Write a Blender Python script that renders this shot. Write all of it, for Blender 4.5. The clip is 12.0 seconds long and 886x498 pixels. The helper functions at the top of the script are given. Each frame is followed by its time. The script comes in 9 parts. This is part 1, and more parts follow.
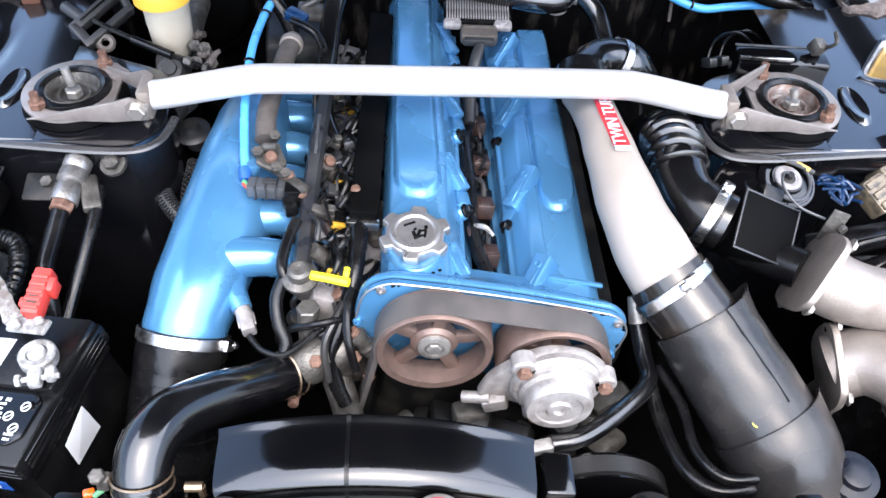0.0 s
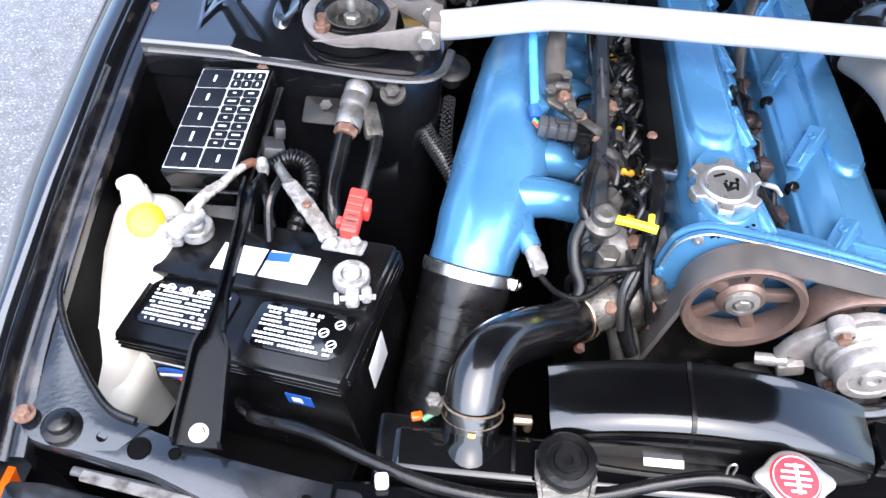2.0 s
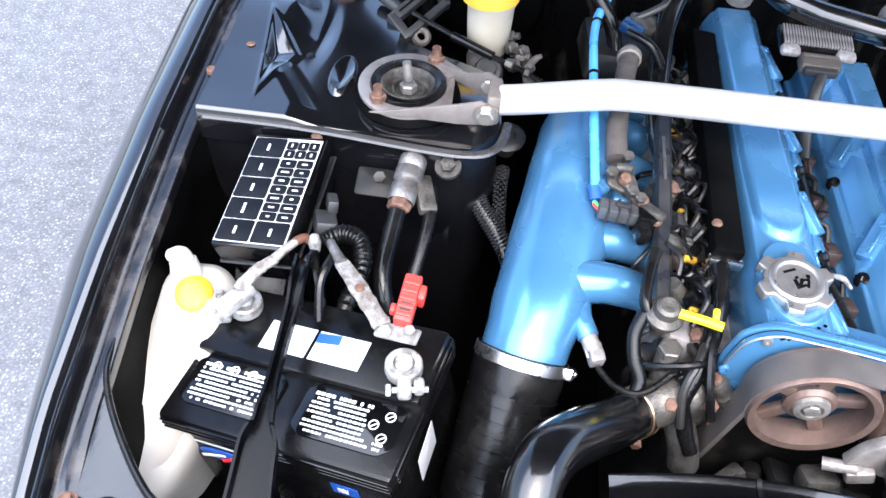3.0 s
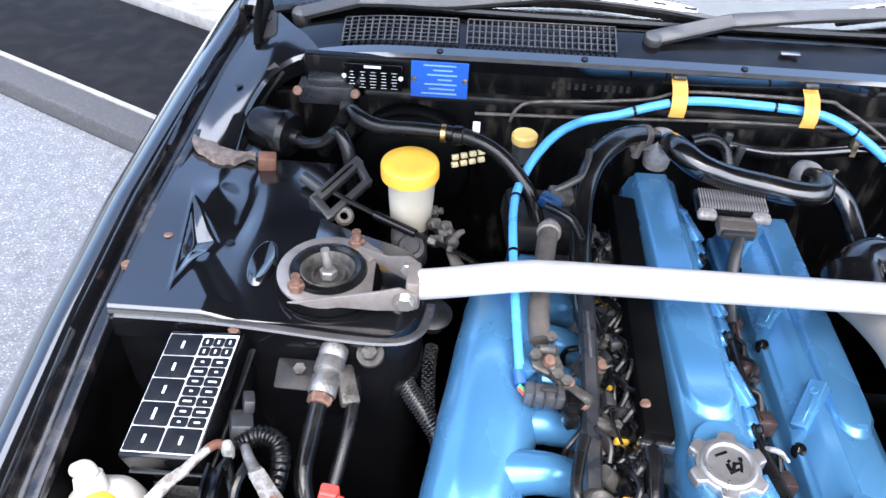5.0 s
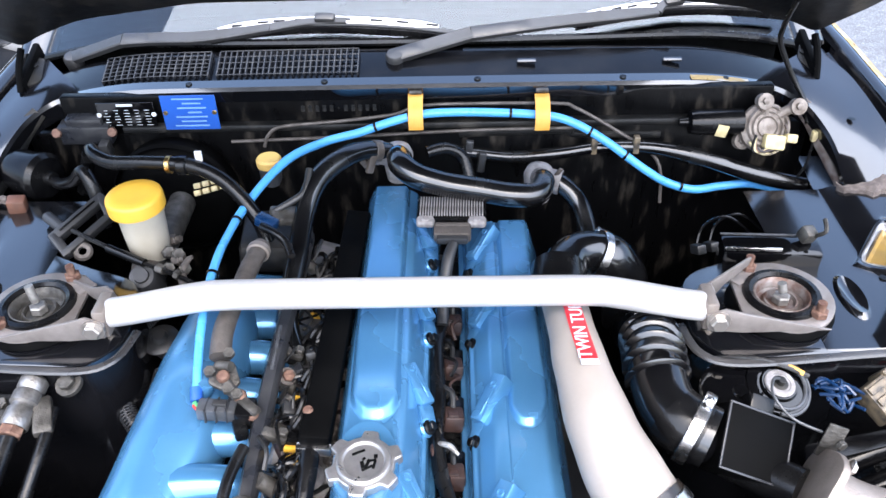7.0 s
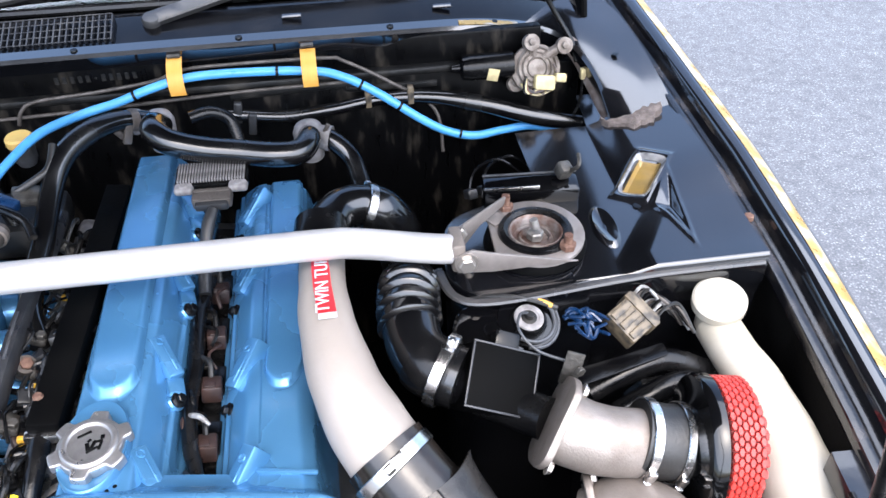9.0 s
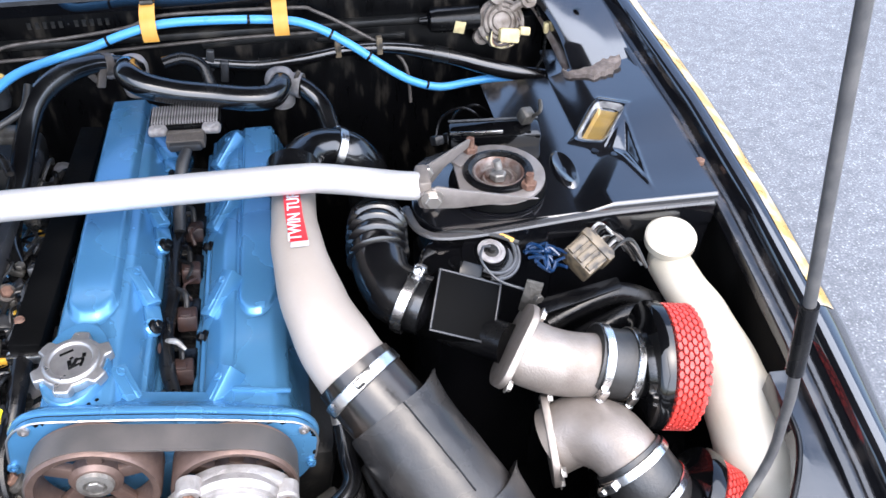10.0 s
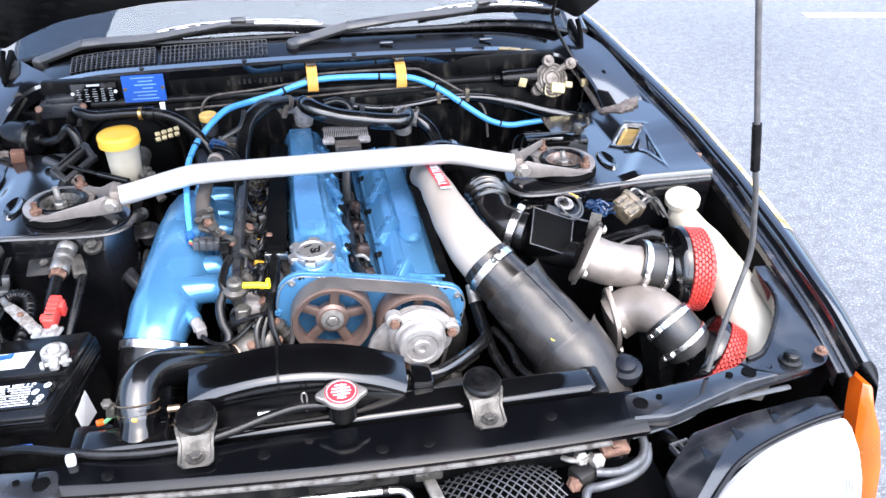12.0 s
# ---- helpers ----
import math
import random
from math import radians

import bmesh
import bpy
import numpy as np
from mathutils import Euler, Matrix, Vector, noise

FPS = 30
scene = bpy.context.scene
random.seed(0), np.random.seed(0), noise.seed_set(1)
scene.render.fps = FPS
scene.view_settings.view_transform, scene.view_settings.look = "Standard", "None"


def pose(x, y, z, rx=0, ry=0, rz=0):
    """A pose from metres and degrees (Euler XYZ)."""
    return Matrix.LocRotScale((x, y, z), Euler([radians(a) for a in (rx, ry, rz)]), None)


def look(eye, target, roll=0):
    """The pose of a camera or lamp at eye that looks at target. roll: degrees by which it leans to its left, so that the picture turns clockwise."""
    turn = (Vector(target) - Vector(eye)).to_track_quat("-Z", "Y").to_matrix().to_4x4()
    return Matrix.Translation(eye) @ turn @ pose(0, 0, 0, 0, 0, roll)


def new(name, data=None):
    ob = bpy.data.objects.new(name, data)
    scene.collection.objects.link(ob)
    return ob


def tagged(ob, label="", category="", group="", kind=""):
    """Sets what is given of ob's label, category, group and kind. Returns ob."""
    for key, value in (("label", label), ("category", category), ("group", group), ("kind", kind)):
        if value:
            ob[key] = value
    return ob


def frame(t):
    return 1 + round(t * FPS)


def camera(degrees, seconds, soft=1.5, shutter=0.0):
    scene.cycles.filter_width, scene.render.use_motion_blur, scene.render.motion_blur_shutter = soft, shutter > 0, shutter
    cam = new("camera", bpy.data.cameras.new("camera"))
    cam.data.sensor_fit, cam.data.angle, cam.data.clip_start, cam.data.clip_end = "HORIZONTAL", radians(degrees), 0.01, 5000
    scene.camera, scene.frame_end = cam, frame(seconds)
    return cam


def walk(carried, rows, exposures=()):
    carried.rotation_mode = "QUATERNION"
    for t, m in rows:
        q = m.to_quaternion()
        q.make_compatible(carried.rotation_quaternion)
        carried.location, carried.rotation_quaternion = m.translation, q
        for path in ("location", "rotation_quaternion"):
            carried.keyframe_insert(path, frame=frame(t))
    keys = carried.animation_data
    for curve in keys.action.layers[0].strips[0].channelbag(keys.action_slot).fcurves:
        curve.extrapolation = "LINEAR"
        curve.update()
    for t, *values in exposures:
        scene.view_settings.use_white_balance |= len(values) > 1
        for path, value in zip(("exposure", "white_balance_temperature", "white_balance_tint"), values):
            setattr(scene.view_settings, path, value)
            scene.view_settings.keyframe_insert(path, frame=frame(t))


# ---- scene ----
cam = camera(57.0, 12.0)
PATH = [
    (0, (-0.048, 0.11, 1.461), (0.051, 1.485, 0.012), 3.4),
    (0.5, (-0.132, 0.097, 1.453), (-0.019, 1.474, 0.007), 3.9),
    (1, (-0.209, 0.084, 1.439), (-0.091, 1.455, -0.012), 4.9),
    (1.5, (-0.268, 0.079, 1.42), (-0.215, 1.438, -0.046), 4.1),
    (2, (-0.316, 0.095, 1.412), (-0.338, 1.417, -0.09), 4.5),
    (2.5, (-0.35, 0.126, 1.419), (-0.443, 1.428, -0.096), 4.5),
    (3, (-0.353, 0.16, 1.436), (-0.447, 1.512, -0.035), 4.2),
    (3.5, (-0.36, 0.197, 1.449), (-0.426, 1.593, 0.019), 4.4),
    (3.7, (-0.358, 0.198, 1.445), (-0.416, 1.634, 0.054), 4.7),
    (5.3, (-0.271, 0.231, 1.476), (-0.309, 1.812, 0.251), 2.4),
    (5.5, (-0.224, 0.226, 1.475), (-0.274, 1.814, 0.259), 1.7),
    (6, (-0.127, 0.21, 1.482), (-0.179, 1.801, 0.271), 0.9),
    (6.5, (-0.035, 0.207, 1.494), (-0.078, 1.799, 0.285), -0.5),
    (7, (0.062, 0.205, 1.497), (0.031, 1.803, 0.294), -1.5),
    (7.5, (0.172, 0.206, 1.495), (0.196, 1.803, 0.291), -2.0),
    (7.7, (0.204, 0.21, 1.505), (0.241, 1.79, 0.28), -2.6),
    (9.3, (0.244, 0.187, 1.467), (0.483, 1.704, 0.186), -0.5),
    (9.5, (0.243, 0.17, 1.467), (0.497, 1.674, 0.173), -0.0),
    (10, (0.235, 0.128, 1.462), (0.512, 1.613, 0.151), 0.8),
    (10.5, (0.211, 0.064, 1.47), (0.537, 1.566, 0.191), 0.0),
    (11, (0.118, -0.075, 1.476), (0.56, 1.461, 0.274), 0.6),
    (11.5, (0.028, -0.258, 1.495), (0.411, 1.357, 0.38), 0.1),
    (12, (-0.034, -0.412, 1.506), (0.281, 1.274, 0.477), -0.2),
]
walk(cam, [(t, look(eye, target, roll)) for t, eye, target, roll in PATH],
     [(0, 2.66), (1.5, 2.72), (3.5, 2.76), (5.5, 2.70), (6.5, 2.66), (7.7, 2.52), (9.5, 2.40), (10.5, 2.46), (11.5, 2.62), (12, 2.66)])

# ---- light: bright overcast sky, one wide soft sun ----
SUN_UP, SUN_TURN = 61.0, 166.0
world = bpy.data.worlds.new("sky")
scene.world = world
world.use_nodes = True
wn = world.node_tree
sky = wn.nodes.new("ShaderNodeTexSky")
sky.sky_type, sky.sun_disc = "NISHITA", False
sky.sun_elevation, sky.sun_rotation = radians(SUN_UP), radians(SUN_TURN)
sky.air_density, sky.dust_density, sky.ozone_density = 1.0, 4.0, 3.0
wn.links.new(sky.outputs[0], wn.nodes["Background"].inputs[0])
wn.nodes["Background"].inputs[1].default_value = 0.125
sun = new("sun", bpy.data.lights.new("sun", "SUN"))
sun.data.energy, sun.data.angle, sun.data.color = 1.88, radians(112), (0.915, 0.96, 1.08)
el, az = radians(SUN_UP), radians(SUN_TURN)
sun.matrix_world = look((0, 0, 0), (-math.sin(az) * math.cos(el), -math.cos(az) * math.cos(el), -math.sin(el)))
sun.location = (0, 0, 8)

# ---- builders ----
WORLD = {}


def V(*a):
    return Vector(a)


def at(p, z=(0, 0, 1), x=None):
    """A frame at p whose z axis runs along z (and x axis near x)."""
    zz = Vector(z).normalized()
    xx = Vector(x) if x else (Vector((1, 0, 0)) if abs(zz.x) < 0.9 else Vector((0, 1, 0)))
    yy = zz.cross(xx).normalized()
    xx = yy.cross(zz).normalized()
    m = Matrix((xx, yy, zz)).transposed().to_4x4()
    m.translation = Vector(p)
    return m


def rpoly(pts, r, n=4):
    """A polygon with its corners rounded."""
    out, k = [], len(pts)
    for i in range(k):
        a, b, c = (Vector(pts[j % k]).to_2d() for j in (i - 1, i, i + 1))
        d1, d2 = (a - b), (c - b)
        t = min(r, d1.length * 0.45, d2.length * 0.45)
        p, q = b + d1.normalized() * t, b + d2.normalized() * t
        for j in range(n + 1):
            s = j / n
            out.append((1 - s) ** 2 * p + 2 * s * (1 - s) * b + s * s * q)
    return [(v.x, v.y) for v in out]


def circle(r, n=24, cx=0.0, cy=0.0, a0=0.0, a1=360.0):
    k = n if a1 - a0 >= 360 else n + 1
    return [(cx + r * math.cos(radians(a0 + (a1 - a0) * i / n)), cy + r * math.sin(radians(a0 + (a1 - a0) * i / n))) for i in range(k)]


def spline(pts, vals, sub):
    """Points on a smooth curve through pts, with the values vals carried along."""
    P, W = [Vector(p) for p in pts], list(vals)
    if len(P) == 2:
        return [P[0].lerp(P[1], i / sub) for i in range(sub + 1)], [W[0] + (W[1] - W[0]) * i / sub for i in range(sub + 1)]
    Q, R = [], []
    for i in range(len(P) - 1):
        p0, p1, p2 = P[max(i - 1, 0)], P[i], P[i + 1]
        p3 = P[min(i + 2, len(P) - 1)]
        for j in range(sub if i < len(P) - 2 else sub + 1):
            t = j / sub
            Q.append(0.5 * (2 * p1 + (p2 - p0) * t + (2 * p0 - 5 * p1 + 4 * p2 - p3) * t * t + (3 * p1 - p0 - 3 * p2 + p3) * t ** 3))
            s = t * t * (3 - 2 * t)
            R.append(W[i] + (W[i + 1] - W[i]) * s)
    return Q, R


class B:
    """Collects the faces of one mesh."""

    def __init__(self):
        self.v, self.f = [], []

    def take(self, bm, m=None):
        k = len(self.v)
        bm.verts.index_update()
        self.v += [(m @ v.co if m else v.co.copy()) for v in bm.verts]
        self.f += [tuple(k + v.index for v in f.verts) for f in bm.faces]
        bm.free()
        return self

    def box(self, size, m=None, bev=0.003, seg=2):
        bm = bmesh.new()
        bmesh.ops.create_cube(bm, size=1.0)
        for v in bm.verts:
            v.co = Vector((v.co.x * size[0], v.co.y * size[1], v.co.z * size[2]))
        b = min(bev, 0.49 * min(size))
        if b > 0:
            bmesh.ops.bevel(bm, geom=list(bm.edges), offset=b, segments=seg, affect="EDGES", profile=0.5)
        return self.take(bm, m)

    def prism(self, poly, h, m=None, bev=0.0, seg=2):
        bm = bmesh.new()
        lo = [bm.verts.new((x, y, 0)) for x, y in poly]
        hi = [bm.verts.new((x, y, h)) for x, y in poly]
        n = len(poly)
        a, b = bm.faces.new(lo[::-1]), bm.faces.new(hi)
        for i in range(n):
            bm.faces.new((lo[i], lo[(i + 1) % n], hi[(i + 1) % n], hi[i]))
        bmesh.ops.recalc_face_normals(bm, faces=list(bm.faces))
        if bev > 0:
            bmesh.ops.bevel(bm, geom=list(set(a.edges) | set(b.edges)), offset=bev, segments=seg, affect="EDGES", profile=0.5)
        return self.take(bm, m)

    def lathe(self, prof, m=None, seg=28, a0=0.0, a1=360.0):
        full = a1 - a0 >= 360
        n = seg if full else seg + 1
        k, rings = len(self.v), []
        m = m or Matrix()
        for r, h in prof:
            if r < 1e-6:
                self.v.append(m @ Vector((0, 0, h)))
                rings.append([len(self.v) - 1] * n)
            else:
                ring = []
                for i in range(n):
                    a = radians(a0 + (a1 - a0) * i / seg)
                    self.v.append(m @ Vector((r * math.cos(a), r * math.sin(a), h)))
                    ring.append(len(self.v) - 1)
                rings.append(ring)
        for p, q in zip(rings, rings[1:]):
            for i in range(n if full else n - 1):
                j = (i + 1) % n
                face = [p[i], p[j], q[j], q[i]]
                face = [x for t, x in enumerate(face) if x not in face[:t]]
                if len(face) > 2:
                    self.f.append(tuple(face))
        return self

    def tube(self, pts, r, seg=14, sub=6, flat=1.0, up=None, ribs=None, hollow=False, skew=None):
        """A tube along a smooth curve; flat squeezes its section across up; ribs = (from, to, count, depth)."""
        r = r if isinstance(r, (list, tuple)) else [r] * len(pts)
        Q, R = spline(pts, r, sub)
        if ribs:
            fine, rr = [], []
            for i in range(len(Q) - 1):
                for j in range(5):
                    fine.append(Q[i].lerp(Q[i + 1], j / 5))
                    rr.append(R[i] + (R[i + 1] - R[i]) * j / 5)
            Q, R = fine + [Q[-1]], rr + [R[-1]]
            for i in range(len(Q)):
                s = i / (len(Q) - 1)
                if ribs[0] <= s <= ribs[1]:
                    R[i] += 1.5 * ribs[3] * max(0.0, math.sin((s - ribs[0]) / (ribs[1] - ribs[0]) * ribs[2] * 2 * math.pi)) ** 3
        k, n = len(self.v), len(Q)
        d = (Q[1] - Q[0]).normalized()
        u = Vector(up) if up else (Vector((0, 0, 1)) if abs(d.z) < 0.9 else Vector((0, 1, 0)))
        for i in range(n):
            d = (Q[min(i + 1, n - 1)] - Q[max(i - 1, 0)]).normalized()
            if up:
                u = Vector(up)
            u = (u - d * u.dot(d)).normalized()
            w = d.cross(u)
            for j in range(seg):
                a = 2 * math.pi * j / seg
                self.v.append(Q[i] + R[i] * (math.cos(a) * w + flat * math.sin(a) * u))
        for i in range(n - 1):
            for j in range(seg):
                a, b = k + i * seg + j, k + i * seg + (j + 1) % seg
                self.f.append((a, b, b + seg, a + seg))
        if not hollow:
            self.f.append(tuple(range(k + seg - 1, k - 1, -1)))
            self.f.append(tuple(range(k + (n - 1) * seg, k + n * seg)))
        return self

    def loft(self, sections, cap=False, loop=False):
        k, n = len(self.v), len(sections[0])
        for s in sections:
            self.v += [Vector(p) for p in s]
        for i in range(len(sections) - 1):
            for j in range(n if loop else n - 1):
                a, b = k + i * n + j, k + i * n + (j + 1) % n
                self.f.append((a, b, b + n, a + n))
        if cap:
            self.f.append(tuple(range(k + n - 1, k - 1, -1)))
            self.f.append(tuple(range(k + (len(sections) - 1) * n, k + len(sections) * n)))
        return self

    def hexa(self, p, d, r, h, n=6):
        return self.prism(circle(r, n), h, at(p, d), bev=min(r, h) * 0.15, seg=1)

    def done(self, name, material, origin, sharp=38, fix=True):
        mesh = bpy.data.meshes.new(name)
        mesh.from_pydata([tuple(Vector(v) - origin) for v in self.v], [], self.f)
        if fix:
            bm = bmesh.new()
            bm.from_mesh(mesh)
            bmesh.ops.recalc_face_normals(bm, faces=list(bm.faces))
            bm.to_mesh(mesh)
            bm.free()
        mesh.polygons.foreach_set("use_smooth", [True] * len(mesh.polygons))
        mesh.set_sharp_from_angle(angle=radians(sharp))
        mesh.materials.append(material)
        return mesh

    def middle(self):
        lo = Vector([min(v[i] for v in self.v) for i in range(3)])
        hi = Vector([max(v[i] for v in self.v) for i in range(3)])
        return (lo + hi) / 2


def thing(name, p, label, category, group=""):
    """An empty at a thing's base, to carry its parts."""
    ob = new(name)
    ob.empty_display_size = 0.02
    ob.location = p
    WORLD[ob.name] = Vector(p)
    return tagged(ob, label, category, group)


def part(name, b, material, parent, label="", sharp=38):
    """One mesh under a thing or a part."""
    c = b.middle()
    ob = new(name, b.done(name, material, c, sharp))
    ob.parent = parent
    ob.location = c - WORLD[parent.name]
    WORLD[ob.name] = c
    return tagged(ob, label) if label else ob


def solo(name, b, material, label, category="", group="", kind="", sharp=38):
    """A thing that is one mesh."""
    c = b.middle()
    ob = new(name, b.done(name, material, c, sharp))
    ob.location = c
    WORLD[ob.name] = c
    return tagged(ob, label, category, group, kind)


def letters(text, size, depth, m):
    """Raised writing as a mesh builder."""
    cu = bpy.data.curves.new("writing", "FONT")
    cu.body, cu.size, cu.extrude, cu.align_x, cu.align_y = text, size, depth, "CENTER", "CENTER"
    ob = bpy.data.objects.new("writing", cu)
    scene.collection.objects.link(ob)
    mesh = bpy.data.meshes.new_from_object(ob.evaluated_get(bpy.context.evaluated_depsgraph_get()))
    b = B()
    b.v = [m @ v.co for v in mesh.vertices]
    b.f = [tuple(p.vertices) for p in mesh.polygons]
    bpy.data.objects.remove(ob)
    bpy.data.curves.remove(cu)
    bpy.data.meshes.remove(mesh)
    return b


# ---- materials ----
def material(name, col, rough=0.5, metal=0.0, col2=None, scale=25.0, low=0.4, high=0.7, bump=0.1, fine=220.0, coat=0.0, rvar=0.12, spec=0.5, detail=6.0, stretch=None):
    mt = bpy.data.materials.new(name)
    mt.use_nodes = True
    n, l = mt.node_tree.nodes, mt.node_tree.links
    bs = n["Principled BSDF"]
    tc = n.new("ShaderNodeTexCoord")
    src = tc.outputs["Object"]
    if stretch:
        mp = n.new("ShaderNodeMapping")
        mp.inputs["Scale"].default_value = stretch
        l.new(src, mp.inputs["Vector"])
        src = mp.outputs["Vector"]
    big, small = n.new("ShaderNodeTexNoise"), n.new("ShaderNodeTexNoise")
    big.inputs["Scale"].default_value, big.inputs["Detail"].default_value = scale, detail
    small.inputs["Scale"].default_value, small.inputs["Detail"].default_value = fine, 3.0
    for t in (big, small):
        l.new(src, t.inputs["Vector"])
    ramp = n.new("ShaderNodeValToRGB")
    ramp.color_ramp.elements[0].position, ramp.color_ramp.elements[1].position = low, high
    ramp.color_ramp.elements[0].color = (*col, 1)
    ramp.color_ramp.elements[1].color = (*(col2 or tuple(c * 0.75 for c in col)), 1)
    l.new(big.outputs["Fac"], ramp.inputs["Fac"])
    l.new(ramp.outputs["Color"], bs.inputs["Base Color"])
    rr = n.new("ShaderNodeMapRange")
    rr.inputs["From Min"].default_value, rr.inputs["From Max"].default_value = 0.3, 0.7
    rr.inputs["To Min"].default_value, rr.inputs["To Max"].default_value = max(rough - rvar, 0.02), min(rough + rvar, 1.0)
    l.new(big.outputs["Fac"], rr.inputs["Value"])
    l.new(rr.outputs["Result"], bs.inputs["Roughness"])
    bs.inputs["Metallic"].default_value = metal
    bs.inputs["Coat Weight"].default_value = coat
    bs.inputs["Coat Roughness"].default_value = 0.06
    bs.inputs["Specular IOR Level"].default_value = spec
    if bump > 0:
        bp = n.new("ShaderNodeBump")
        bp.inputs["Strength"].default_value, bp.inputs["Distance"].default_value = bump, 0.002
        l.new(small.outputs["Fac"], bp.inputs["Height"])
        l.new(bp.outputs["Normal"], bs.inputs["Normal"])
    return mt


BLACK_PAINT = material("black_paint", (0.003, 0.0032, 0.004), 0.10, col2=(0.006, 0.006, 0.007), scale=6, bump=0.02, fine=60, coat=1.0, rvar=0.05)
BLACK_PAINT.node_tree.nodes["Principled BSDF"].inputs["Coat IOR"].default_value = 1.6
SHELF_PAINT = material("inner_wing_paint", (0.0025, 0.0027, 0.0034), 0.16, col2=(0.005, 0.005, 0.006), scale=9, bump=0.03, fine=60, coat=1.0, rvar=0.05, spec=0.45)
SHELF_PAINT.node_tree.nodes["Principled BSDF"].inputs["Coat Roughness"].default_value = 0.10
SHELF_PAINT.node_tree.nodes["Principled BSDF"].inputs["Coat IOR"].default_value = 1.6
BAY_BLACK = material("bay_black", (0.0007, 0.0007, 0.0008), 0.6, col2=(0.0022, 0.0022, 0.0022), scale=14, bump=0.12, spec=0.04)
BULKHEAD = material("dusty_bulkhead", (0.0016, 0.0016, 0.0018), 0.35, col2=(0.040, 0.034, 0.027), scale=46, low=0.57, high=0.84, bump=0.2, spec=0.10, stretch=(1, 1, 0.3))
DUSTY_BLACK = material("dusty_black_metal", (0.005, 0.005, 0.005), 0.5, col2=(0.045, 0.04, 0.033), scale=18, low=0.5, high=0.85, bump=0.25, spec=0.3)
BLUE = material("blue_metallic_paint", (0.060, 0.190, 0.356), 0.26, 0.5, (0.078, 0.226, 0.40), scale=9, bump=0.05, fine=420, coat=0.25, rvar=0.08)
CAP_ALU = material("machined_aluminium", (0.40, 0.385, 0.38), 0.36, 0.85, (0.30, 0.29, 0.285), scale=60, bump=0.12, fine=420)
BAR_ALU = material("satin_aluminium", (0.62, 0.60, 0.59), 0.34, 0.45, (0.48, 0.465, 0.455), scale=34, bump=0.06, rvar=0.06, stretch=(0.15, 1, 1))
CAST_ALU = material("cast_aluminium", (0.25, 0.218, 0.193), 0.50, 0.55, (0.14, 0.115, 0.097), scale=18, bump=0.25, fine=380)
SILVER_PAINT = material("silver_painted_pipe", (0.295, 0.258, 0.227), 0.44, 0.15, (0.225, 0.192, 0.165), scale=7, bump=0.10)
DIRTY_ALU = material("oxidised_aluminium", (0.36, 0.345, 0.32), 0.5, 0.75, (0.12, 0.11, 0.10), scale=40, bump=0.5, fine=260)
UNION_ALU = material("dulled_union_metal", (0.24, 0.23, 0.22), 0.42, 0.7, (0.07, 0.066, 0.06), scale=55, bump=0.35, fine=260)
OLD_ALU = material("grimy_cast_metal", (0.105, 0.098, 0.088), 0.5, 0.6, (0.02, 0.018, 0.015), scale=45, bump=0.6, fine=240)
STEEL = material("brushed_steel", (0.44, 0.41, 0.38), 0.42, 0.9, (0.33, 0.30, 0.27), scale=20, bump=0.10, fine=500)
CHROME = material("bright_steel_band", (0.66, 0.65, 0.64), 0.27, 1.0, (0.52, 0.51, 0.50), scale=40, bump=0.06)
RUST = material("rusty_steel", (0.085, 0.04, 0.026), 0.75, 0.2, (0.17, 0.10, 0.07), scale=120, bump=0.6)
GEAR = material("rust_tinted_gear", (0.17, 0.115, 0.095), 0.5, 0.6, (0.095, 0.064, 0.054), scale=30, bump=0.25)
RUBBER = material("black_rubber", (0.0028, 0.0028, 0.0032), 0.24, col2=(0.007, 0.0068, 0.0066), scale=30, bump=0.12, spec=0.26)
GLOSS_RUBBER = material("glossy_black_hose", (0.0022, 0.0022, 0.0026), 0.19, col2=(0.006, 0.006, 0.006), scale=15, bump=0.05, coat=0.4)
GREY_RUBBER = material("weathered_rubber", (0.008, 0.008, 0.008), 0.4, col2=(0.02, 0.019, 0.018), scale=12, bump=0.2, fine=300)
# the coupler's brown reflection is mixed into its base colour
BROWN_GLOSS_RUBBER = material("brown_gloss_black_rubber", (0.007, 0.0062, 0.0056), 0.22, col2=(0.028, 0.020, 0.015), scale=12, low=0.42, high=0.7, bump=0.06, spec=0.5)
BELT = material("belt_rubber", (0.045, 0.042, 0.040), 0.55, col2=(0.075, 0.065, 0.06), scale=20, bump=0.1)
PLASTIC = material("black_plastic", (0.002, 0.002, 0.0024), 0.20, col2=(0.005, 0.005, 0.005), scale=20, bump=0.10, fine=500, spec=0.24)
GLOSS_PLASTIC = material("glossy_black_plastic", (0.0016, 0.0016, 0.002), 0.08, col2=(0.003, 0.003, 0.003), scale=8, bump=0.02, rvar=0.04, spec=0.4, coat=0.15)
SHROUD_PLASTIC = material("moulded_gloss_plastic", (0.0012, 0.0012, 0.0015), 0.13, col2=(0.003, 0.003, 0.003), scale=10, bump=0.03, rvar=0.04, spec=0.5, coat=0.3)
CHALK_ALU = material("chalky_sand_cast_alloy", (0.33, 0.312, 0.30), 0.45, 0.5, (0.17, 0.155, 0.145), scale=48, low=0.45, high=0.7, bump=0.4, fine=260)
STRAP_BLACK = material("worn_black_enamel", (0.0014, 0.0015, 0.002), 0.24, col2=(0.006, 0.006, 0.007), scale=22, low=0.5, high=0.8, bump=0.05, spec=0.14)
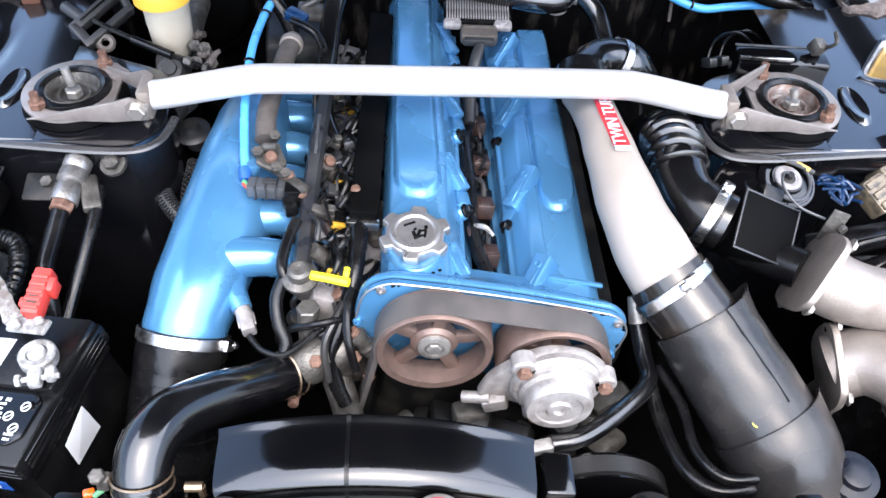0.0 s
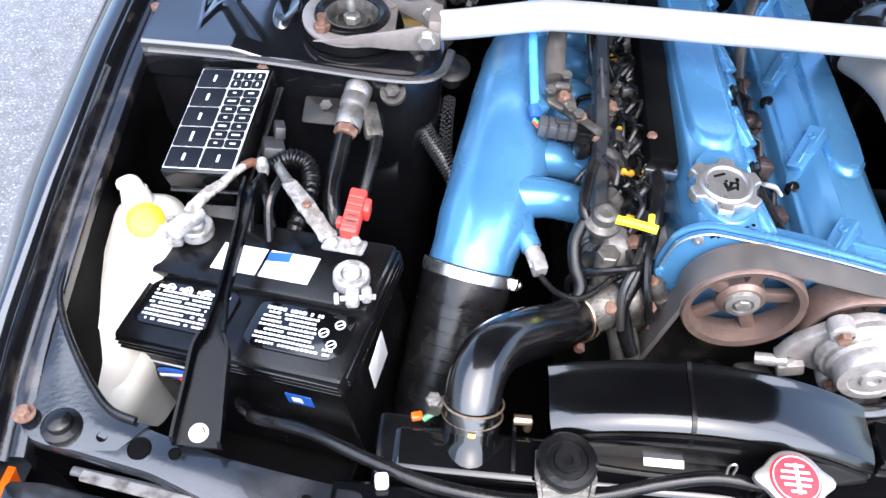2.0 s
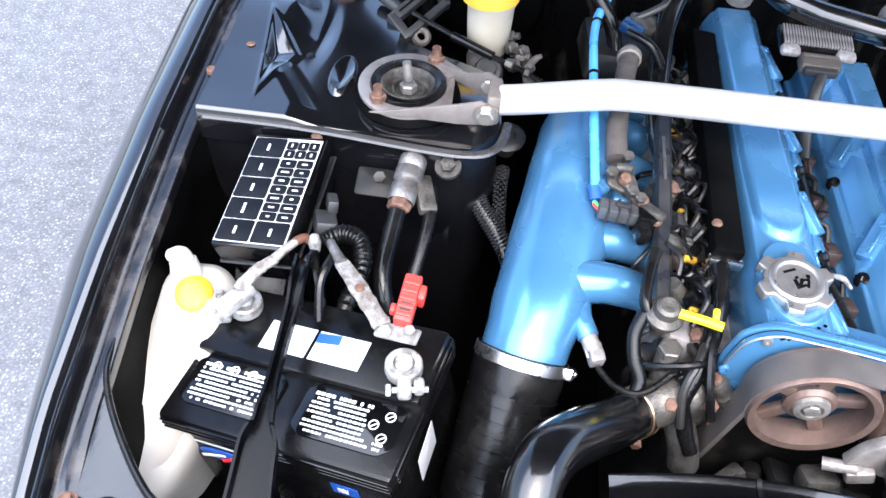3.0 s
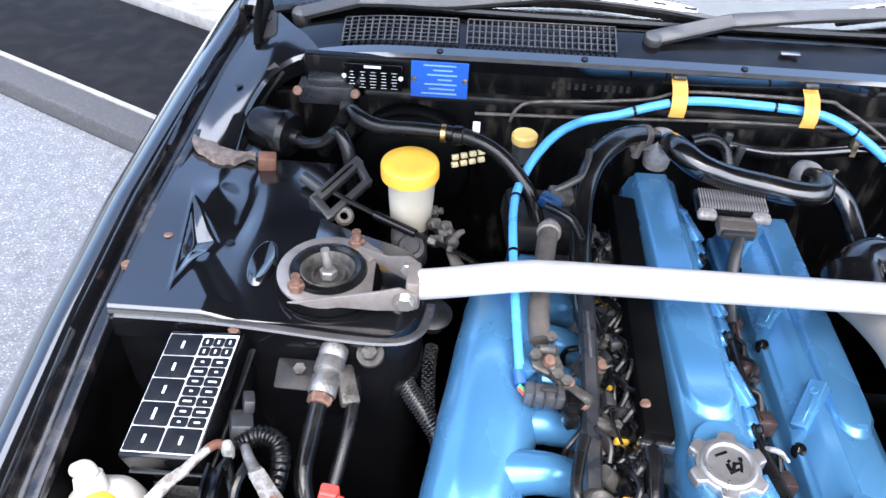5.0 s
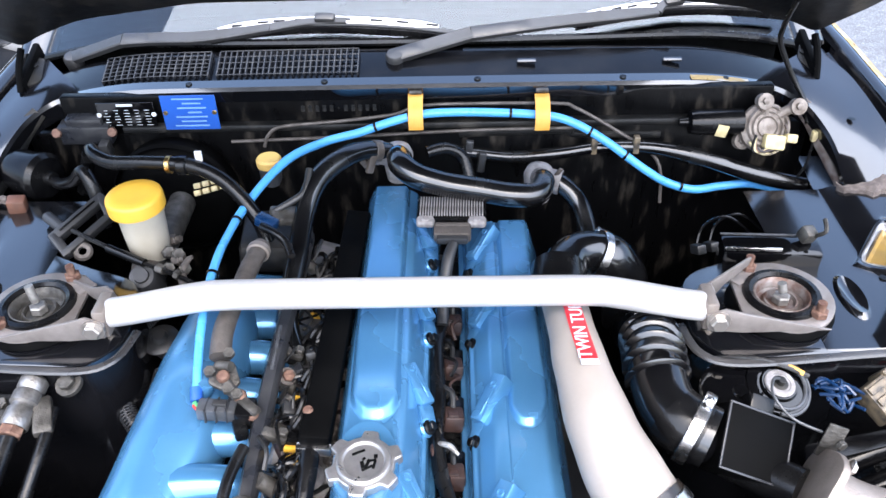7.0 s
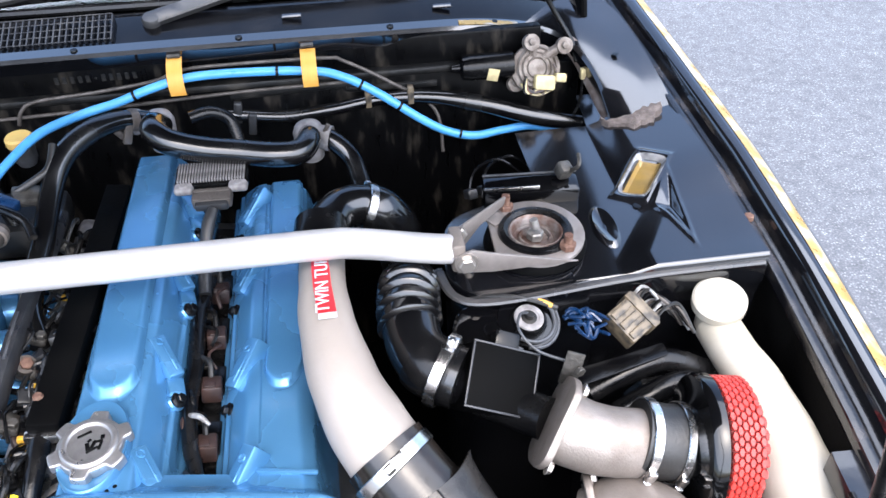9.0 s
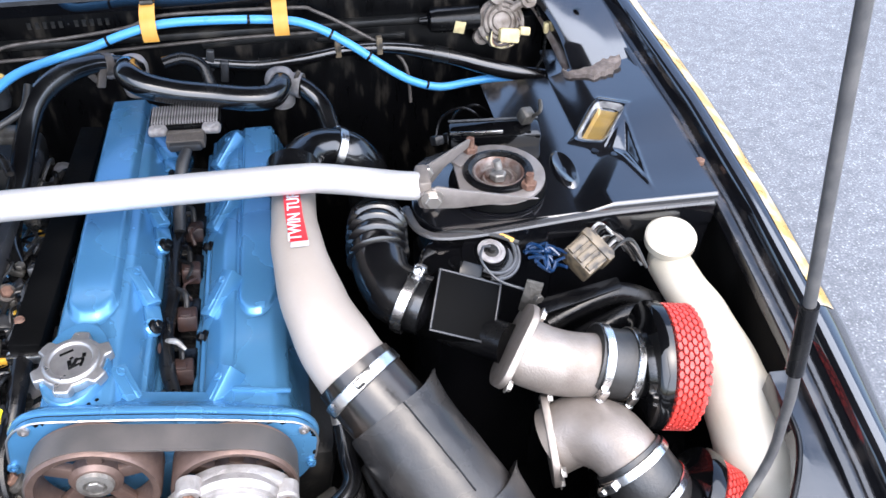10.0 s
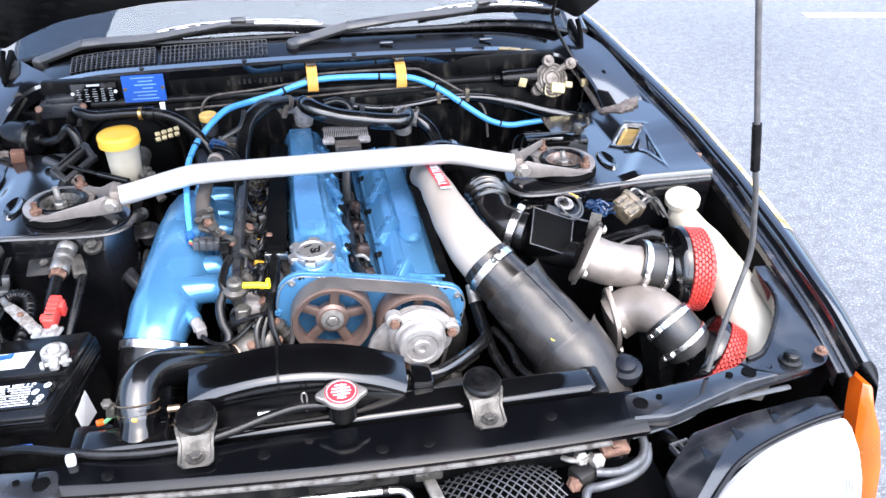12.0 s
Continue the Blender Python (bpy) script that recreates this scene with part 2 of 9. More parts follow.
GREY_PLASTIC = material("grey_plastic", (0.02, 0.02, 0.021), 0.4, col2=(0.018, 0.018, 0.018), scale=30, bump=0.15)
FOAM = material("scuffed_rubber_sleeve", (0.014, 0.0135, 0.0135), 0.30, col2=(0.040, 0.035, 0.031), scale=11, low=0.4, high=0.75, bump=0.10, fine=260, spec=0.34, detail=9.0)
WHITE_PLASTIC = material("aged_white_plastic", (0.39, 0.365, 0.31), 0.42, col2=(0.29, 0.255, 0.19), scale=9, low=0.42, high=0.75, bump=0.10)
BRIGHT_WHITE = material("clouded_white_plastic", (0.40, 0.385, 0.355), 0.4, col2=(0.29, 0.262, 0.22), scale=9, low=0.42, high=0.75, bump=0.08)
YELLOW = material("yellow_plastic", (0.58, 0.34, 0.035), 0.45, col2=(0.50, 0.27, 0.03), scale=12, bump=0.05)
PALE_AMBER = material("amber_yellow_plastic", (0.46, 0.245, 0.016), 0.42, col2=(0.40, 0.20, 0.014), scale=12, bump=0.05)
PALE_YELLOW = material("faded_yellow_plastic", (0.62, 0.42, 0.12), 0.5, col2=(0.5, 0.33, 0.1), scale=20, bump=0.05)
BRIGHT_YELLOW = material("yellow_sleeve", (0.85, 0.72, 0.02), 0.45, col2=(0.75, 0.62, 0.02), scale=30, bump=0.05)
CREAM = material("cream_plastic", (0.50, 0.42, 0.22), 0.5, col2=(0.30, 0.24, 0.13), scale=60, bump=0.1)
TAPE = material("amber_tape", (0.55, 0.26, 0.04), 0.55, col2=(0.62, 0.33, 0.07), scale=25, bump=0.2)
BLUE_HOSE = material("blue_silicone", (0.060, 0.27, 0.56), 0.33, col2=(0.07, 0.30, 0.60), scale=20, bump=0.05)
RED = material("red_plastic", (0.46, 0.036, 0.028), 0.5, col2=(0.36, 0.028, 0.022), scale=30, bump=0.15)
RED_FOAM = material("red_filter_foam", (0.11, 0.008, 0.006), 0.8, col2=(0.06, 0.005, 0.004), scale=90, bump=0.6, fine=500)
BROWN = material("brown_connector", (0.035, 0.018, 0.014), 0.5, col2=(0.018, 0.011, 0.01), scale=60, bump=0.2)
TAN = material("tan_connector", (0.115, 0.088, 0.055), 0.5, col2=(0.022, 0.018, 0.014), scale=75, low=0.42, high=0.62, bump=0.2)
LEAD = material("lead_terminal", (0.31, 0.31, 0.305), 0.5, 0.4, (0.13, 0.122, 0.115), scale=90, low=0.46, high=0.66, bump=0.7, fine=220)
CRUST = material("crusty_lead", (0.25, 0.246, 0.24), 0.6, 0.3, (0.13, 0.11, 0.095), scale=120, low=0.42, high=0.62, bump=0.7, fine=260)
LABEL_WHITE = material("white_label", (0.54, 0.55, 0.57), 0.45, col2=(0.46, 0.47, 0.49), scale=10, bump=0.02)
LABEL_BLUE = material("blue_label", (0.014, 0.075, 0.33), 0.35, col2=(0.012, 0.06, 0.27), scale=12, bump=0.02)
LABEL_RED = material("red_label", (0.62, 0.02, 0.03), 0.4, col2=(0.55, 0.018, 0.025), scale=12, bump=0.02)
PRINT_GREY = material("grey_print", (0.45, 0.46, 0.47), 0.5, bump=0.0)
BRASS = material("brass", (0.55, 0.36, 0.14), 0.35, 1.0, (0.4, 0.25, 0.1), scale=60, bump=0.1)
AMBER = material("amber_lens", (0.47, 0.075, 0.006), 0.2, col2=(0.40, 0.062, 0.006), scale=20, bump=0.05, coat=0.6)
LAMP_GLASS = material("headlamp_lens", (0.42, 0.43, 0.445), 0.12, 0.3, (0.50, 0.51, 0.525), scale=6, bump=0.03, coat=0.8, rvar=0.05)
SATIN_BLACK = material("satin_black_paint", (0.0014, 0.0015, 0.002), 0.13, col2=(0.006, 0.006, 0.0066), scale=11, low=0.5, high=0.85, bump=0.04, spec=0.27)
# gold and pale tones of a reflection in the black paint, as base colour
GOLD_REFLECTION = material("painted_gold_reflection", (0.34, 0.21, 0.05), 0.35, 0.3, (0.40, 0.36, 0.30), scale=30, low=0.46, high=0.6, bump=0.15, coat=0.3)
DARK_SOIL = material("dark_mulch", (0.0025, 0.003, 0.004), 0.8, col2=(0.008, 0.0085, 0.010), scale=14, bump=0.8, fine=90, spec=0.1)
CONCRETE = material("kerb_concrete", (0.17, 0.17, 0.17), 0.85, col2=(0.11, 0.11, 0.11), scale=18, bump=0.5)
DARK_KERB = material("dark_kerb_stone", (0.018, 0.019, 0.021), 0.8, col2=(0.045, 0.045, 0.047), scale=90, bump=0.6, fine=160)
PALE_PAVING = material("pale_paving", (0.24, 0.26, 0.285), 0.7, col2=(0.17, 0.185, 0.20), scale=3, bump=0.3)
CHIPPED = material("chipped_primer", (0.13, 0.125, 0.118), 0.6, col2=(0.04, 0.032, 0.028), scale=70, low=0.45, high=0.65, bump=0.4)
SEALER = material("grimy_sealer", (0.055, 0.042, 0.036), 0.8, col2=(0.12, 0.10, 0.09), scale=130, bump=0.8, fine=300)
DARK_STEEL = material("dark_coated_rod", (0.075, 0.074, 0.074), 0.5, 0.3, (0.12, 0.115, 0.11), scale=60, bump=0.2)
CLAY = material("terracotta_plastic", (0.10, 0.04, 0.022), 0.6, col2=(0.07, 0.032, 0.02), scale=50, bump=0.2)
GREY_PIPE = material("dusty_grey_pipe", (0.055, 0.058, 0.064), 0.4, 0.2, (0.03, 0.03, 0.03), scale=60, bump=0.2)
PALE_DUST = material("pale_dusty_casting", (0.26, 0.245, 0.24), 0.6, 0.3, (0.12, 0.11, 0.105), scale=60, bump=0.4, fine=260)
SLATE = material("dusty_slate_plastic", (0.012, 0.013, 0.016), 0.32, col2=(0.026, 0.026, 0.027), scale=40, bump=0.15, spec=0.4)
DUST_METAL = material("dusty_grey_metal", (0.085, 0.073, 0.064), 0.55, 0.3, (0.05, 0.042, 0.036), scale=55, bump=0.5, fine=260)
RUST_DUST = material("rusty_dirt", (0.075, 0.05, 0.04), 0.8, 0.0, (0.16, 0.14, 0.13), scale=70, bump=0.7)
DEEP_BLUE = material("deep_blue_wire", (0.003, 0.018, 0.055), 0.3, col2=(0.004, 0.02, 0.06), scale=60, bump=0.1)
# reflections in the dish put into colour: gold floor, then pale rim
DISH_REFLECTION = material("gold_dish_reflection", (0.24, 0.155, 0.04), 0.4, 0.2, (0.17, 0.115, 0.04), scale=42, bump=0.1, coat=0.2)
HIGHLIGHT_RIM = material("pale_highlight", (0.17, 0.17, 0.17), 0.35, col2=(0.02, 0.02, 0.022), scale=60, low=0.42, high=0.68, bump=0.1, coat=0.4)
DUSTY_STEEL = material("dusty_steel_plate", (0.24, 0.215, 0.20), 0.5, 0.55, (0.15, 0.132, 0.12), scale=26, bump=0.12, fine=400)
CUP_METAL = material("rusty_dusty_cup", (0.22, 0.195, 0.18), 0.5, 0.6, (0.10, 0.055, 0.04), scale=40, low=0.42, high=0.62, bump=0.4)
CLIP_STEEL = material("tinned_spring_wire", (0.34, 0.25, 0.17), 0.35, 0.9, (0.22, 0.15, 0.10), scale=60, bump=0.1)
MOTOR_CAST = material("chalky_cast_metal", (0.21, 0.18, 0.155), 0.6, 0.3, (0.09, 0.07, 0.055), scale=60, bump=0.5, fine=260)
DUSTY_PAINT = material("dusty_black_paint", (0.005, 0.006, 0.008), 0.18, col2=(0.026, 0.026, 0.028), scale=16, low=0.45, high=0.8, bump=0.08, spec=0.5, coat=0.4)
FLANGE_PAINT = material("grimy_flange_paint", (0.004, 0.004, 0.005), 0.2, col2=(0.045, 0.038, 0.034), scale=20, low=0.52, high=0.78, bump=0.12, spec=0.45, coat=0.3)
PALE_LIP = material("pale_lip_sheet", (0.026, 0.025, 0.025), 0.3, col2=(0.045, 0.043, 0.042), scale=14, low=0.4, high=0.75, bump=0.1, spec=0.6)
BONNET_LINING = material("dusty_bonnet_underside", (0.003, 0.003, 0.003), 0.45, col2=(0.03, 0.026, 0.022), scale=24, low=0.52, high=0.8, bump=0.2, spec=0.15)
LINE_PAINT = material("road_paint", (0.72, 0.72, 0.70), 0.7, col2=(0.6, 0.6, 0.58), scale=20, bump=0.3)


def asphalt():
    mt = bpy.data.materials.new("asphalt")
    mt.use_nodes = True
    n, l = mt.node_tree.nodes, mt.node_tree.links
    bs = n["Principled BSDF"]
    tc = n.new("ShaderNodeTexCoord")
    vo, no, wide, mid = n.new("ShaderNodeTexVoronoi"), n.new("ShaderNodeTexNoise"), n.new("ShaderNodeTexNoise"), n.new("ShaderNodeTexNoise")
    vo.inputs["Scale"].default_value = 135.0
    no.inputs["Scale"].default_value, no.inputs["Detail"].default_value = 150.0, 6.0
    mid.inputs["Scale"].default_value, mid.inputs["Detail"].default_value = 22.0, 5.0
    wide.inputs["Scale"].default_value, wide.inputs["Detail"].default_value = 0.9, 5.0
    for t in (vo, no, wide, mid):
        l.new(tc.outputs["Object"], t.inputs["Vector"])

    def span(src, a, b, c, d):
        m = n.new("ShaderNodeMapRange")
        m.inputs["From Min"].default_value, m.inputs["From Max"].default_value = a, b
        m.inputs["To Min"].default_value, m.inputs["To Max"].default_value = c, d
        l.new(src, m.inputs["Value"])
        return m.outputs["Result"]

    def times(a, b):
        m = n.new("ShaderNodeMath")
        m.operation = "MULTIPLY"
        l.new(a, m.inputs[0])
        l.new(b, m.inputs[1])
        return m.outputs[0]

    ramp = n.new("ShaderNodeValToRGB")
    e = ramp.color_ramp.elements
    e[0].position, e[0].color = 0.30, (0.058, 0.062, 0.070, 1)
    e[1].position, e[1].color = 0.72, (0.128, 0.134, 0.147, 1)
    e.new(0.5).color = (0.072, 0.076, 0.084, 1)
    l.new(no.outputs["Fac"], ramp.inputs["Fac"])
    sep = n.new("ShaderNodeSeparateColor")
    l.new(vo.outputs["Color"], sep.inputs["Color"])
    chips = times(span(sep.outputs["Red"], 0.50, 0.95, 0.0, 1.0), span(vo.outputs["Distance"], 0.25, 0.50, 1.0, 0.0))
    mix = n.new("ShaderNodeMix")
    mix.data_type = "RGBA"
    l.new(chips, mix.inputs["Factor"])
    l.new(ramp.outputs["Color"], mix.inputs["A"])
    mix.inputs["B"].default_value = (0.20, 0.207, 0.223, 1)
    tone = times(span(wide.outputs["Fac"], 0.2, 0.8, 0.82, 1.2), span(mid.outputs["Fac"], 0.25, 0.75, 0.74, 1.28))
    mul = n.new("ShaderNodeVectorMath")
    mul.operation = "SCALE"
    l.new(mix.outputs["Result"], mul.inputs[0])
    l.new(tone, mul.inputs["Scale"])
    l.new(mul.outputs["Vector"], bs.inputs["Base Color"])
    bs.inputs["Roughness"].default_value = 0.75
    bp = n.new("ShaderNodeBump")
    bp.inputs["Strength"].default_value, bp.inputs["Distance"].default_value = 0.3, 0.005
    l.new(no.outputs["Fac"], bp.inputs["Height"])
    l.new(bp.outputs["Normal"], bs.inputs["Normal"])
    return mt


def clear_glass():
    mt = bpy.data.materials.new("windscreen_glass")
    mt.use_nodes = True
    bs = mt.node_tree.nodes["Principled BSDF"]
    bs.inputs["Base Color"].default_value = (0.55, 0.62, 0.62, 1)
    bs.inputs["Roughness"].default_value = 0.01
    bs.inputs["Transmission Weight"].default_value = 1.0
    bs.inputs["IOR"].default_value = 1.62
    return mt


ASPHALT = asphalt()
GLASS = clear_glass()

# ---- ground ----
b = B()
N = 24
xs = [-60 + 120 * i / N for i in range(N + 1)]
b.loft([[(x, y, 0) for x in xs] for y in xs])
g = solo("ground", b, ASPHALT, "grey asphalt car park with light stone chips", "ground", kind="structure")
b = B().box((1.9, 0.11, 0.004), pose(4.35, 4.42, 0.004, 0, 0, -13), bev=0.001)
solo("painted_line", b, LINE_PAINT, "white painted parking line on the asphalt", "marking", kind="structure")
# kerb and dark bed beside the car
km = pose(-2.45, 3.06, 0, 0, 0, -29)
b = B().prism(rpoly([(0, 0), (0.14, 0), (0.14, 0.06), (0.015, 0.06)], 0.012), 4.4, km @ pose(-3.0, 0, 0, 90, 0, 90))
solo("kerb", b, DARK_KERB, "dark speckled kerb edging the asphalt", "kerb", kind="structure")
b = B().box((4.4, 0.022, 0.012), km @ pose(-0.8, 0.142, 0.060), bev=0.003)
solo("kerb_edging", b, CONCRETE, "thin pale edging strip along the kerb", "edging", kind="structure")
b = B().box((4.4, 0.63, 0.05), km @ pose(-0.8, 0.475, 0.027), bev=0.02)
solo("planting_bed", b, DARK_SOIL, "dark bare bed behind the kerb", "bed", kind="structure")
b = B().box((4.4, 0.10, 0.09), km @ pose(-0.8, 0.845, 0.047), bev=0.01)
solo("kerb_stone", b, CONCRETE, "grey concrete kerb beyond the bed", "kerb", kind="structure")
b = B().box((4.4, 3.0, 0.07), km @ pose(-0.8, 2.40, 0.037), bev=0.02)
solo("pavement", b, PALE_PAVING, "pale concrete pavement beyond the bed", "pavement", kind="structure")

# ---- car shell ----
RIDGE = [(0.41, 0.725, 0.735), (0.52, 0.740, 0.757), (0.70, 0.752, 0.785), (0.90, 0.758, 0.815), (1.10, 0.756, 0.842), (1.35, 0.742, 0.872), (1.60, 0.725, 0.90), (1.95, 0.70, 0.925), (2.30, 0.69, 0.945)]
SHIFT = {-1: 0.004, 1: 0.040}


def ridge(y):
    return float(np.interp(y, [r[0] for r in RIDGE], [r[1] for r in RIDGE])), float(np.interp(y, [r[0] for r in RIDGE], [r[2] for r in RIDGE]))


car = thing("car_body", (0, 1.2, 0), "glossy black car front with its bonnet raised", "car")
OUTER = [(-0.018, -0.012), (-0.012, -0.002), (-0.004, 0.001), (0.004, 0.0), (0.016, -0.006), (0.034, -0.022), (0.050, -0.05), (0.062, -0.10), (0.070, -0.18), (0.074, -0.28), (0.072, -0.42), (0.06, -0.55)]
INNER = [(-0.018, -0.012), (-0.020, -0.024), (-0.031, -0.025), (-0.034, -0.016), (-0.046, -0.014), (-0.049, -0.018), (-0.050, -0.04)]
OUTER = [(p.x, p.z) for p in spline([(a, 0, h) for a, h in OUTER], [0] * len(OUTER), 4)[0]]
INNER = [(p.x, p.z) for p in spline([(a, 0, h) for a, h in INNER], [0] * len(INNER), 3)[0]]
ys = [0.41 + 1.89 * i / 60 for i in range(61)]
for s in (-1, 1):
    sec = []
    for y in ys:
        rx, rz = ridge(y)
        k = min(1.0, 0.35 + 0.65 * (y - 0.41) / 0.3) if s < 0 else min(1.12, 0.6 + 0.52 * (y - 0.41) / 0.3)
        sec.append([(s * (rx + SHIFT[s] + a * (k if a > 0 else 1)), y, rz + h) for a, h in OUTER])
    part("fender", B().loft(sec), BLACK_PAINT, car)
    sec = [[(s * (ridge(y)[0] + SHIFT[s] + a), y, ridge(y)[1] + h) for a, h in INNER] for y in ys if y < 1.62]
    part("fender_flange", B().loft(sec), FLANGE_PAINT, car)
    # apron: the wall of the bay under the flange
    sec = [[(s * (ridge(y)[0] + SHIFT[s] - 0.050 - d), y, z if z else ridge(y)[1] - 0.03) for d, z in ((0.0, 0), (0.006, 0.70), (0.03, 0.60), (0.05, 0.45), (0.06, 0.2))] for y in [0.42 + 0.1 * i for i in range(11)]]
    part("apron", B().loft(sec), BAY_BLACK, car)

def ease(t):
    t = max(0.0, min(1.0, t))
    return t * t * (3 - 2 * t)


def shelf_top(x, y, s):
    """Height of the shelf beside the fender: it swells outwards, with a dish on one side and a three-cornered dent."""
    d = x - float(np.interp(y, [0.93, 1.022, 1.085, 1.25], [0.556, 0.618, 0.606, 0.61]))
    z = 0.8128 - 0.0014 * max(0.0, 1 - (x - 0.50) / 0.06) + 0.010 * ease(d / 0.05) + 0.14 * max(0.0, d) * ease((y - 0.93) / 0.2)
    p, q = x - 0.646, y - 1.091
    u, v = (p * 0.79 - q * 0.61) / 0.019, (p * 0.61 + q * 0.79) / 0.037
    if s > 0:
        z -= 0.013 * ease((1.05 - abs(u)) / 0.5) * ease((1.05 - abs(v)) / 0.35)
        z += 0.003 * math.exp(-((max(abs(u), abs(v) * 0.9) - 1.15) / 0.16) ** 2)
        a, b, c = (0.678, 1.080), (0.644, 1.028), (0.663, 0.953)
    else:
        z += 0.005 * math.exp(-((x - 0.640) / 0.03) ** 2 - ((y - 1.13) / 0.03) ** 2) - 0.004 * math.exp(-((x - 0.600) / 0.012) ** 2 - ((y - 1.10) / 0.05) ** 2)
        a, b, c = (0.669, 1.102), (0.627, 1.040), (0.650, 0.964)
    det = (b[1] - c[1]) * (a[0] - c[0]) + (c[0] - b[0]) * (a[1] - c[1])
    l1 = ((b[1] - c[1]) * (x - c[0]) + (c[0] - b[0]) * (y - c[1])) / det
    l2 = ((c[1] - a[1]) * (x - c[0]) + (a[0] - c[0]) * (y - c[1])) / det
    return z - 0.0075 * ease(min(l1, l2, 1 - l1 - l2) / 0.36) + 0.002 * math.exp(-((min(l1, l2, 1 - l1 - l2) + 0.06) / 0.07) ** 2)


# strut towers: a shelf with a rolled front lip and round inner corner
for s in (-1, 1):
    edge = 0.585 if s < 0 else 0.553
    out = rpoly([(s * edge, 0.905), (s * 0.38, 0.892), (s * 0.345, 0.94), (s * 0.36, 1.055), (s * 0.44, 1.085), (s * edge, 1.16)], 0.04, 5)
    if s < 0:
        out = out[::-1]
    b = B().prism(out, 0.549, Matrix.Translation((0, 0, 0.262)), bev=0.003, seg=2)
    out = [(s * (0.708 + SHIFT[s]), 0.910), (s * 0.53, 0.905), (s * 0.53, 1.14), (s * 0.625, 1.24), (s * 0.64, 1.40), (s * (0.70 + SHIFT[s]), 1.40)]
    b.prism(out[::-1] if s < 0 else out, 0.52, Matrix.Translation((0, 0, 0.262)))
    tower = part("strut_tower", b, SHELF_PAINT, car)
    lip = [(s * (0.70 + SHIFT[s]), 0.904, 0.810), (s * 0.62, 0.903, 0.811), (s * 0.55, 0.900, 0.810), (s * 0.40, 0.888, 0.809), (s * 0.352, 0.906, 0.808), (s * 0.340, 0.96, 0.805)]
    # grey lip colour covers both its chipped edge and a painted highlight line
    part("tower_lip", B().tube(lip, 0.006, seg=8, flat=0.6, up=(0, 0, 1)), PALE_LIP, tower)
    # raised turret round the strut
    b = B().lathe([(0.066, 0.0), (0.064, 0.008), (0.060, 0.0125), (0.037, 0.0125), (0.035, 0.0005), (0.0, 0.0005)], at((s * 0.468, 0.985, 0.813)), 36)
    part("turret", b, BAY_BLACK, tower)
    # pressed scoop beside the strut
    b = B().lathe([(0.0, 0.0), (0.012, 0.004), (0.020, 0.009), (0.024, 0.004), (0.026, -0.004)], at((s * (0.565 if s > 0 else 0.556), 1.0 if s > 0 else 1.010, 0.812)) @ Matrix.Diagonal((0.7, 1.8, 0.7, 1)), 24)
    part("pressing", b, SHELF_PAINT, tower)
    # the shelf swells and dents towards the fender
    x0, x1 = (0.50, 0.745) if s > 0 else (0.50, 0.712)
    grid = [[(s * x, 0.903, 0.775), (s * x, 0.903, shelf_top(x, 0.906, s) - 0.004)] + [(s * x, y, shelf_top(x, y, s)) for y in [0.906 + 0.344 * j / 150 for j in range(151)]] for x in [x0 + (x1 - x0) * i / 100 for i in range(101)]]
    part("shelf_skin", B().loft(grid), SHELF_PAINT, tower, sharp=85)
    if s < 0:
        part("panel_hole", B().lathe([(0.006, 0), (0, 0.0004)], at((-0.606, 1.046, shelf_top(0.606, 1.046, s) + 0.001)), 12), PLASTIC, tower)
        part("rust_spot", B().lathe([(0.006, 0), (0.004, 0.0008), (0, 0.001)], at((-0.681, 1.034, shelf_top(0.681, 1.034, s) + 0.0006)), 10), RUST, tower, "small rust spot")
    else:
        # gold patch and pale ring laid on the dish as its painted reflections
        rows = []
        for i in range(21):
            v = -0.88 + 1.76 * i / 20
            rows.append([])
            for j in range(15):
                u = -0.82 + 1.64 * j / 14
                x, y = 0.646 + 0.019 * u * 0.79 + 0.037 * v * 0.61, 1.091 - 0.019 * u * 0.61 + 0.037 * v * 0.79
                rows[-1].append((x, y, shelf_top(x, y, s) + 0.0007))
        part("dish_reflection", B().loft(rows), DISH_REFLECTION, tower, "gold reflection painted in the pressed dish")
        ring = []
        for i in range(49):
            a = 2 * math.pi * i / 48
            cu, cv = abs(math.cos(a)) ** 0.4 * math.copysign(1, math.cos(a)), abs(math.sin(a)) ** 0.4 * math.copysign(1, math.sin(a))
            ring.append([])
            for k in (1.0, 1.08, 1.16, 1.24):
                u, v = 0.019 * k * cu, 0.037 * (k - 0.06) * cv
                x, y = 0.646 + u * 0.79 + v * 0.61, 1.091 - u * 0.61 + v * 0.79
                ring[-1].append((x, y, shelf_top(x, y, s) + 0.0006))
        part("highlight_rim", B().loft(ring), HIGHLIGHT_RIM, tower, "pale highlight painted round the pressed dish")
        part("panel_hole", B().lathe([(0.006, 0), (0, 0.0004)], at((0.621, 1.036, shelf_top(0.621, 1.036, s) + 0.001)), 12), PLASTIC, tower)
    # corner panel sweeping from the cowl to the fender flange
    inner = [(0.545, 1.418, 0.911), (0.585, 1.407, 0.904), (0.614, 1.378, 0.893), (0.630, 1.345, 0.880), (0.641, 1.300, 0.862), (0.646, 1.245, 0.834), (0.650, 1.195, 0.812)]
    outer = [(0.630, 1.52, 0.928), (0.655, 1.49, 0.915), (0.676, 1.455, 0.903), (0.69, 1.40, 0.886), (0.70, 1.33, 0.866), (0.706, 1.245, 0.842), (0.710, 1.195, 0.822)]
    I, _ = spline(inner, [0] * 7, 4)
    O, _ = spline(outer, [0] * 7, 4)
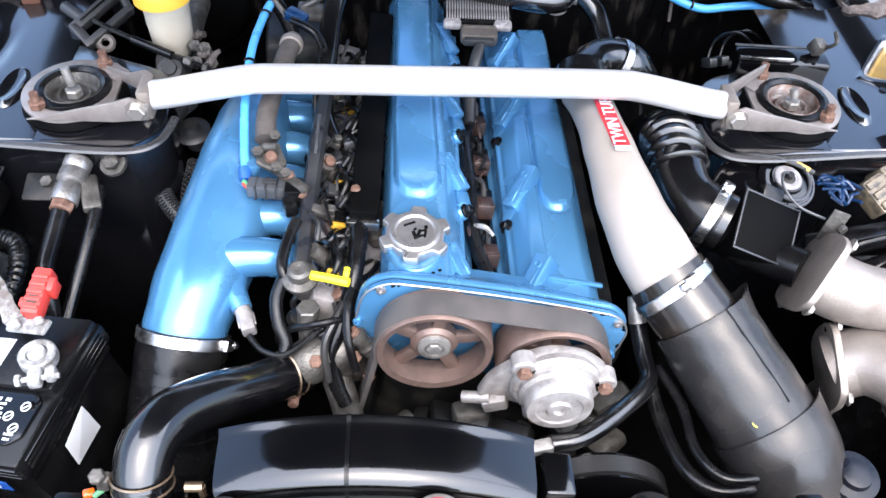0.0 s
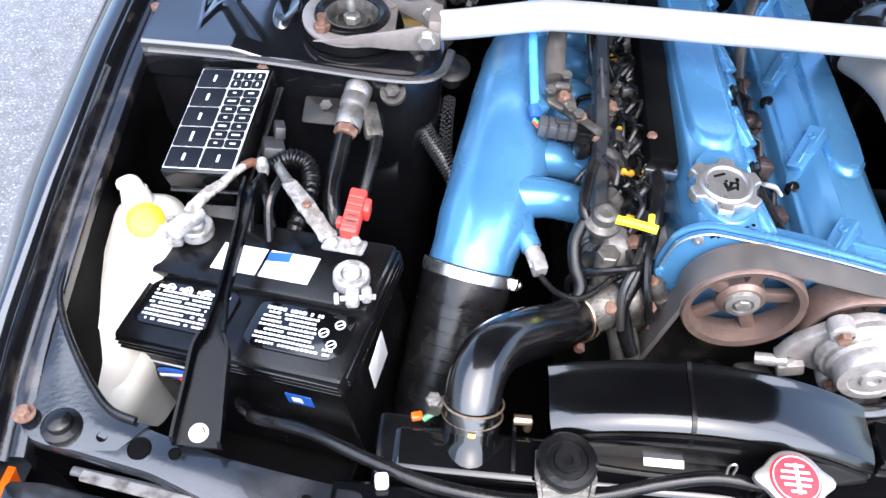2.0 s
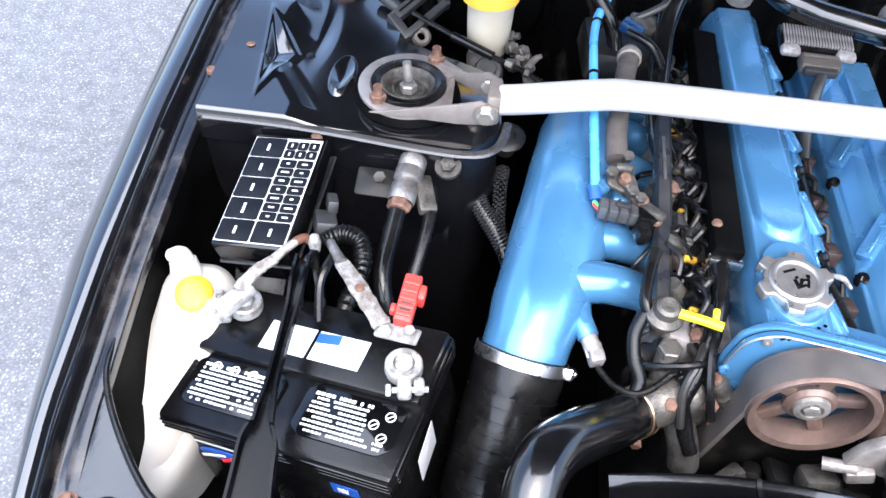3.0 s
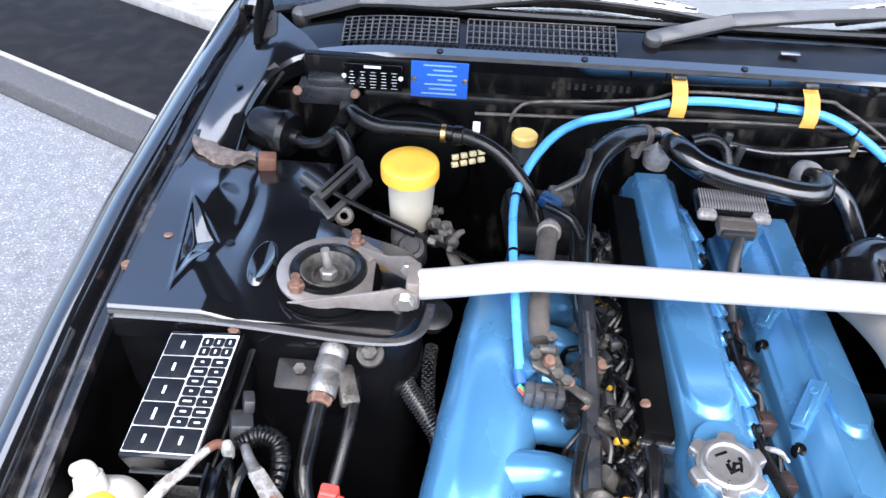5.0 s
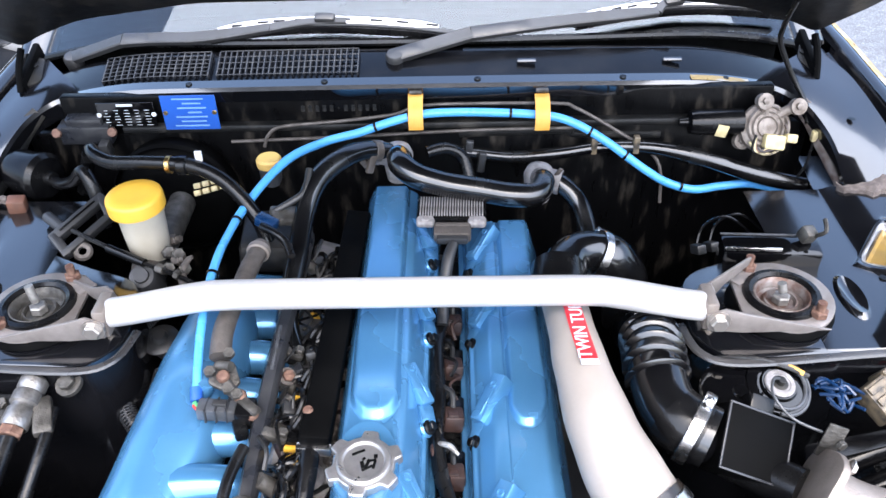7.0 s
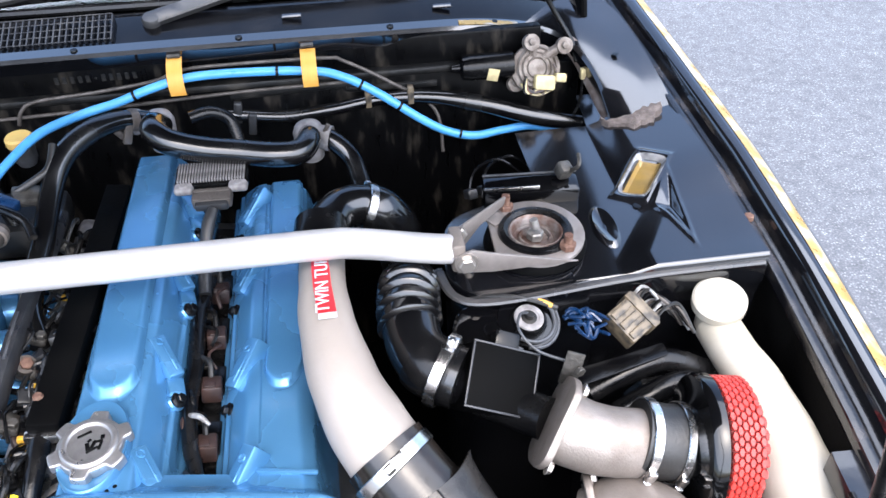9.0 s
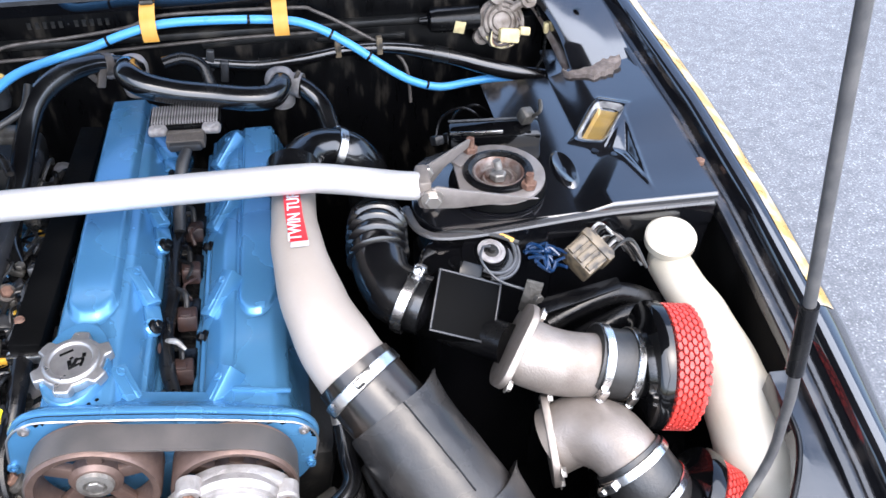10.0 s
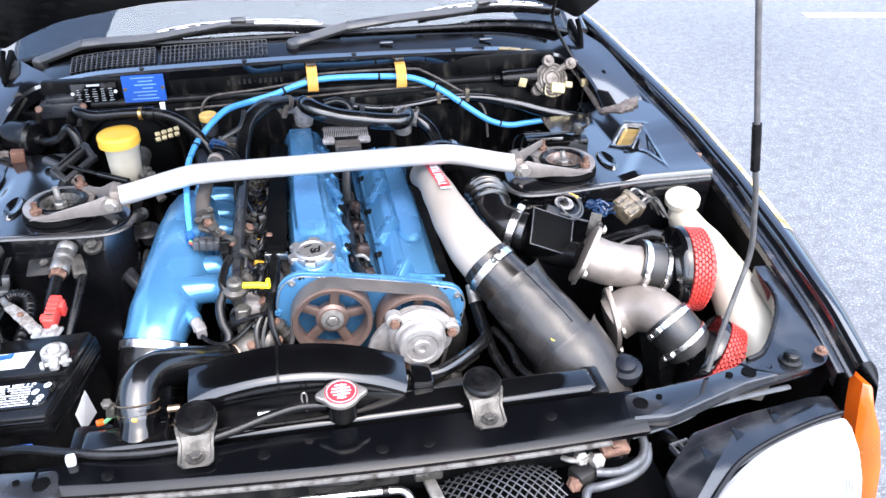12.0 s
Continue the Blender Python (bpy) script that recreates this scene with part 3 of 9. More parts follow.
    sec = []
    for p, q in zip(I, O):
        q = q + V(SHIFT[s], 0, 0)
        sec.append([(s * v.x, v.y, v.z) for v in (p + V(0.004, 0.004, -0.035), p + V(0, 0, -0.006), p + V(0.004, 0.002, 0.0), p.lerp(q, 0.35) + V(0, 0, 0.004), p.lerp(q, 0.7), q)])
    part("corner_panel", B().loft(sec), SHELF_PAINT, car)
    part("panel_hole", B().lathe([(0.006, 0), (0, 0.0004)], at((s * (0.662 + SHIFT[s] * 0.5), 1.345, 0.8815)), 12), PLASTIC, car)
    run = [(0.610, 1.392, 0.892), (0.630, 1.372, 0.872), (0.642, 1.340, 0.850), (0.648, 1.300, 0.832), (0.650, 1.262, 0.818)]
    part("inner_brace", B().tube([(s * x, y, z) for x, y, z in run], [0.012, 0.015, 0.016, 0.014, 0.010], seg=10, flat=0.35, up=(s * -0.8, -0.4, 0.5)), RUST_DUST if s > 0 else DUSTY_BLACK, car, "grimy brown inner brace" if s > 0 else "")
    rng = random.Random(3 + s)
    sec = []
    for i in range(15):
        t = i / 14
        x, w = 0.705 - 0.090 * t, 0.012 * (0.5 + math.sin(math.pi * min(t * 1.1 + 0.05, 1.0))) * rng.uniform(0.85, 1.15)
        c = V(s * (x + SHIFT[s] * 0.4), 1.235 - 0.016 * math.sin(math.pi * t) + 0.004 * rng.uniform(-1, 1), 0.847 - 0.020 * t)
        sec.append([c + V(0, k * w, h * rng.uniform(0.6, 1.3)) for k, h in ((-1, -0.008), (-0.8, 0.002), (-0.3, 0.004), (0.2, 0.005), (0.7, 0.004), (1, -0.004))])
    part("seam_sealer", B().loft(sec), SEALER, tower, "crumbling grey-brown seam sealer")

# bulkhead and cowl
part("bulkhead", B().box((1.28, 0.02, 0.60), Matrix.Translation((0, 1.398, 0.555)), bev=0.004).box((1.14, 0.02, 0.07), Matrix.Translation((0, 1.3985, 0.884)), bev=0.004), BULKHEAD, car)
part("bulkhead_ledge", B().box((0.95, 0.022, 0.012), Matrix.Translation((0.0, 1.384, 0.866)), bev=0.004), DUSTY_BLACK, car)
part("pressed_bead", B().tube([(0.07, 1.388, 0.842), (0.24, 1.388, 0.846), (0.262, 1.388, 0.838), (0.40, 1.388, 0.836)], 0.006, seg=8, flat=0.6, up=(0, -1, 0)), DUSTY_BLACK, car)


def crown(x):
    return -0.085 * x * x - 0.65 * max(0.0, abs(x) - 0.42) ** 2


COWL = [(1.372, 0.915), (1.366, 0.936), (1.370, 0.9415), (1.392, 0.9435), (1.398, 0.938), (1.412, 0.940), (1.455, 0.957), (1.475, 0.956), (1.50, 0.945)]
xs = [-0.69 + 1.38 * i / 46 for i in range(47)]
part("cowl_lip", B().loft([[(x, y + 0.16 * x * x, z + crown(x)) for y, z in COWL[:5]] for x in xs]), BLACK_PAINT, car)
cowl = part("cowl_panel", B().loft([[(x, y + 0.16 * x * x, z + crown(x)) for y, z in COWL[4:]] for x in xs]), SATIN_BLACK, car)


def slats(x0, x1, cols, rows):
    b = B()
    for i in range(cols + 1):
        x = x0 + (x1 - x0) * i / cols
        y = 1.432 + 0.16 * x * x
        b.box((0.0026, 0.052, 0.010), pose(x, y, 0.951 + crown(x), 21, 0, 0), bev=0.0006, seg=1)
    for j in range(rows + 1):
        pts = []
        for i in range(9):
            x = x0 + (x1 - x0) * i / 8
            pts.append((x, 1.408 + 0.048 * j / rows + 0.16 * x * x, 0.944 + 0.019 * j / rows + crown(x) + 0.002))
        b.tube(pts, 0.0010, seg=5, sub=2)
    return b


part("cowl_grille", slats(-0.52, -0.335, 16, 6), SLATE, cowl)
part("cowl_grille", slats(-0.32, -0.09, 24, 4), SLATE, cowl)
for x in (0.18, 0.42):
    part("cowl_notch", B().box((0.03, 0.008, 0.004), pose(x, 1.428 + 0.16 * x * x, 0.951 + crown(x), 20, 0, 0), bev=0.001), BLACK_PAINT, cowl)
for x in (-0.36, -0.14, 0.10, 0.33, 0.5):
    part("lip_clip", B().lathe([(0.0055, 0), (0.005, 0.0015), (0, 0.002)], at((x, 1.381 + 0.16 * x * x, 0.9432 + crown(x))), 12), PLASTIC, car)


# windscreen, leaning back, with the dark cabin behind it
def screen(x, t, off=0.0):
    y0 = 1.50 + 0.20 * x * x
    return (x * (1 - 0.1 * t), y0 + 0.68 * t - off * 0.45, 0.957 + crown(x) * 0.7 + 0.36 * t + 0.03 * t * (1 - t) * 4 * 0.4 + off * 0.9)


gx = [-0.69 + 1.38 * i / 28 for i in range(29)]
b = B().loft([[screen(x, t / 8) for x in gx] for t in range(9)])
b.loft([[screen(x, t / 8, -0.005) for x in gx] for t in range(9)])
part("windscreen", b, GLASS, car, "tinted windscreen glass mirroring pale sky")
part("screen_seal", B().tube([screen(x, -0.004, 0.003) for x in gx[::2]], 0.007, seg=8, sub=3), RUBBER, car)
part("cabin_floor", B().box((1.36, 2.3, 0.04), Matrix.Translation((0, 2.62, 0.34)), bev=0.01), BAY_BLACK, car)
part("firewall_liner", B().box((1.30, 0.02, 0.60), Matrix.Translation((0, 1.62, 0.62)), bev=0.004), BAY_BLACK, car)
part("rear_bulkhead", B().box((1.30, 0.03, 0.60), Matrix.Translation((0, 3.72, 0.62)), bev=0.004), BAY_BLACK, car)
for s in (-1, 1):
    part("seat", B().box((0.48, 0.50, 0.16), pose(s * 0.36, 2.62, 0.50, 6, 0, 0), bev=0.05, seg=3).box((0.46, 0.12, 0.62), pose(s * 0.36, 2.92, 0.84, -16, 0, 0), bev=0.05, seg=3), GREY_PLASTIC, car, "dark cloth front seat")
part("dashboard", B().box((1.3, 0.7, 0.08), Matrix.Translation((0, 2.0, 0.90)), bev=0.03), PLASTIC, car)
# body behind the windscreen: sides, roof, rear window, boot
SIDE = [(0.66, 0.20), (0.74, 0.24), (0.775, 0.34), (0.79, 0.52), (0.785, 0.70), (0.765, 0.84), (0.735, 0.915), (0.70, 0.945)]
for s in (-1, 1):
    sec = []
    for i in range(23):
        y = 2.22 + 2.2 * i / 22
        k = 1.0 - 0.10 * max(0.0, (y - 3.7) / 0.72) ** 2
        sec.append([(s * x * k, y, z) for x, z in SIDE])
    part("body_side", B().loft(sec), BLACK_PAINT, car)
    sec = [[(s * 0.70, y, 0.945), (s * (0.70 - 0.10 * h), y + q, 0.945 + 0.35 * h)] for y, q, h in ((2.10, 0.02, 0.80), (2.3, 0.02, 1.0), (2.8, 0.0, 1.06), (3.2, -0.05, 1.0), (3.62, -0.30, 0.85))]
    part("side_window", B().loft(sec), GLOSS_PLASTIC, car, "dark side window")
    wm = at((s * 0.69, 3.62, 0.315), (s, 0, 0))
    tyre = part("rear_wheel", B().lathe([(0.215, -0.11), (0.29, -0.112), (0.312, -0.09), (0.315, 0.0), (0.312, 0.09), (0.29, 0.112), (0.215, 0.11)], wm, 40), RUBBER, car, "black tyre on an alloy rim")
    part("rim", B().lathe([(0.216, 0.10), (0.20, 0.09), (0.18, 0.03), (0.06, 0.05), (0.04, 0.07), (0, 0.07)], wm, 36), CAST_ALU, tyre)
sec = []
for y, z, w in ((2.16, 1.305, 0.60), (2.3, 1.325, 0.605), (2.7, 1.335, 0.60), (3.05, 1.325, 0.59), (3.22, 1.30, 0.58)):
    sec.append([(w * t, y, z - 0.03 * t * t) for t in (-1, -0.75, -0.5, -0.25, 0, 0.25, 0.5, 0.75, 1)])
part("roof", B().loft(sec), BLACK_PAINT, car)
part("rear_window", B().loft([[(0.58 * t, 3.22, 1.30 - 0.03 * t * t) for t in (-1, -0.5, 0, 0.5, 1)], [(0.64 * t, 3.74, 0.955 - 0.01 * t * t) for t in (-1, -0.5, 0, 0.5, 1)]]), GLOSS_PLASTIC, car, "dark rear window")
part("boot_lid", B().loft([[(w * t, y, z - 0.02 * t * t) for t in (-1, -0.6, -0.2, 0.2, 0.6, 1)] for y, z, w in ((3.70, 0.962, 0.70), (4.0, 0.955, 0.69), (4.38, 0.935, 0.64), (4.43, 0.90, 0.63), (4.45, 0.60, 0.63), (4.42, 0.25, 0.60))]), BLACK_PAINT, car)
for s in (-1, 1):
    part("windscreen_pillar", B().tube([screen(s * 0.70, 0.0, 0.004), screen(s * 0.70, 0.5, 0.006), screen(s * 0.70, 1.0, 0.006)], 0.028, seg=12, flat=0.6, up=(0, -0.5, 0.9)), BLACK_PAINT, car)
    part("hood_hinge", B().box((0.012, 0.10, 0.03), pose(s * 0.655, 1.495, 0.922, 18, 0, 0), bev=0.004).tube([(s * 0.655, 1.44, 0.905), (s * 0.657, 1.46, 0.935), (s * 0.655, 1.485, 0.962)], 0.006, seg=8), BAY_BLACK, car)
    part("hinge_plate", B().prism(rpoly([(-0.02, -0.035), (0.018, -0.03), (0.022, 0.03), (-0.01, 0.04)], 0.01), 0.004, pose(s * 0.652, 1.488, 0.917, 16, s * 6, s * -12), bev=0.001).hexa((s * 0.650, 1.50, 0.924), (0, -0.3, 1), 0.007, 0.004), DUSTY_BLACK, car)
    if s > 0:
        continue
    mir = part("door_mirror", B().lathe([(0.0, -0.07), (0.04, -0.064), (0.062, -0.03), (0.066, 0.02), (0.06, 0.035)], pose(s * 0.885, 1.80, 0.905, 90, 0, 0) @ Matrix.Diagonal((1.5, 1, -1, 1)), 28), BLACK_PAINT, car)
    part("mirror_glass", B().lathe([(0.058, 0.0), (0, 0.001)], pose(s * 0.885, 1.836, 0.905, 90, 0, 0) @ Matrix.Diagonal((1.5, 1, -1, 1)), 28), CHROME, mir)
    part("mirror_stalk", B().box((0.16, 0.05, 0.03), pose(s * 0.80, 1.81, 0.895, 0, 0, 0), bev=0.01), PLASTIC, mir)

# raised bonnet
HOOD_UP = 39.0
hm = pose(0, 1.50, 0.957, 0, 0, 0) @ pose(0, 0, 0, -HOOD_UP, 0, 0)
hp = [(-0.660, 0.0), (-0.60, -0.06), (-0.50, -0.135), (-0.3, -0.20), (0.3, -0.20), (0.50, -0.135), (0.60, -0.06), (0.660, 0.0), (0.695, -0.14), (0.71, -0.35), (0.70, -0.90), (0.64, -1.28), (0.3, -1.35), (-0.3, -1.35), (-0.64, -1.28), (-0.70, -0.90), (-0.71, -0.35), (-0.695, -0.14)]
part("bonnet", B().prism(rpoly(hp, 0.03), 0.03, hm, bev=0.006), BONNET_LINING, car, "open black bonnet panel")

# radiator support: cross member, forward lip, angled braces
def lip_y(x):
    return 0.326 + 0.10 * (x - 0.2) ** 2


sec = []
for i in range(21):
    x = -0.40 + 0.785 * i / 20
    y0, y1 = lip_y(x), 0.342 + 0.12 * (x - 0.1) ** 2
    sec.append([(x, y, z) for y, z in ((0.402, 0.716), (0.408, 0.722), (0.408, 0.742), (0.404, 0.746), (y1 + 0.004, 0.746), (y1 - 0.001, 0.7455), (y0 + 0.004, 0.7415), (y0, 0.739), (y0 + 0.001, 0.731), (y0 + 0.02, 0.722))])
cross = part("cross_member", B().loft(sec, cap=True, loop=True), SATIN_BLACK, car)
sec = [[(x, lip_y(x) + a, z) for a, z in ((-0.0035, 0.7345), (-0.0045, 0.7315), (-0.003, 0.7270), (0.004, 0.7265), (0.006, 0.7315))] for x in [-0.62 + 0.05 * i for i in range(20)]]
part("seam_edge", B().loft(sec, cap=True, loop=True), CHIPPED, cross, "chipped pale primer along the seam")
for s in (-1, 1):
    b = B().prism(rpoly([(s * 0.36, 0.345), (s * 0.37, 0.398), (s * 0.425, 0.407), (s * 0.501, 0.422), (s * 0.576, 0.445), (s * 0.675, 0.490), (s * 0.70, 0.47), (s * 0.695, 0.43), (s * 0.56, 0.40), (s * 0.42, 0.345)][::s], 0.012), 0.022, pose(s * 0.388, 0, 0.7245, 0, s * 4.2, 0) @ Matrix.Translation((-s * 0.388, 0, 0)), bev=0.005)
    brace = part("brace", b, DUSTY_PAINT, car)
    part("rolled_edge", B().tube([(s * 0.37, 0.350, 0.712), (s * 0.448, 0.367, 0.713), (s * 0.497, 0.386, 0.713), (s * 0.57, 0.398, 0.711), (s * 0.64, 0.408, 0.708)], 0.0045, seg=8, flat=0.7, up=(0, 0, 1)), GREY_PIPE, brace)
    for p, r in (((s * 0.578, 0.423, 0.7330), 0.010), ((s * 0.388, 0.375, 0.7468), 0.010), ((s * 0.615, 0.432, 0.7304), 0.005), ((s * 0.545, 0.42, 0.7355), 0.005), ((s * 0.42, 0.385, 0.7446), 0.004)):
        part("brace_hole", B().lathe([(r * 1.1, -0.001), (r * 1.05, 0.0022), (r * 0.95, 0.0022), (r * 0.9, 0.0016), (0, 0.0016)], at(p), 16), BAY_BLACK, brace)
    part("bump_stop", B().lathe([(0.018, -0.006), (0.018, 0.003), (0.012, 0.005), (0.0115, 0.012), (0.009, 0.014), (0, 0.0145)], at((s * 0.654, 0.438, 0.732)), 20), RUBBER, brace, "round rubber bonnet stop")
    # front corner panel round the bottle, edged with rubber trim
    inner = [(0.712, 0.66, 0.754), (0.706, 0.600, 0.752), (0.702, 0.571, 0.748), (0.684, 0.536, 0.744), (0.650, 0.491, 0.738), (0.615, 0.457, 0.735), (0.576, 0.446, 0.735)]
    outer = [(0.714, 0.66, 0.753), (0.713, 0.60, 0.746), (0.713, 0.56, 0.740), (0.711, 0.51, 0.734), (0.704, 0.46, 0.729), (0.675, 0.425, 0.727), (0.60, 0.415, 0.730)]
    I, _ = spline(inner, [0] * 7, 5)
    O, _ = spline(outer, [0] * 7, 5)
    sec = [[(s * v.x, v.y, v.z) for v in (p + V(0, 0, -0.03), p + V(0, 0, -0.002), p.lerp(q, 0.12), p.lerp(q, 0.5) + V(0, 0, 0.001), q + V(SHIFT[s] * 0.6, 0, 0))] for p, q in zip(I, O)]
    corner = part("corner_sheet", B().loft(sec), DUSTY_PAINT, car)
    part("edge_trim", B().tube([(s * v.x, v.y, v.z + 0.001) for v in I[4::3]], 0.0036, seg=10, sub=3), RUBBER, corner, "black rubber edge trim")
    part("bolt", B().hexa((s * (0.688 + SHIFT[s] * 0.5), 0.445, 0.737), (0, 0, 1), 0.0065, 0.006).lathe([(0.010, 0), (0.010, 0.002), (0, 0.002)], at((s * (0.688 + SHIFT[s] * 0.5), 0.445, 0.735)), 16), RUST, car, "rusty flange bolt")
    part("bolt", B().hexa((s * (0.715 + SHIFT[s]), 0.984, 0.812), (0, 0, 1), 0.007, 0.008), RUST, car, "rusty flange bolt")
for x in (-0.31, -0.12, 0.03, 0.09, 0.26):
    part("plug", B().lathe([(0.0085, 0), (0.008, 0.002), (0, 0.003)], at((x, 0.375 if abs(x) > 0.1 else 0.357, 0.7455)), 14), PLASTIC, car)
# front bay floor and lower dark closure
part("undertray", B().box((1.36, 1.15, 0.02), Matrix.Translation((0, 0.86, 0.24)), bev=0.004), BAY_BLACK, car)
part("front_panel", B().box((1.3, 0.02, 0.42), Matrix.Translation((0, 0.16, 0.42)), bev=0.01), PLASTIC, car)
# bumper and lower fill
sec = []
for i in range(25):
    x = -0.73 + 1.46 * i / 24
    y = 0.02 + 0.36 * abs(x / 0.73) ** 4
    sec.append([(x, y + 0.16, 0.60), (x, y + 0.05, 0.607), (x, y, 0.59), (x, y - 0.03, 0.50), (x, y - 0.03, 0.35), (x, y, 0.22)])
part("bumper", B().loft(sec), BLACK_PAINT, car)

# gold and pale reflections painted as strips along the fender edge and cowl corner
part("gold_edge_reflection", B().loft([[(ridge(y)[0] + SHIFT[1] + a, y, ridge(y)[1] + float(np.interp(a / 1.12 if a > 0 else a, [o[0] for o in OUTER], [o[1] for o in OUTER])) + 0.0009) for a in (0.004, 0.009, 0.014, 0.020, 0.026)] for y in [0.72 + 0.05 * i for i in range(29)]]), GOLD_REFLECTION, car, "gold reflection painted along the fender edge")

part("gold_cowl_reflection", B().loft([[(x, 1.370 + 0.16 * x * x + d, 0.9432 + crown(x) + 0.0006 + h) for d, h in ((0.0, -0.001), (0.006, 0.0), (0.014, 0.0006))] for x in (0.44, 0.465, 0.49, 0.515, 0.54)]), GOLD_REFLECTION, car, "gold reflection painted on the cowl corner")

# front wheels, standing on the asphalt
for s in (-1, 1):
    wm = at((s * 0.70, 1.0, 0.315), (s, 0, 0))
    tyre = part("front_wheel", B().lathe([(0.215, -0.11), (0.29, -0.112), (0.312, -0.09), (0.315, 0.0), (0.312, 0.09), (0.29, 0.112), (0.215, 0.11)], wm, 48), RUBBER, car, "black tyre on an alloy rim")
    part("rim", B().lathe([(0.216, 0.10), (0.20, 0.09), (0.18, 0.03), (0.06, 0.05), (0.04, 0.07), (0, 0.07)], wm, 40), CAST_ALU, tyre)

# ---- engine ----
engine = thing("engine", (0.05, 0.95, 0.30), "straight six engine with blue painted cam covers", "engine")
part("block", B().box((0.30, 0.56, 0.42), pose(0.04, 0.965, 0.50, 0, 10, 0), bev=0.02), DUSTY_BLACK, engine)


def cover(sec, y0, y1, name):
    n = 14
    S = []
    for i in range(n + 1):
        y = y0 + (y1 - y0) * i / n
        S.append([(x, y, z) for x, z in sec])
    return part(name, B().loft(S, cap=True), BLUE, engine, sharp=50)


LEFT = rpoly([(-0.078, 0.70), (-0.072, 0.790), (-0.062, 0.813), (-0.006, 0.812), (0.004, 0.806), (0.019, 0.774), (0.0205, 0.768), (0.0255, 0.767), (0.028, 0.746), (0.0295, 0.742), (0.0355, 0.741), (0.037, 0.70)], 0.004, 3)
RIGHT = rpoly([(0.063, 0.68), (0.066, 0.731), (0.072, 0.732), (0.0745, 0.736), (0.078, 0.753), (0.083, 0.754), (0.086, 0.758), (0.104, 0.772), (0.1185, 0.774), (0.120, 0.7715), (0.162, 0.768), (0.176, 0.756), (0.196, 0.68)], 0.004, 3)
left_cover = cover(LEFT, 0.672, 1.268, "cam_cover")
right_cover = cover(RIGHT, 0.672, 1.235, "cam_cover")


def tongue(edge, z0, rise, soft, cover_part, name):
    """A raised panel that swells from the deck along a soft edge; edge gives its left and right side at each y."""
    rows = []
    y0, y1 = edge[0][0], edge[-1][0]
    for i in range(61):
        row = []
        for j in range(25):
            u = 2 * j / 24 - 1
            front = (y1 - y0 - 0.030 * abs(u) ** 2.6) * (i / 60) ** 1.8
            y = y1 - (y1 - y0 - 0.030 * abs(u) ** 2.6) + front
            xa, xb = (float(np.interp(y, [e[0] for e in edge], [e[k] for e in edge])) for k in (1, 2))
            up = ease(front / soft) * ease((1 - abs(u)) / 0.22 + 0.02)
            row.append((xa + (xb - xa) * j / 24, y, z0 + rise * up - 0.0008))
        rows.append(row)
    return part(name, B().loft(rows), BLUE, cover_part, sharp=70)


tongue([(0.798, -0.058, 0.000), (0.86, -0.060, -0.003), (0.96, -0.0625, -0.006), (1.262, -0.0625, -0.006)], 0.8135, 0.0105, 0.022, left_cover, "swage")
tongue([(0.826, 0.120, 0.166), (0.88, 0.122, 0.170), (1.23, 0.124, 0.172)], 0.772, 0.0075, 0.014, right_cover, "swage")
# dished seat behind the filler cap
part("filler_neck", B().lathe([(0.058, -0.008), (0.0565, 0.008), (0.055, 0.0095), (0.053, 0.0093), (0.036, 0.0005), (0.030, 0.0), (0.0, 0.0)], at((-0.034, 0.741, 0.8125)) @ Matrix.Diagonal((0.60, 1.0, 1.0, 1)), 40), BLUE, left_cover)
part("front_step", B().box((0.064, 0.006, 0.005), pose(0.148, 0.716, 0.7705, 0, 5, -8), bev=0.0022), BLUE, right_cover)


def bolt_tower(cover_part, top, end, foot, lean):
    """A cast rib that runs down to a collar with its rubber-seated bolt."""
    a, e, f = Vector(top), Vector(end), Vector(foot)
    d, n = (e - a), Vector((lean * 0.55, -0.1, 0.83)).normalized()
    m = at((a + e) / 2, n, d)
    h, reach, proud = d.length, (0.006 if lean > 0 else 0.013), (0.0 if lean > 0 else 0.0035)
    m = m @ Matrix.Translation((0, 0, proud))
    rib = part("bolt_tower", B().prism(rpoly([(-h / 2 - reach, -0.0105), (h / 2 + 0.002, -0.0095), (h / 2 + 0.002, 0.0095), (-h / 2 - reach, 0.0105)], 0.0022, 2), 0.026, m @ Matrix.Translation((0, 0, -0.017)), bev=0.0022, seg=2), BLUE, cover_part)
    part("groove", B().box((h * 0.72, 0.003, 0.0012), m @ Matrix.Translation((0.002, 0.003, 0.0092)), bev=0.0004, seg=1), BLUE, rib)
    part("socket", B().lathe([(0.0052, 0.0), (0.0048, 0.0012), (0.0032, 0.0012), (0.0030, 0.0003), (0, 0.0003)], m @ Matrix.Translation((-h / 2 + 0.002, 0, 0.0092)), 14), BLUE, rib)
    q = at(e.lerp(f, 0.45) + V(lean * -0.003, 0, -0.004), n, f - e)
    part("collar", B().box((0.026, 0.021, 0.018), q, bev=0.0035, seg=2), BLUE, rib)
    fm_ = at(f, Vector((lean * 0.8, -0.15, 0.6)))
    part("seat", B().lathe([(0.0115, -0.012), (0.0115, -0.001), (0.0095, 0.0015), (0, 0.0015)], fm_, 20), BLUE, rib)
    part("bolt", B().lathe([(0.0092, 0.0), (0.0095, 0.004), (0.0075, 0.0055), (0.0, 0.0055)], fm_, 18).hexa(fm_ @ V(0, 0, 0.005), fm_.to_3x3() @ V(0, 0, 1), 0.0058, 0.006), PLASTIC, rib, "black rubber-seated cover bolt")


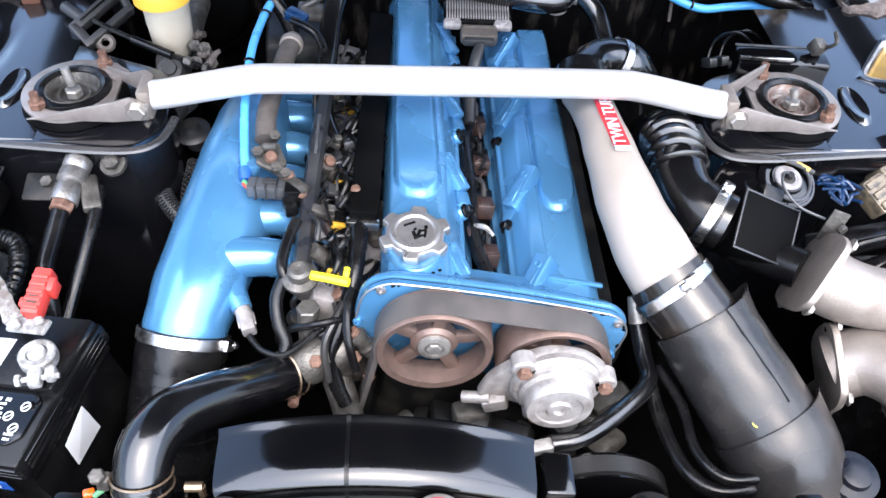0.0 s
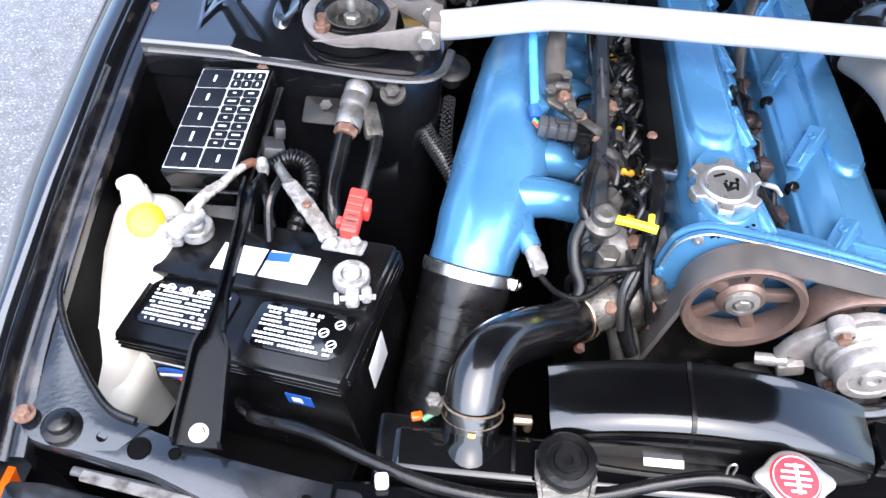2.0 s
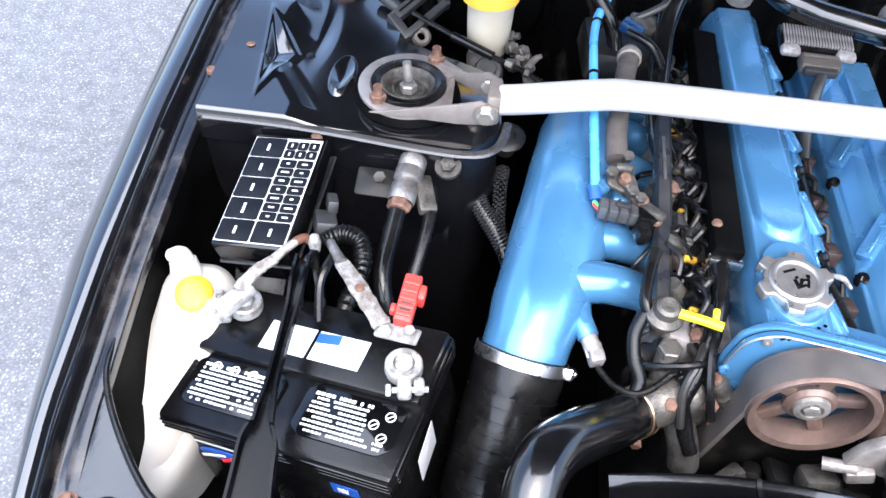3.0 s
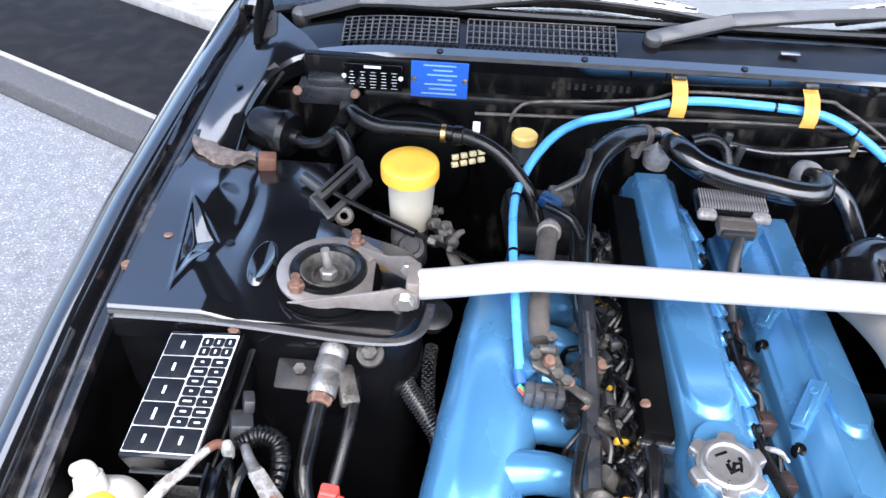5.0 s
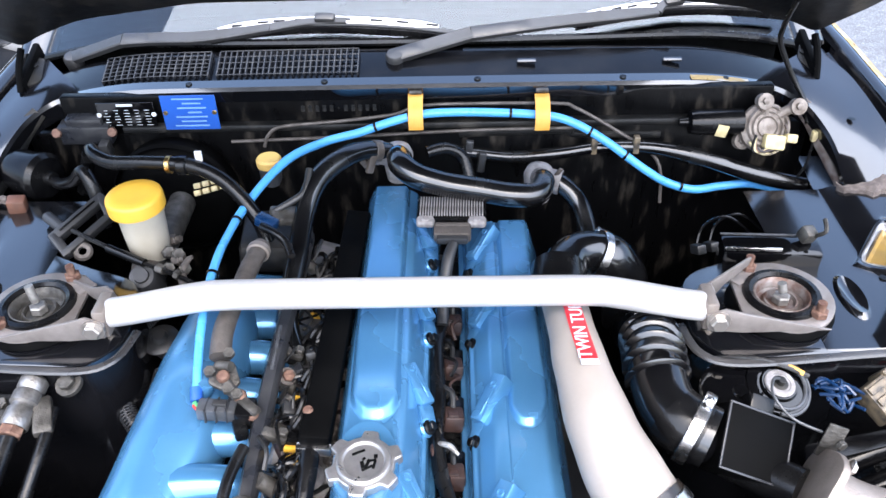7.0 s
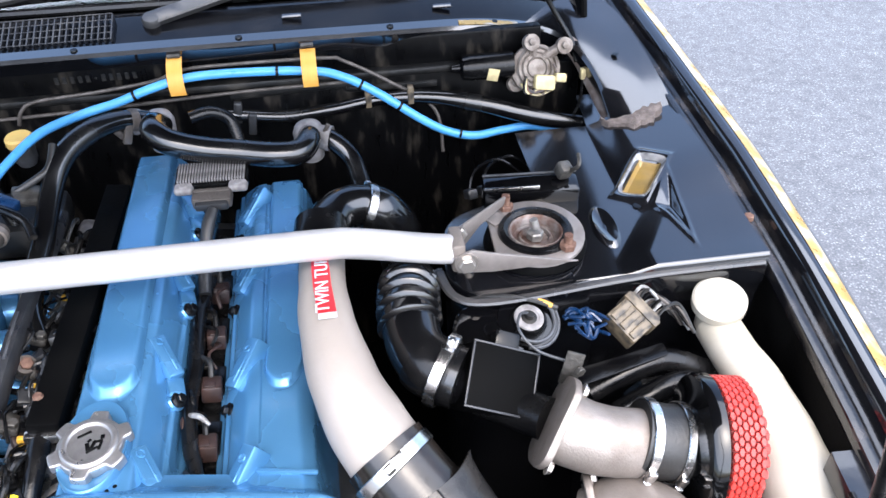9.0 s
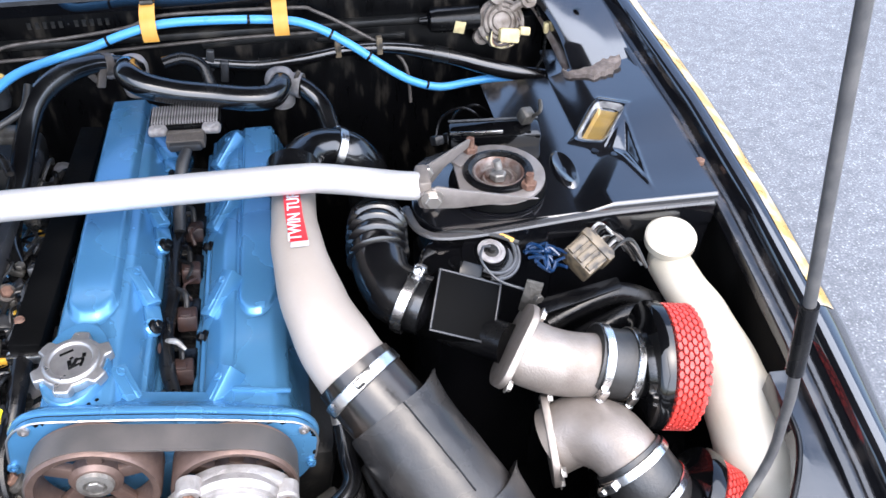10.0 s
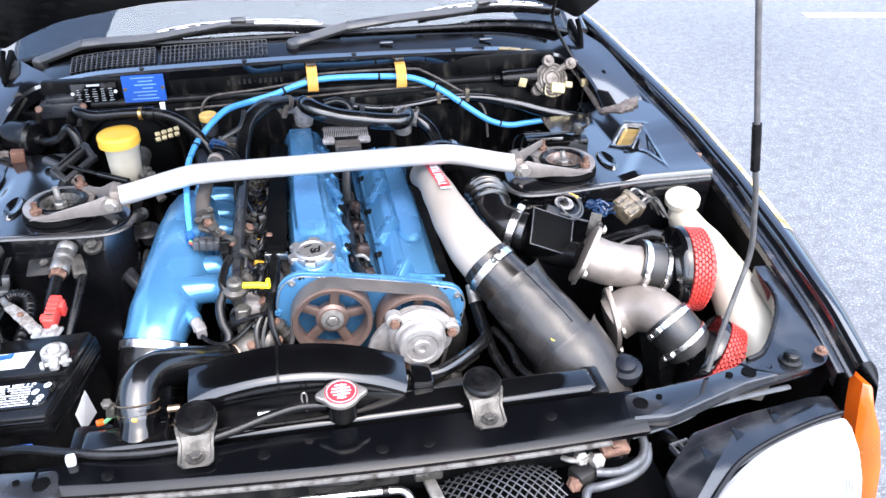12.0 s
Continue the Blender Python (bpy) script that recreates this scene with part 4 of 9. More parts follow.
for y in (0.712, 0.868, 1.015, 1.170):
    bolt_tower(left_cover, (0.002, y + 0.026, 0.797), (0.0245, y - 0.012, 0.781), (0.0265, y - 0.038, 0.770), 1)
for y in (0.708, 0.862, 1.025, 1.172):
    bolt_tower(right_cover, (0.1135, y + 0.024, 0.774), (0.0885, y - 0.013, 0.757), (0.083, y - 0.040, 0.750), -1)

# front timing plate, leaning with the engine
LEAN = 12.0
em = pose(0.060, 0.664, 0.788, 0, LEAN, 0) @ pose(0, 0, 0, 90, 0, 0) @ Matrix.Diagonal((0.95, 0.95, 1, 1))


def hull(r, cx, cy):
    """The plate's outline, going round from the lower right: round sides below a flat crest."""
    g = r - 0.0885
    c = 0.040 + g * 0.6
    right = [(cx + r * math.cos(radians(a)), cy + r * math.sin(radians(a))) for a in range(-70, 6, 8)]
    x1, y1 = cx + 0.0885 + g - c, 0.013 + g - c
    right += [(x1 + c * math.cos(radians(a)), y1 + c * math.sin(radians(a))) for a in range(10, 91, 8)]
    crest = [(x1 * (1 - k / 8), 0.013 + g + 0.004 * math.sin(math.pi * k / 16)) for k in range(1, 9)]
    half = right + crest
    return half + [(-x, y) for x, y in half[-2::-1]]


part("timing_plate", B().prism(hull(0.0885, 0.070, -0.044), 0.007, em @ Matrix.Translation((0, 0, -0.007)), bev=0.001), BLUE, engine)
part("backing_plate", B().prism(hull(0.0905, 0.070, -0.044), 0.008, em @ Matrix.Translation((0, 0, -0.017)), bev=0.0025), BLUE, engine)
part("gasket", B().prism(hull(0.0872, 0.070, -0.044), 0.003, em @ Matrix.Translation((0, 0, -0.0095))), PLASTIC, engine)
part("shoulder", B().loft([[em @ Vector((x, y, z)) for x, y in hull(r, 0.070 - d, -0.044 - k)] for z, r, d, k in ((-0.016, 0.0895, 0.0, 0.0), (-0.022, 0.0860, 0.001, 0.001), (-0.030, 0.0770, 0.002, 0.004), (-0.040, 0.0690, 0.003, 0.008), (-0.055, 0.0640, 0.004, 0.011))], loop=True), BLUE, engine)
top = hull(0.0886, 0.070, -0.044)
pts = [em @ Vector((x, y, 0.0002)) for x, y in top[8:-8]]
part("plate_rim", B().tube(pts, 0.0011, seg=6, sub=1), CAP_ALU, engine, "bare bright edge of the blue plate")
rng = random.Random(8)
for k in range(14):
    x, y = rng.choice(top[8:-8])
    part("paint_chip", B().prism(circle(rng.uniform(0.0012, 0.003), 6), 0.0004, em @ Matrix.Translation((x * 0.985, (y + 0.044) * 0.965 - 0.044, 0.0)) @ Matrix.Rotation(rng.uniform(0, 3), 4, "Z") @ Matrix.Diagonal((1.6, 0.8, 1, 1))), PLASTIC, engine)
for u, w in ((-0.140, 0.0), (0.140, 0.0), (-0.155, -0.06), (0.155, -0.06)):
    part("plate_bolt", B().lathe([(0.006, 0), (0.0055, 0.003), (0.003, 0.0035), (0.003, 0.001), (0, 0.001)], em @ Matrix.Translation((u, w, 0)), 12), CAP_ALU if w == 0.0 else BLUE, engine)
for u in (-0.096, -0.09, -0.083):
    part("paint_chip", B().lathe([(0.0022, 0), (0, 0.0004)], at((u + 0.075, 0.69 + (u + 0.09) * 0.6, 0.8125)), 8), PLASTIC, left_cover)
# cam gears and belt
for u in (-0.070, 0.070):
    gm = em @ Matrix.Translation((u, -0.044, 0.006))
    gear = part("cam_gear", B().lathe([(0.056, 0.006), (0.064, 0.004), (0.066, 0.0), (0.066, 0.034), (0.064, 0.038), (0.057, 0.036), (0.055, 0.020), (0.055, 0.008), (0.056, 0.006)], gm, 56), GEAR, engine, "rust tinted toothed cam gear")
    b = B()
    for k in range(5):
        a = radians(72 * k + 20)
        b.box((0.045, 0.016, 0.010), gm @ Matrix.Rotation(a, 4, "Z") @ Matrix.Translation((0.036, 0, 0.016)), bev=0.003)
    b.lathe([(0.0, 0.010), (0.026, 0.010), (0.027, 0.022), (0.022, 0.026), (0.0, 0.026)], gm, 28)
    part("spokes", b, GEAR, gear)
    part("gear_bolt", B().hexa(gm @ Vector((0, 0, 0.026)), gm.to_3x3() @ Vector((0, 0, 1)), 0.0085, 0.006).lathe([(0.019, 0.026), (0.018, 0.030), (0.012, 0.031), (0.011, 0.027), (0, 0.027)], gm, 24), DIRTY_ALU, gear, "plain steel gear bolt")


def band(r, cx, cy, z0, z1, down):
    pts = [(-cx - r * 0.92, cy - down)] + circle(r, 16, -cx, cy, 90, 200)[::-1] + circle(r, 16, cx, cy, -20, 90)[::-1] + [(cx + r * 0.92, cy - down)]
    return pts


path = band(0.0675, 0.070, -0.044, 0, 0, 0.16)
b = B().loft([[em @ Vector((x * k, -0.044 + (y + 0.044) * k, z)) for k, z in ((1.0, 0.010), (1.0, 0.040), (0.955, 0.040), (0.955, 0.010), (1.0, 0.010))] for x, y in path])
part("timing_belt", b, BELT, engine, "worn dark timing belt")
part("front_casting", B().box((0.24, 0.05, 0.30), pose(0.03, 0.69, 0.54, 0, 10, 0), bev=0.015), DUSTY_BLACK, engine)

# cam angle sensor on the exhaust gear
sm = em @ Matrix.Translation((0.070, -0.043, 0.044))
cas = thing("cam_sensor", sm.translation, "oxidised cast aluminium cam angle sensor", "sensor")
part("base_plate", B().prism(rpoly([(-0.066, -0.040), (-0.078, -0.052), (-0.074, -0.015), (-0.045, 0.030), (-0.02, 0.048), (0.02, 0.048), (0.055, 0.028), (0.062, -0.02), (0.030, -0.05), (-0.03, -0.055)], 0.014, 4), 0.014, sm @ Matrix.Translation((0, 0, 0.0)), bev=0.003), CHALK_ALU, cas)
part("housing", B().lathe([(0.050, 0.012), (0.052, 0.02), (0.048, 0.026), (0.043, 0.026), (0.043, 0.031), (0.0385, 0.034), (0.0385, 0.047), (0.036, 0.051), (0.027, 0.0515), (0.025, 0.050), (0.015, 0.050), (0.013, 0.0530), (0.007, 0.0530), (0.006, 0.049), (0.0, 0.049)], sm, 44), CHALK_ALU, cas)
for a in (20, 150, 262):
    x, y = 0.054 * math.cos(radians(a)), 0.054 * math.sin(radians(a))
    lug = part("lug", B().lathe([(0.014, 0.008), (0.014, 0.024), (0.012, 0.026), (0, 0.026)], sm @ Matrix.Translation((x, y, 0)), 20), CHALK_ALU, cas)
    part("bolt", B().hexa(sm @ Vector((x, y, 0.026)), sm.to_3x3() @ Vector((0, 0, 1)), 0.008, 0.007), RUST, lug)
part("connector_lug", B().box((0.03, 0.02, 0.02), sm @ pose(-0.055, -0.055, 0.012, 0, 0, 30), bev=0.004).tube([sm @ Vector((-0.062, -0.048, 0.014)), sm @ Vector((-0.09, -0.065, 0.006))], 0.007, seg=10), CHALK_ALU, cas)

# oil filler cap: six-lobed
cm = at((-0.0345, 0.737, 0.8150), (0, -0.05, 1))
cap = thing("oil_filler_cap", (-0.0345, 0.737, 0.8150), "machined bare aluminium oil filler cap", "cap")
prof = []
for i in range(120):
    a = 2 * math.pi * i / 120
    k = math.cos(6 * (a - radians(22)))
    r = 0.0318 + 0.0082 * ease((k + 0.30) / 0.75)
    prof.append((r * math.cos(a), r * math.sin(a)))
part("grip", B().prism(prof, 0.013, cm, bev=0.0022, seg=3), CAP_ALU, cap)
part("skirt", B().lathe([(0.031, -0.004), (0.031, 0.002), (0.030, 0.0025)], cm, 40), CAP_ALU, cap)
part("rim", B().lathe([(0.0285, 0.0125), (0.0275, 0.0155), (0.0262, 0.0165), (0.0225, 0.0165), (0.0212, 0.0155), (0.0206, 0.0138), (0.0, 0.0135)], cm, 44), CAP_ALU, cap)
b = B()
for i, (x, y, w, h, r) in enumerate(((-0.001, -0.004, 0.004, 0.009, 15), (0.004, -0.003, 0.0035, 0.012, -20), (0.008, 0.001, 0.010, 0.003, 10), (0.004, -0.008, 0.012, 0.003, 30), (-0.006, 0.011, 0.014, 0.003, 25), (0.011, -0.004, 0.003, 0.010, -10), (0.000, 0.003, 0.004, 0.003, 45), (0.012, 0.006, 0.004, 0.005, 0))):
    b.box((w, h, 0.0008), cm @ pose(x, y, 0.0138, 0, 0, r), bev=0.0002, seg=1)
part("worn_print", b, PLASTIC, cap, "worn black print")

# ---- inlet plenum with six runners ----
plenum = thing("inlet_plenum", (-0.26, 0.70, 0.70), "blue metallic painted inlet plenum with runners", "plenum")
part("chamber", B().tube([(-0.2960, 0.680, 0.704), (-0.2915, 0.698, 0.721), (-0.281, 0.745, 0.735), (-0.265, 0.83, 0.748), (-0.255, 0.91, 0.762), (-0.250, 0.98, 0.766), (-0.247, 1.03, 0.764), (-0.246, 1.06, 0.758)], [0.047, 0.0475, 0.053, 0.057, 0.055, 0.050, 0.043, 0.02], seg=32, sub=8), BLUE, plenum)
for i in range(6):
    y = 0.765 + 0.066 * i
    x0 = -0.262 + 0.004 * i
    part("runner", B().tube([(x0, y - 0.004, 0.755), (x0 + 0.055, y, 0.755), (x0 + 0.105, y + 0.004, 0.735), (x0 + 0.14, y + 0.005, 0.705)], [0.030, 0.023, 0.020, 0.020], seg=18), BLUE, plenum)
for y in (0.86, 1.02):
    part("boss", B().lathe([(0.012, 0), (0.011, 0.016), (0, 0.017)], at((-0.232, y, 0.805), (0.4, 0, 0.9)), 16), BLUE, plenum)
part("sensor_boss", B().tube([(-0.245, 0.738, 0.742), (-0.236, 0.716, 0.742), (-0.228, 0.70, 0.738)], [0.020, 0.013, 0.0115], seg=16), BLUE, plenum)
sens = thing("temperature_sensor", (-0.226, 0.695, 0.737), "grey plug sensor in the plenum boss", "sensor")
part("body", B().tube([(-0.228, 0.70, 0.738), (-0.221, 0.684, 0.734)], 0.0095, seg=12).box((0.016, 0.02, 0.014), at((-0.219, 0.678, 0.733), (0.3, -0.9, -0.2)), bev=0.003), PALE_DUST, sens)
part("clip", B().box((0.02, 0.003, 0.016), at((-0.222, 0.686, 0.736), (0.3, -0.9, -0.2)), bev=0.001), STEEL, sens)
part("lead", B().tube([(-0.217, 0.668, 0.731), (-0.20, 0.648, 0.73), (-0.175, 0.64, 0.733), (-0.15, 0.655, 0.742), (-0.135, 0.67, 0.75)], 0.0035, seg=8), RUBBER, sens)


def clamp(name, p, d, r, w, screw, label="bright steel worm drive hose clamp", mat=None):
    """A hose clamp: a band with a screw housing at one side."""
    c = thing(name, p, label, "hose clamp", "hose clamps")
    m = at(p, d)
    part("band", B().lathe([(r + 0.0008, -w / 2), (r + 0.0022, -w / 2 + 0.001), (r + 0.0022, w / 2 - 0.001), (r + 0.0008, w / 2)], m, 48), mat or CHROME, c)
    q = (Vector(screw) - Vector(p))
    q = (q - Vector(d).normalized() * q.dot(Vector(d).normalized())).normalized()
    t = Vector(d).normalized().cross(q)
    hm_ = at(Vector(p) + q * (r + 0.005), t, q)
    part("screw_housing", B().box((0.008, w * 0.95, 0.016), hm_, bev=0.002), mat or CHROME, c)
    part("screw", B().hexa(Vector(p) + q * (r + 0.006) + t * 0.008, t, 0.0052, 0.009), mat or CHROME, c)
    return c


# inlet hose below the plenum
hose = thing("inlet_hose", (-0.31, 0.60, 0.55), "ribbed black rubber inlet hose", "hose")
part("tube", B().tube([(-0.2945, 0.690, 0.713), (-0.299, 0.669, 0.692), (-0.307, 0.625, 0.645), (-0.315, 0.575, 0.585), (-0.322, 0.52, 0.50)], [0.0495, 0.050, 0.051, 0.052, 0.053], seg=32, sub=6), RUBBER, hose)
part("cuff", B().tube([(-0.2945, 0.690, 0.713), (-0.299, 0.669, 0.692), (-0.301, 0.660, 0.682)], [0.0505, 0.0512, 0.0505], seg=32), RUBBER, hose)
RUN, WIDE = spline([(-0.299, 0.669, 0.692), (-0.307, 0.625, 0.645), (-0.315, 0.575, 0.585), (-0.322, 0.52, 0.50)], [0.050, 0.051, 0.052, 0.053], 10)
for k in range(3, 28, 2):
    w = WIDE[k]
    part("wrap_ridge", B().lathe([(w - 0.001, -0.0022), (w + 0.0004, -0.0010), (w + 0.0004, 0.0010), (w - 0.001, 0.0022)], at(RUN[k], RUN[k + 1] - RUN[k - 1]), 36), RUBBER, hose)
clamp("hose_clamp", (-0.2955, 0.6845, 0.7075), (0.16, 0.70, 0.70), 0.0502, 0.014, (-0.22, 0.655, 0.71))

# ---- silver charge pipe ----
pipe = thing("charge_pipe", (0.22, 0.85, 0.78), "silver painted cast charge air pipe", "pipe")
part("tube", B().tube([(0.198, 1.045, 0.797), (0.198, 0.985, 0.819), (0.198, 0.92, 0.8345), (0.201, 0.855, 0.838), (0.214, 0.785, 0.8215), (0.235, 0.735, 0.798), (0.262, 0.694, 0.772)], [0.0290, 0.0280, 0.0275, 0.0310, 0.0370, 0.0420, 0.0430], seg=36, sub=8), SILVER_PAINT, pipe)
sx = [0.197, 0.1985, 0.200, 0.204]
sy = [0.965, 0.925, 0.885, 0.838]
sz = [0.8555, 0.8635, 0.8685, 0.8705]
b = B().loft([[(x + w, y, z - 9.0 * w * w) for w in (-0.0100, -0.005, 0, 0.005, 0.0100)] for x, y, z in zip(sx, sy, sz)])
b.loft([[(x + w, y, z + 0.0012 - 9.0 * w * w) for w in (-0.0100, -0.005, 0, 0.005, 0.0100)] for x, y, z in zip(sx, sy, sz)])
sticker = part("sticker", b, LABEL_RED, pipe, "red sticker with white lettering")
part("lettering", letters("TWIN TURBO", 0.0215, 0.0004, pose(0.2005, 0.899, 0.8695, 0, 0, 90) @ pose(0, 0, 0, 0, 6, 0)), LABEL_WHITE, sticker)
part("label_end", B().box((0.020, 0.010, 0.0012), pose(0.2045, 0.833, 0.8702, -8, 0, 0), bev=0.0003, seg=1), PRINT_GREY, sticker)
duct = thing("charge_hose", (0.34, 0.58, 0.60), "dark rubber charge hose in a grey foam sleeve", "hose")
part("coupler", B().tube([(0.248, 0.714, 0.785), (0.268, 0.688, 0.768), (0.295, 0.655, 0.748), (0.31, 0.64, 0.735)], [0.0455, 0.046, 0.047, 0.047], seg=36), BROWN_GLOSS_RUBBER, duct)


def wrap(pts, radii, ear_at, ear):
    """A rubber wrap along a curve whose leading edge stands out in an ear."""
    Q, R = spline(pts, radii, 6)
    b, n = B(), len(Q)
    for inside in (0.0, 0.0025):
        rows = []
        for i in range(n):
            d = (Q[min(i + 1, n - 1)] - Q[max(i - 1, 0)]).normalized()
            u = (V(0, 0, 1) - d * d.z).normalized()
            w = d.cross(u)
            row = []
            for k in range(48):
                a = 2 * math.pi * k / 48
                lobe = max(0.0, math.cos(a - radians(ear_at))) ** 10 * math.exp(-i / 2.2)
                crease = 0.0005 * math.sin(3 * a + 0.9 * i) * math.sin(0.7 * i + 2 * math.cos(a)) + 0.0003 * math.sin(7 * a - 1.3 * i)
                row.append(Q[i] + (R[i] - inside + ear * lobe + crease) * (math.cos(a) * w + math.sin(a) * u) - d * ear * 0.9 * lobe)
            rows.append(row)
        b.loft(rows, loop=True)
    return b


part("sleeve", wrap([(0.284, 0.672, 0.760), (0.303, 0.645, 0.741), (0.335, 0.60, 0.710), (0.365, 0.556, 0.676), (0.380, 0.525, 0.635), (0.385, 0.51, 0.58), (0.386, 0.505, 0.52)], [0.0545, 0.056, 0.058, 0.059, 0.060, 0.059, 0.058], 150, 0.010), FOAM, duct)
part("lower_sleeve", wrap([(0.350, 0.580, 0.694), (0.366, 0.556, 0.676), (0.381, 0.525, 0.635), (0.386, 0.51, 0.58)], [0.0622, 0.0640, 0.0645, 0.063], 150, 0.012), FOAM, duct)
part("yellow_ring", B().lathe([(0.0030, 0.0), (0.0060, 0.0), (0.0060, 0.0014), (0.0030, 0.0014), (0.0030, 0.0)], at((0.3215, 0.5525, 0.7375), (-0.2, -0.55, 0.8)), 16), BRIGHT_YELLOW, duct)
SLEEVE = ([(0.284, 0.672, 0.760), (0.303, 0.645, 0.741), (0.335, 0.60, 0.710), (0.365, 0.556, 0.676), (0.380, 0.525, 0.635)], [0.0545, 0.056, 0.058, 0.059, 0.060])
Q, R = spline(*SLEEVE, 6)
run = []
for i in range(14):
    d = (Q[i + 1] - Q[max(i - 1, 0)]).normalized()
    u = (V(0, 0, 1) - d * d.z).normalized()
    a = radians(82 + 0.25 * i)
    run.append(Q[i] + (R[i] + 0.0004) * (math.cos(a) * d.cross(u) + math.sin(a) * u))
part("sleeve_seam", B().tube(run, 0.0011, seg=6, sub=2), RUBBER, duct)
clamp("hose_clamp", (0.257, 0.701, 0.777), (0.60, -0.66, -0.46), 0.0462, 0.014, (0.26, 0.66, 0.85))

# ---- strut brace ----
brace_bar = thing("strut_brace", (0, 0.93, 0.84), "satin aluminium strut brace bar with steel end plates", "strut brace")
part("bar", B().tube([(-0.362, 0.942, 0.853), (-0.33, 0.939, 0.860), (-0.245, 0.931, 0.884), (-0.205, 0.929, 0.8895), (-0.1, 0.929, 0.890), (0.1, 0.929, 0.890), (0.205, 0.929, 0.8895), (0.245, 0.931, 0.884), (0.33, 0.937, 0.860), (0.362, 0.940, 0.853)], 0.0185, seg=28, sub=6, flat=0.95, up=(0, 0, 1)), BAR_ALU, brace_bar)
for s in (-1, 1):
    c = (s * 0.468, 0.985, 0.826)
    out = [(0.062 * math.cos(radians(a)), 0.066 * math.sin(radians(a))) for a in range(70, 291, 10)] + [(0.045, -0.058), (0.058, -0.04), (0.055, 0.045), (0.04, 0.06)]
    out = [(x if s < 0 else -x, y) for x, y in out]
    if s > 0:
        out = out[::-1]
    rim = sorted(out, key=lambda q: math.atan2(q[1], q[0]))
    sec = [[(c[0] + x * k, c[1] + y * k, c[2] + h) for k, h in ((1, 0.0), (1, 0.0038), (0.985, 0.0045), (0.6, 0.0045), (0.6, 0.0))] for x, y in rim + rim[:1]]
    plate = part("end_plate", B().loft(sec, loop=True), DUSTY_STEEL, brace_bar)
    # rubber ring, cup and rod of the strut top
    part("bar_end", B().box((0.016, 0.042, 0.040), pose(s * 0.360, 0.941, 0.852, 0, 0, 0), bev=0.004), CAST_ALU, brace_bar)
    arm = [(s * 0.505, 0.832), (s * 0.40, 0.830), (s * 0.358, 0.834), (s * 0.353, 0.858), (s * 0.375, 0.866), (s * 0.40, 0.858)]
    part("side_plate", B().prism(arm, 0.0035, pose(0, 0.921, 0, 90, 0, 0), bev=0.0008), DUSTY_STEEL, brace_bar)
    rear = at((s * 0.394, 0.994, 0.842), (-0.60 * s, 0.80, 0), (s * 0.80, 0.60, 0))
    part("side_plate", B().prism(rpoly([(-0.046, -0.002), (-0.044, 0.022), (-0.030, 0.024), (0.006, 0.004), (0.052, -0.004), (0.056, -0.016), (-0.030, -0.014)], 0.003, 2), 0.0035, rear, bev=0.0008), DUSTY_STEEL, brace_bar)
    part("foot", B().box((0.040, 0.026, 0.0035), pose(s * 0.428, 1.024, 0.8315, 0, 0, s * 37), bev=0.001), DUSTY_STEEL, brace_bar)
    part("bolt", B().hexa((s * 0.368, 0.917, 0.849), (0, -1, 0), 0.0105, 0.009).lathe([(0.014, 0), (0.014, 0.003), (0, 0.003)], at((s * 0.368, 0.918, 0.849), (0, -1, 0)), 18), STEEL, brace_bar)
    part("nut", B().hexa((s * 0.368, 0.968, 0.849), (0, 1, 0), 0.0105, 0.010), STEEL, brace_bar)
    part("stud", B().hexa((s * 0.499, 0.945, 0.8305), (0, 0, 1), 0.0105, 0.010).tube([(s * 0.499, 0.945, 0.838), (s * 0.499, 0.945, 0.852)], 0.0055, seg=10), RUST, brace_bar, "rusty stud and nut")
    part("stud", B().hexa((s * 0.440, 1.036, 0.8305), (0, 0, 1), 0.0105, 0.010).tube([(s * 0.440, 1.036, 0.838), (s * 0.440, 1.036, 0.853)], 0.0055, seg=10), RUST, brace_bar, "rusty stud and nut")
    strut = thing("suspension_strut", (s * 0.468, 0.985, 0.826), "strut top mount with rubber ring and steel cup", "strut mount", "strut tops")
    part("rubber_ring", B().lathe([(0.034, 0.002), (0.035, 0.007), (0.040, 0.010), (0.046, 0.009), (0.048, 0.005), (0.048, 0.0045)], at(c), 40), RUBBER, strut)
    part("cup", B().lathe([(0.035, 0.0055), (0.033, 0.0065), (0.031, 0.005), (0.028, -0.006), (0.0235, -0.0075), (0.0205, -0.002), (0.0185, -0.002), (0.017, -0.007), (0.0, -0.007)], at(c), 36), OLD_ALU if s < 0 else CUP_METAL, strut)
    part("rod", B().hexa((c[0], c[1], c[2] - 0.007), (0, 0, 1), 0.011, 0.012).tube([(c[0], c[1], c[2] + 0.01), (c[0] - 0.003, c[1] + 0.002, c[2] + 0.034 - (0.012 if s > 0 else 0))], 0.0055, seg=12), DIRTY_ALU, strut)

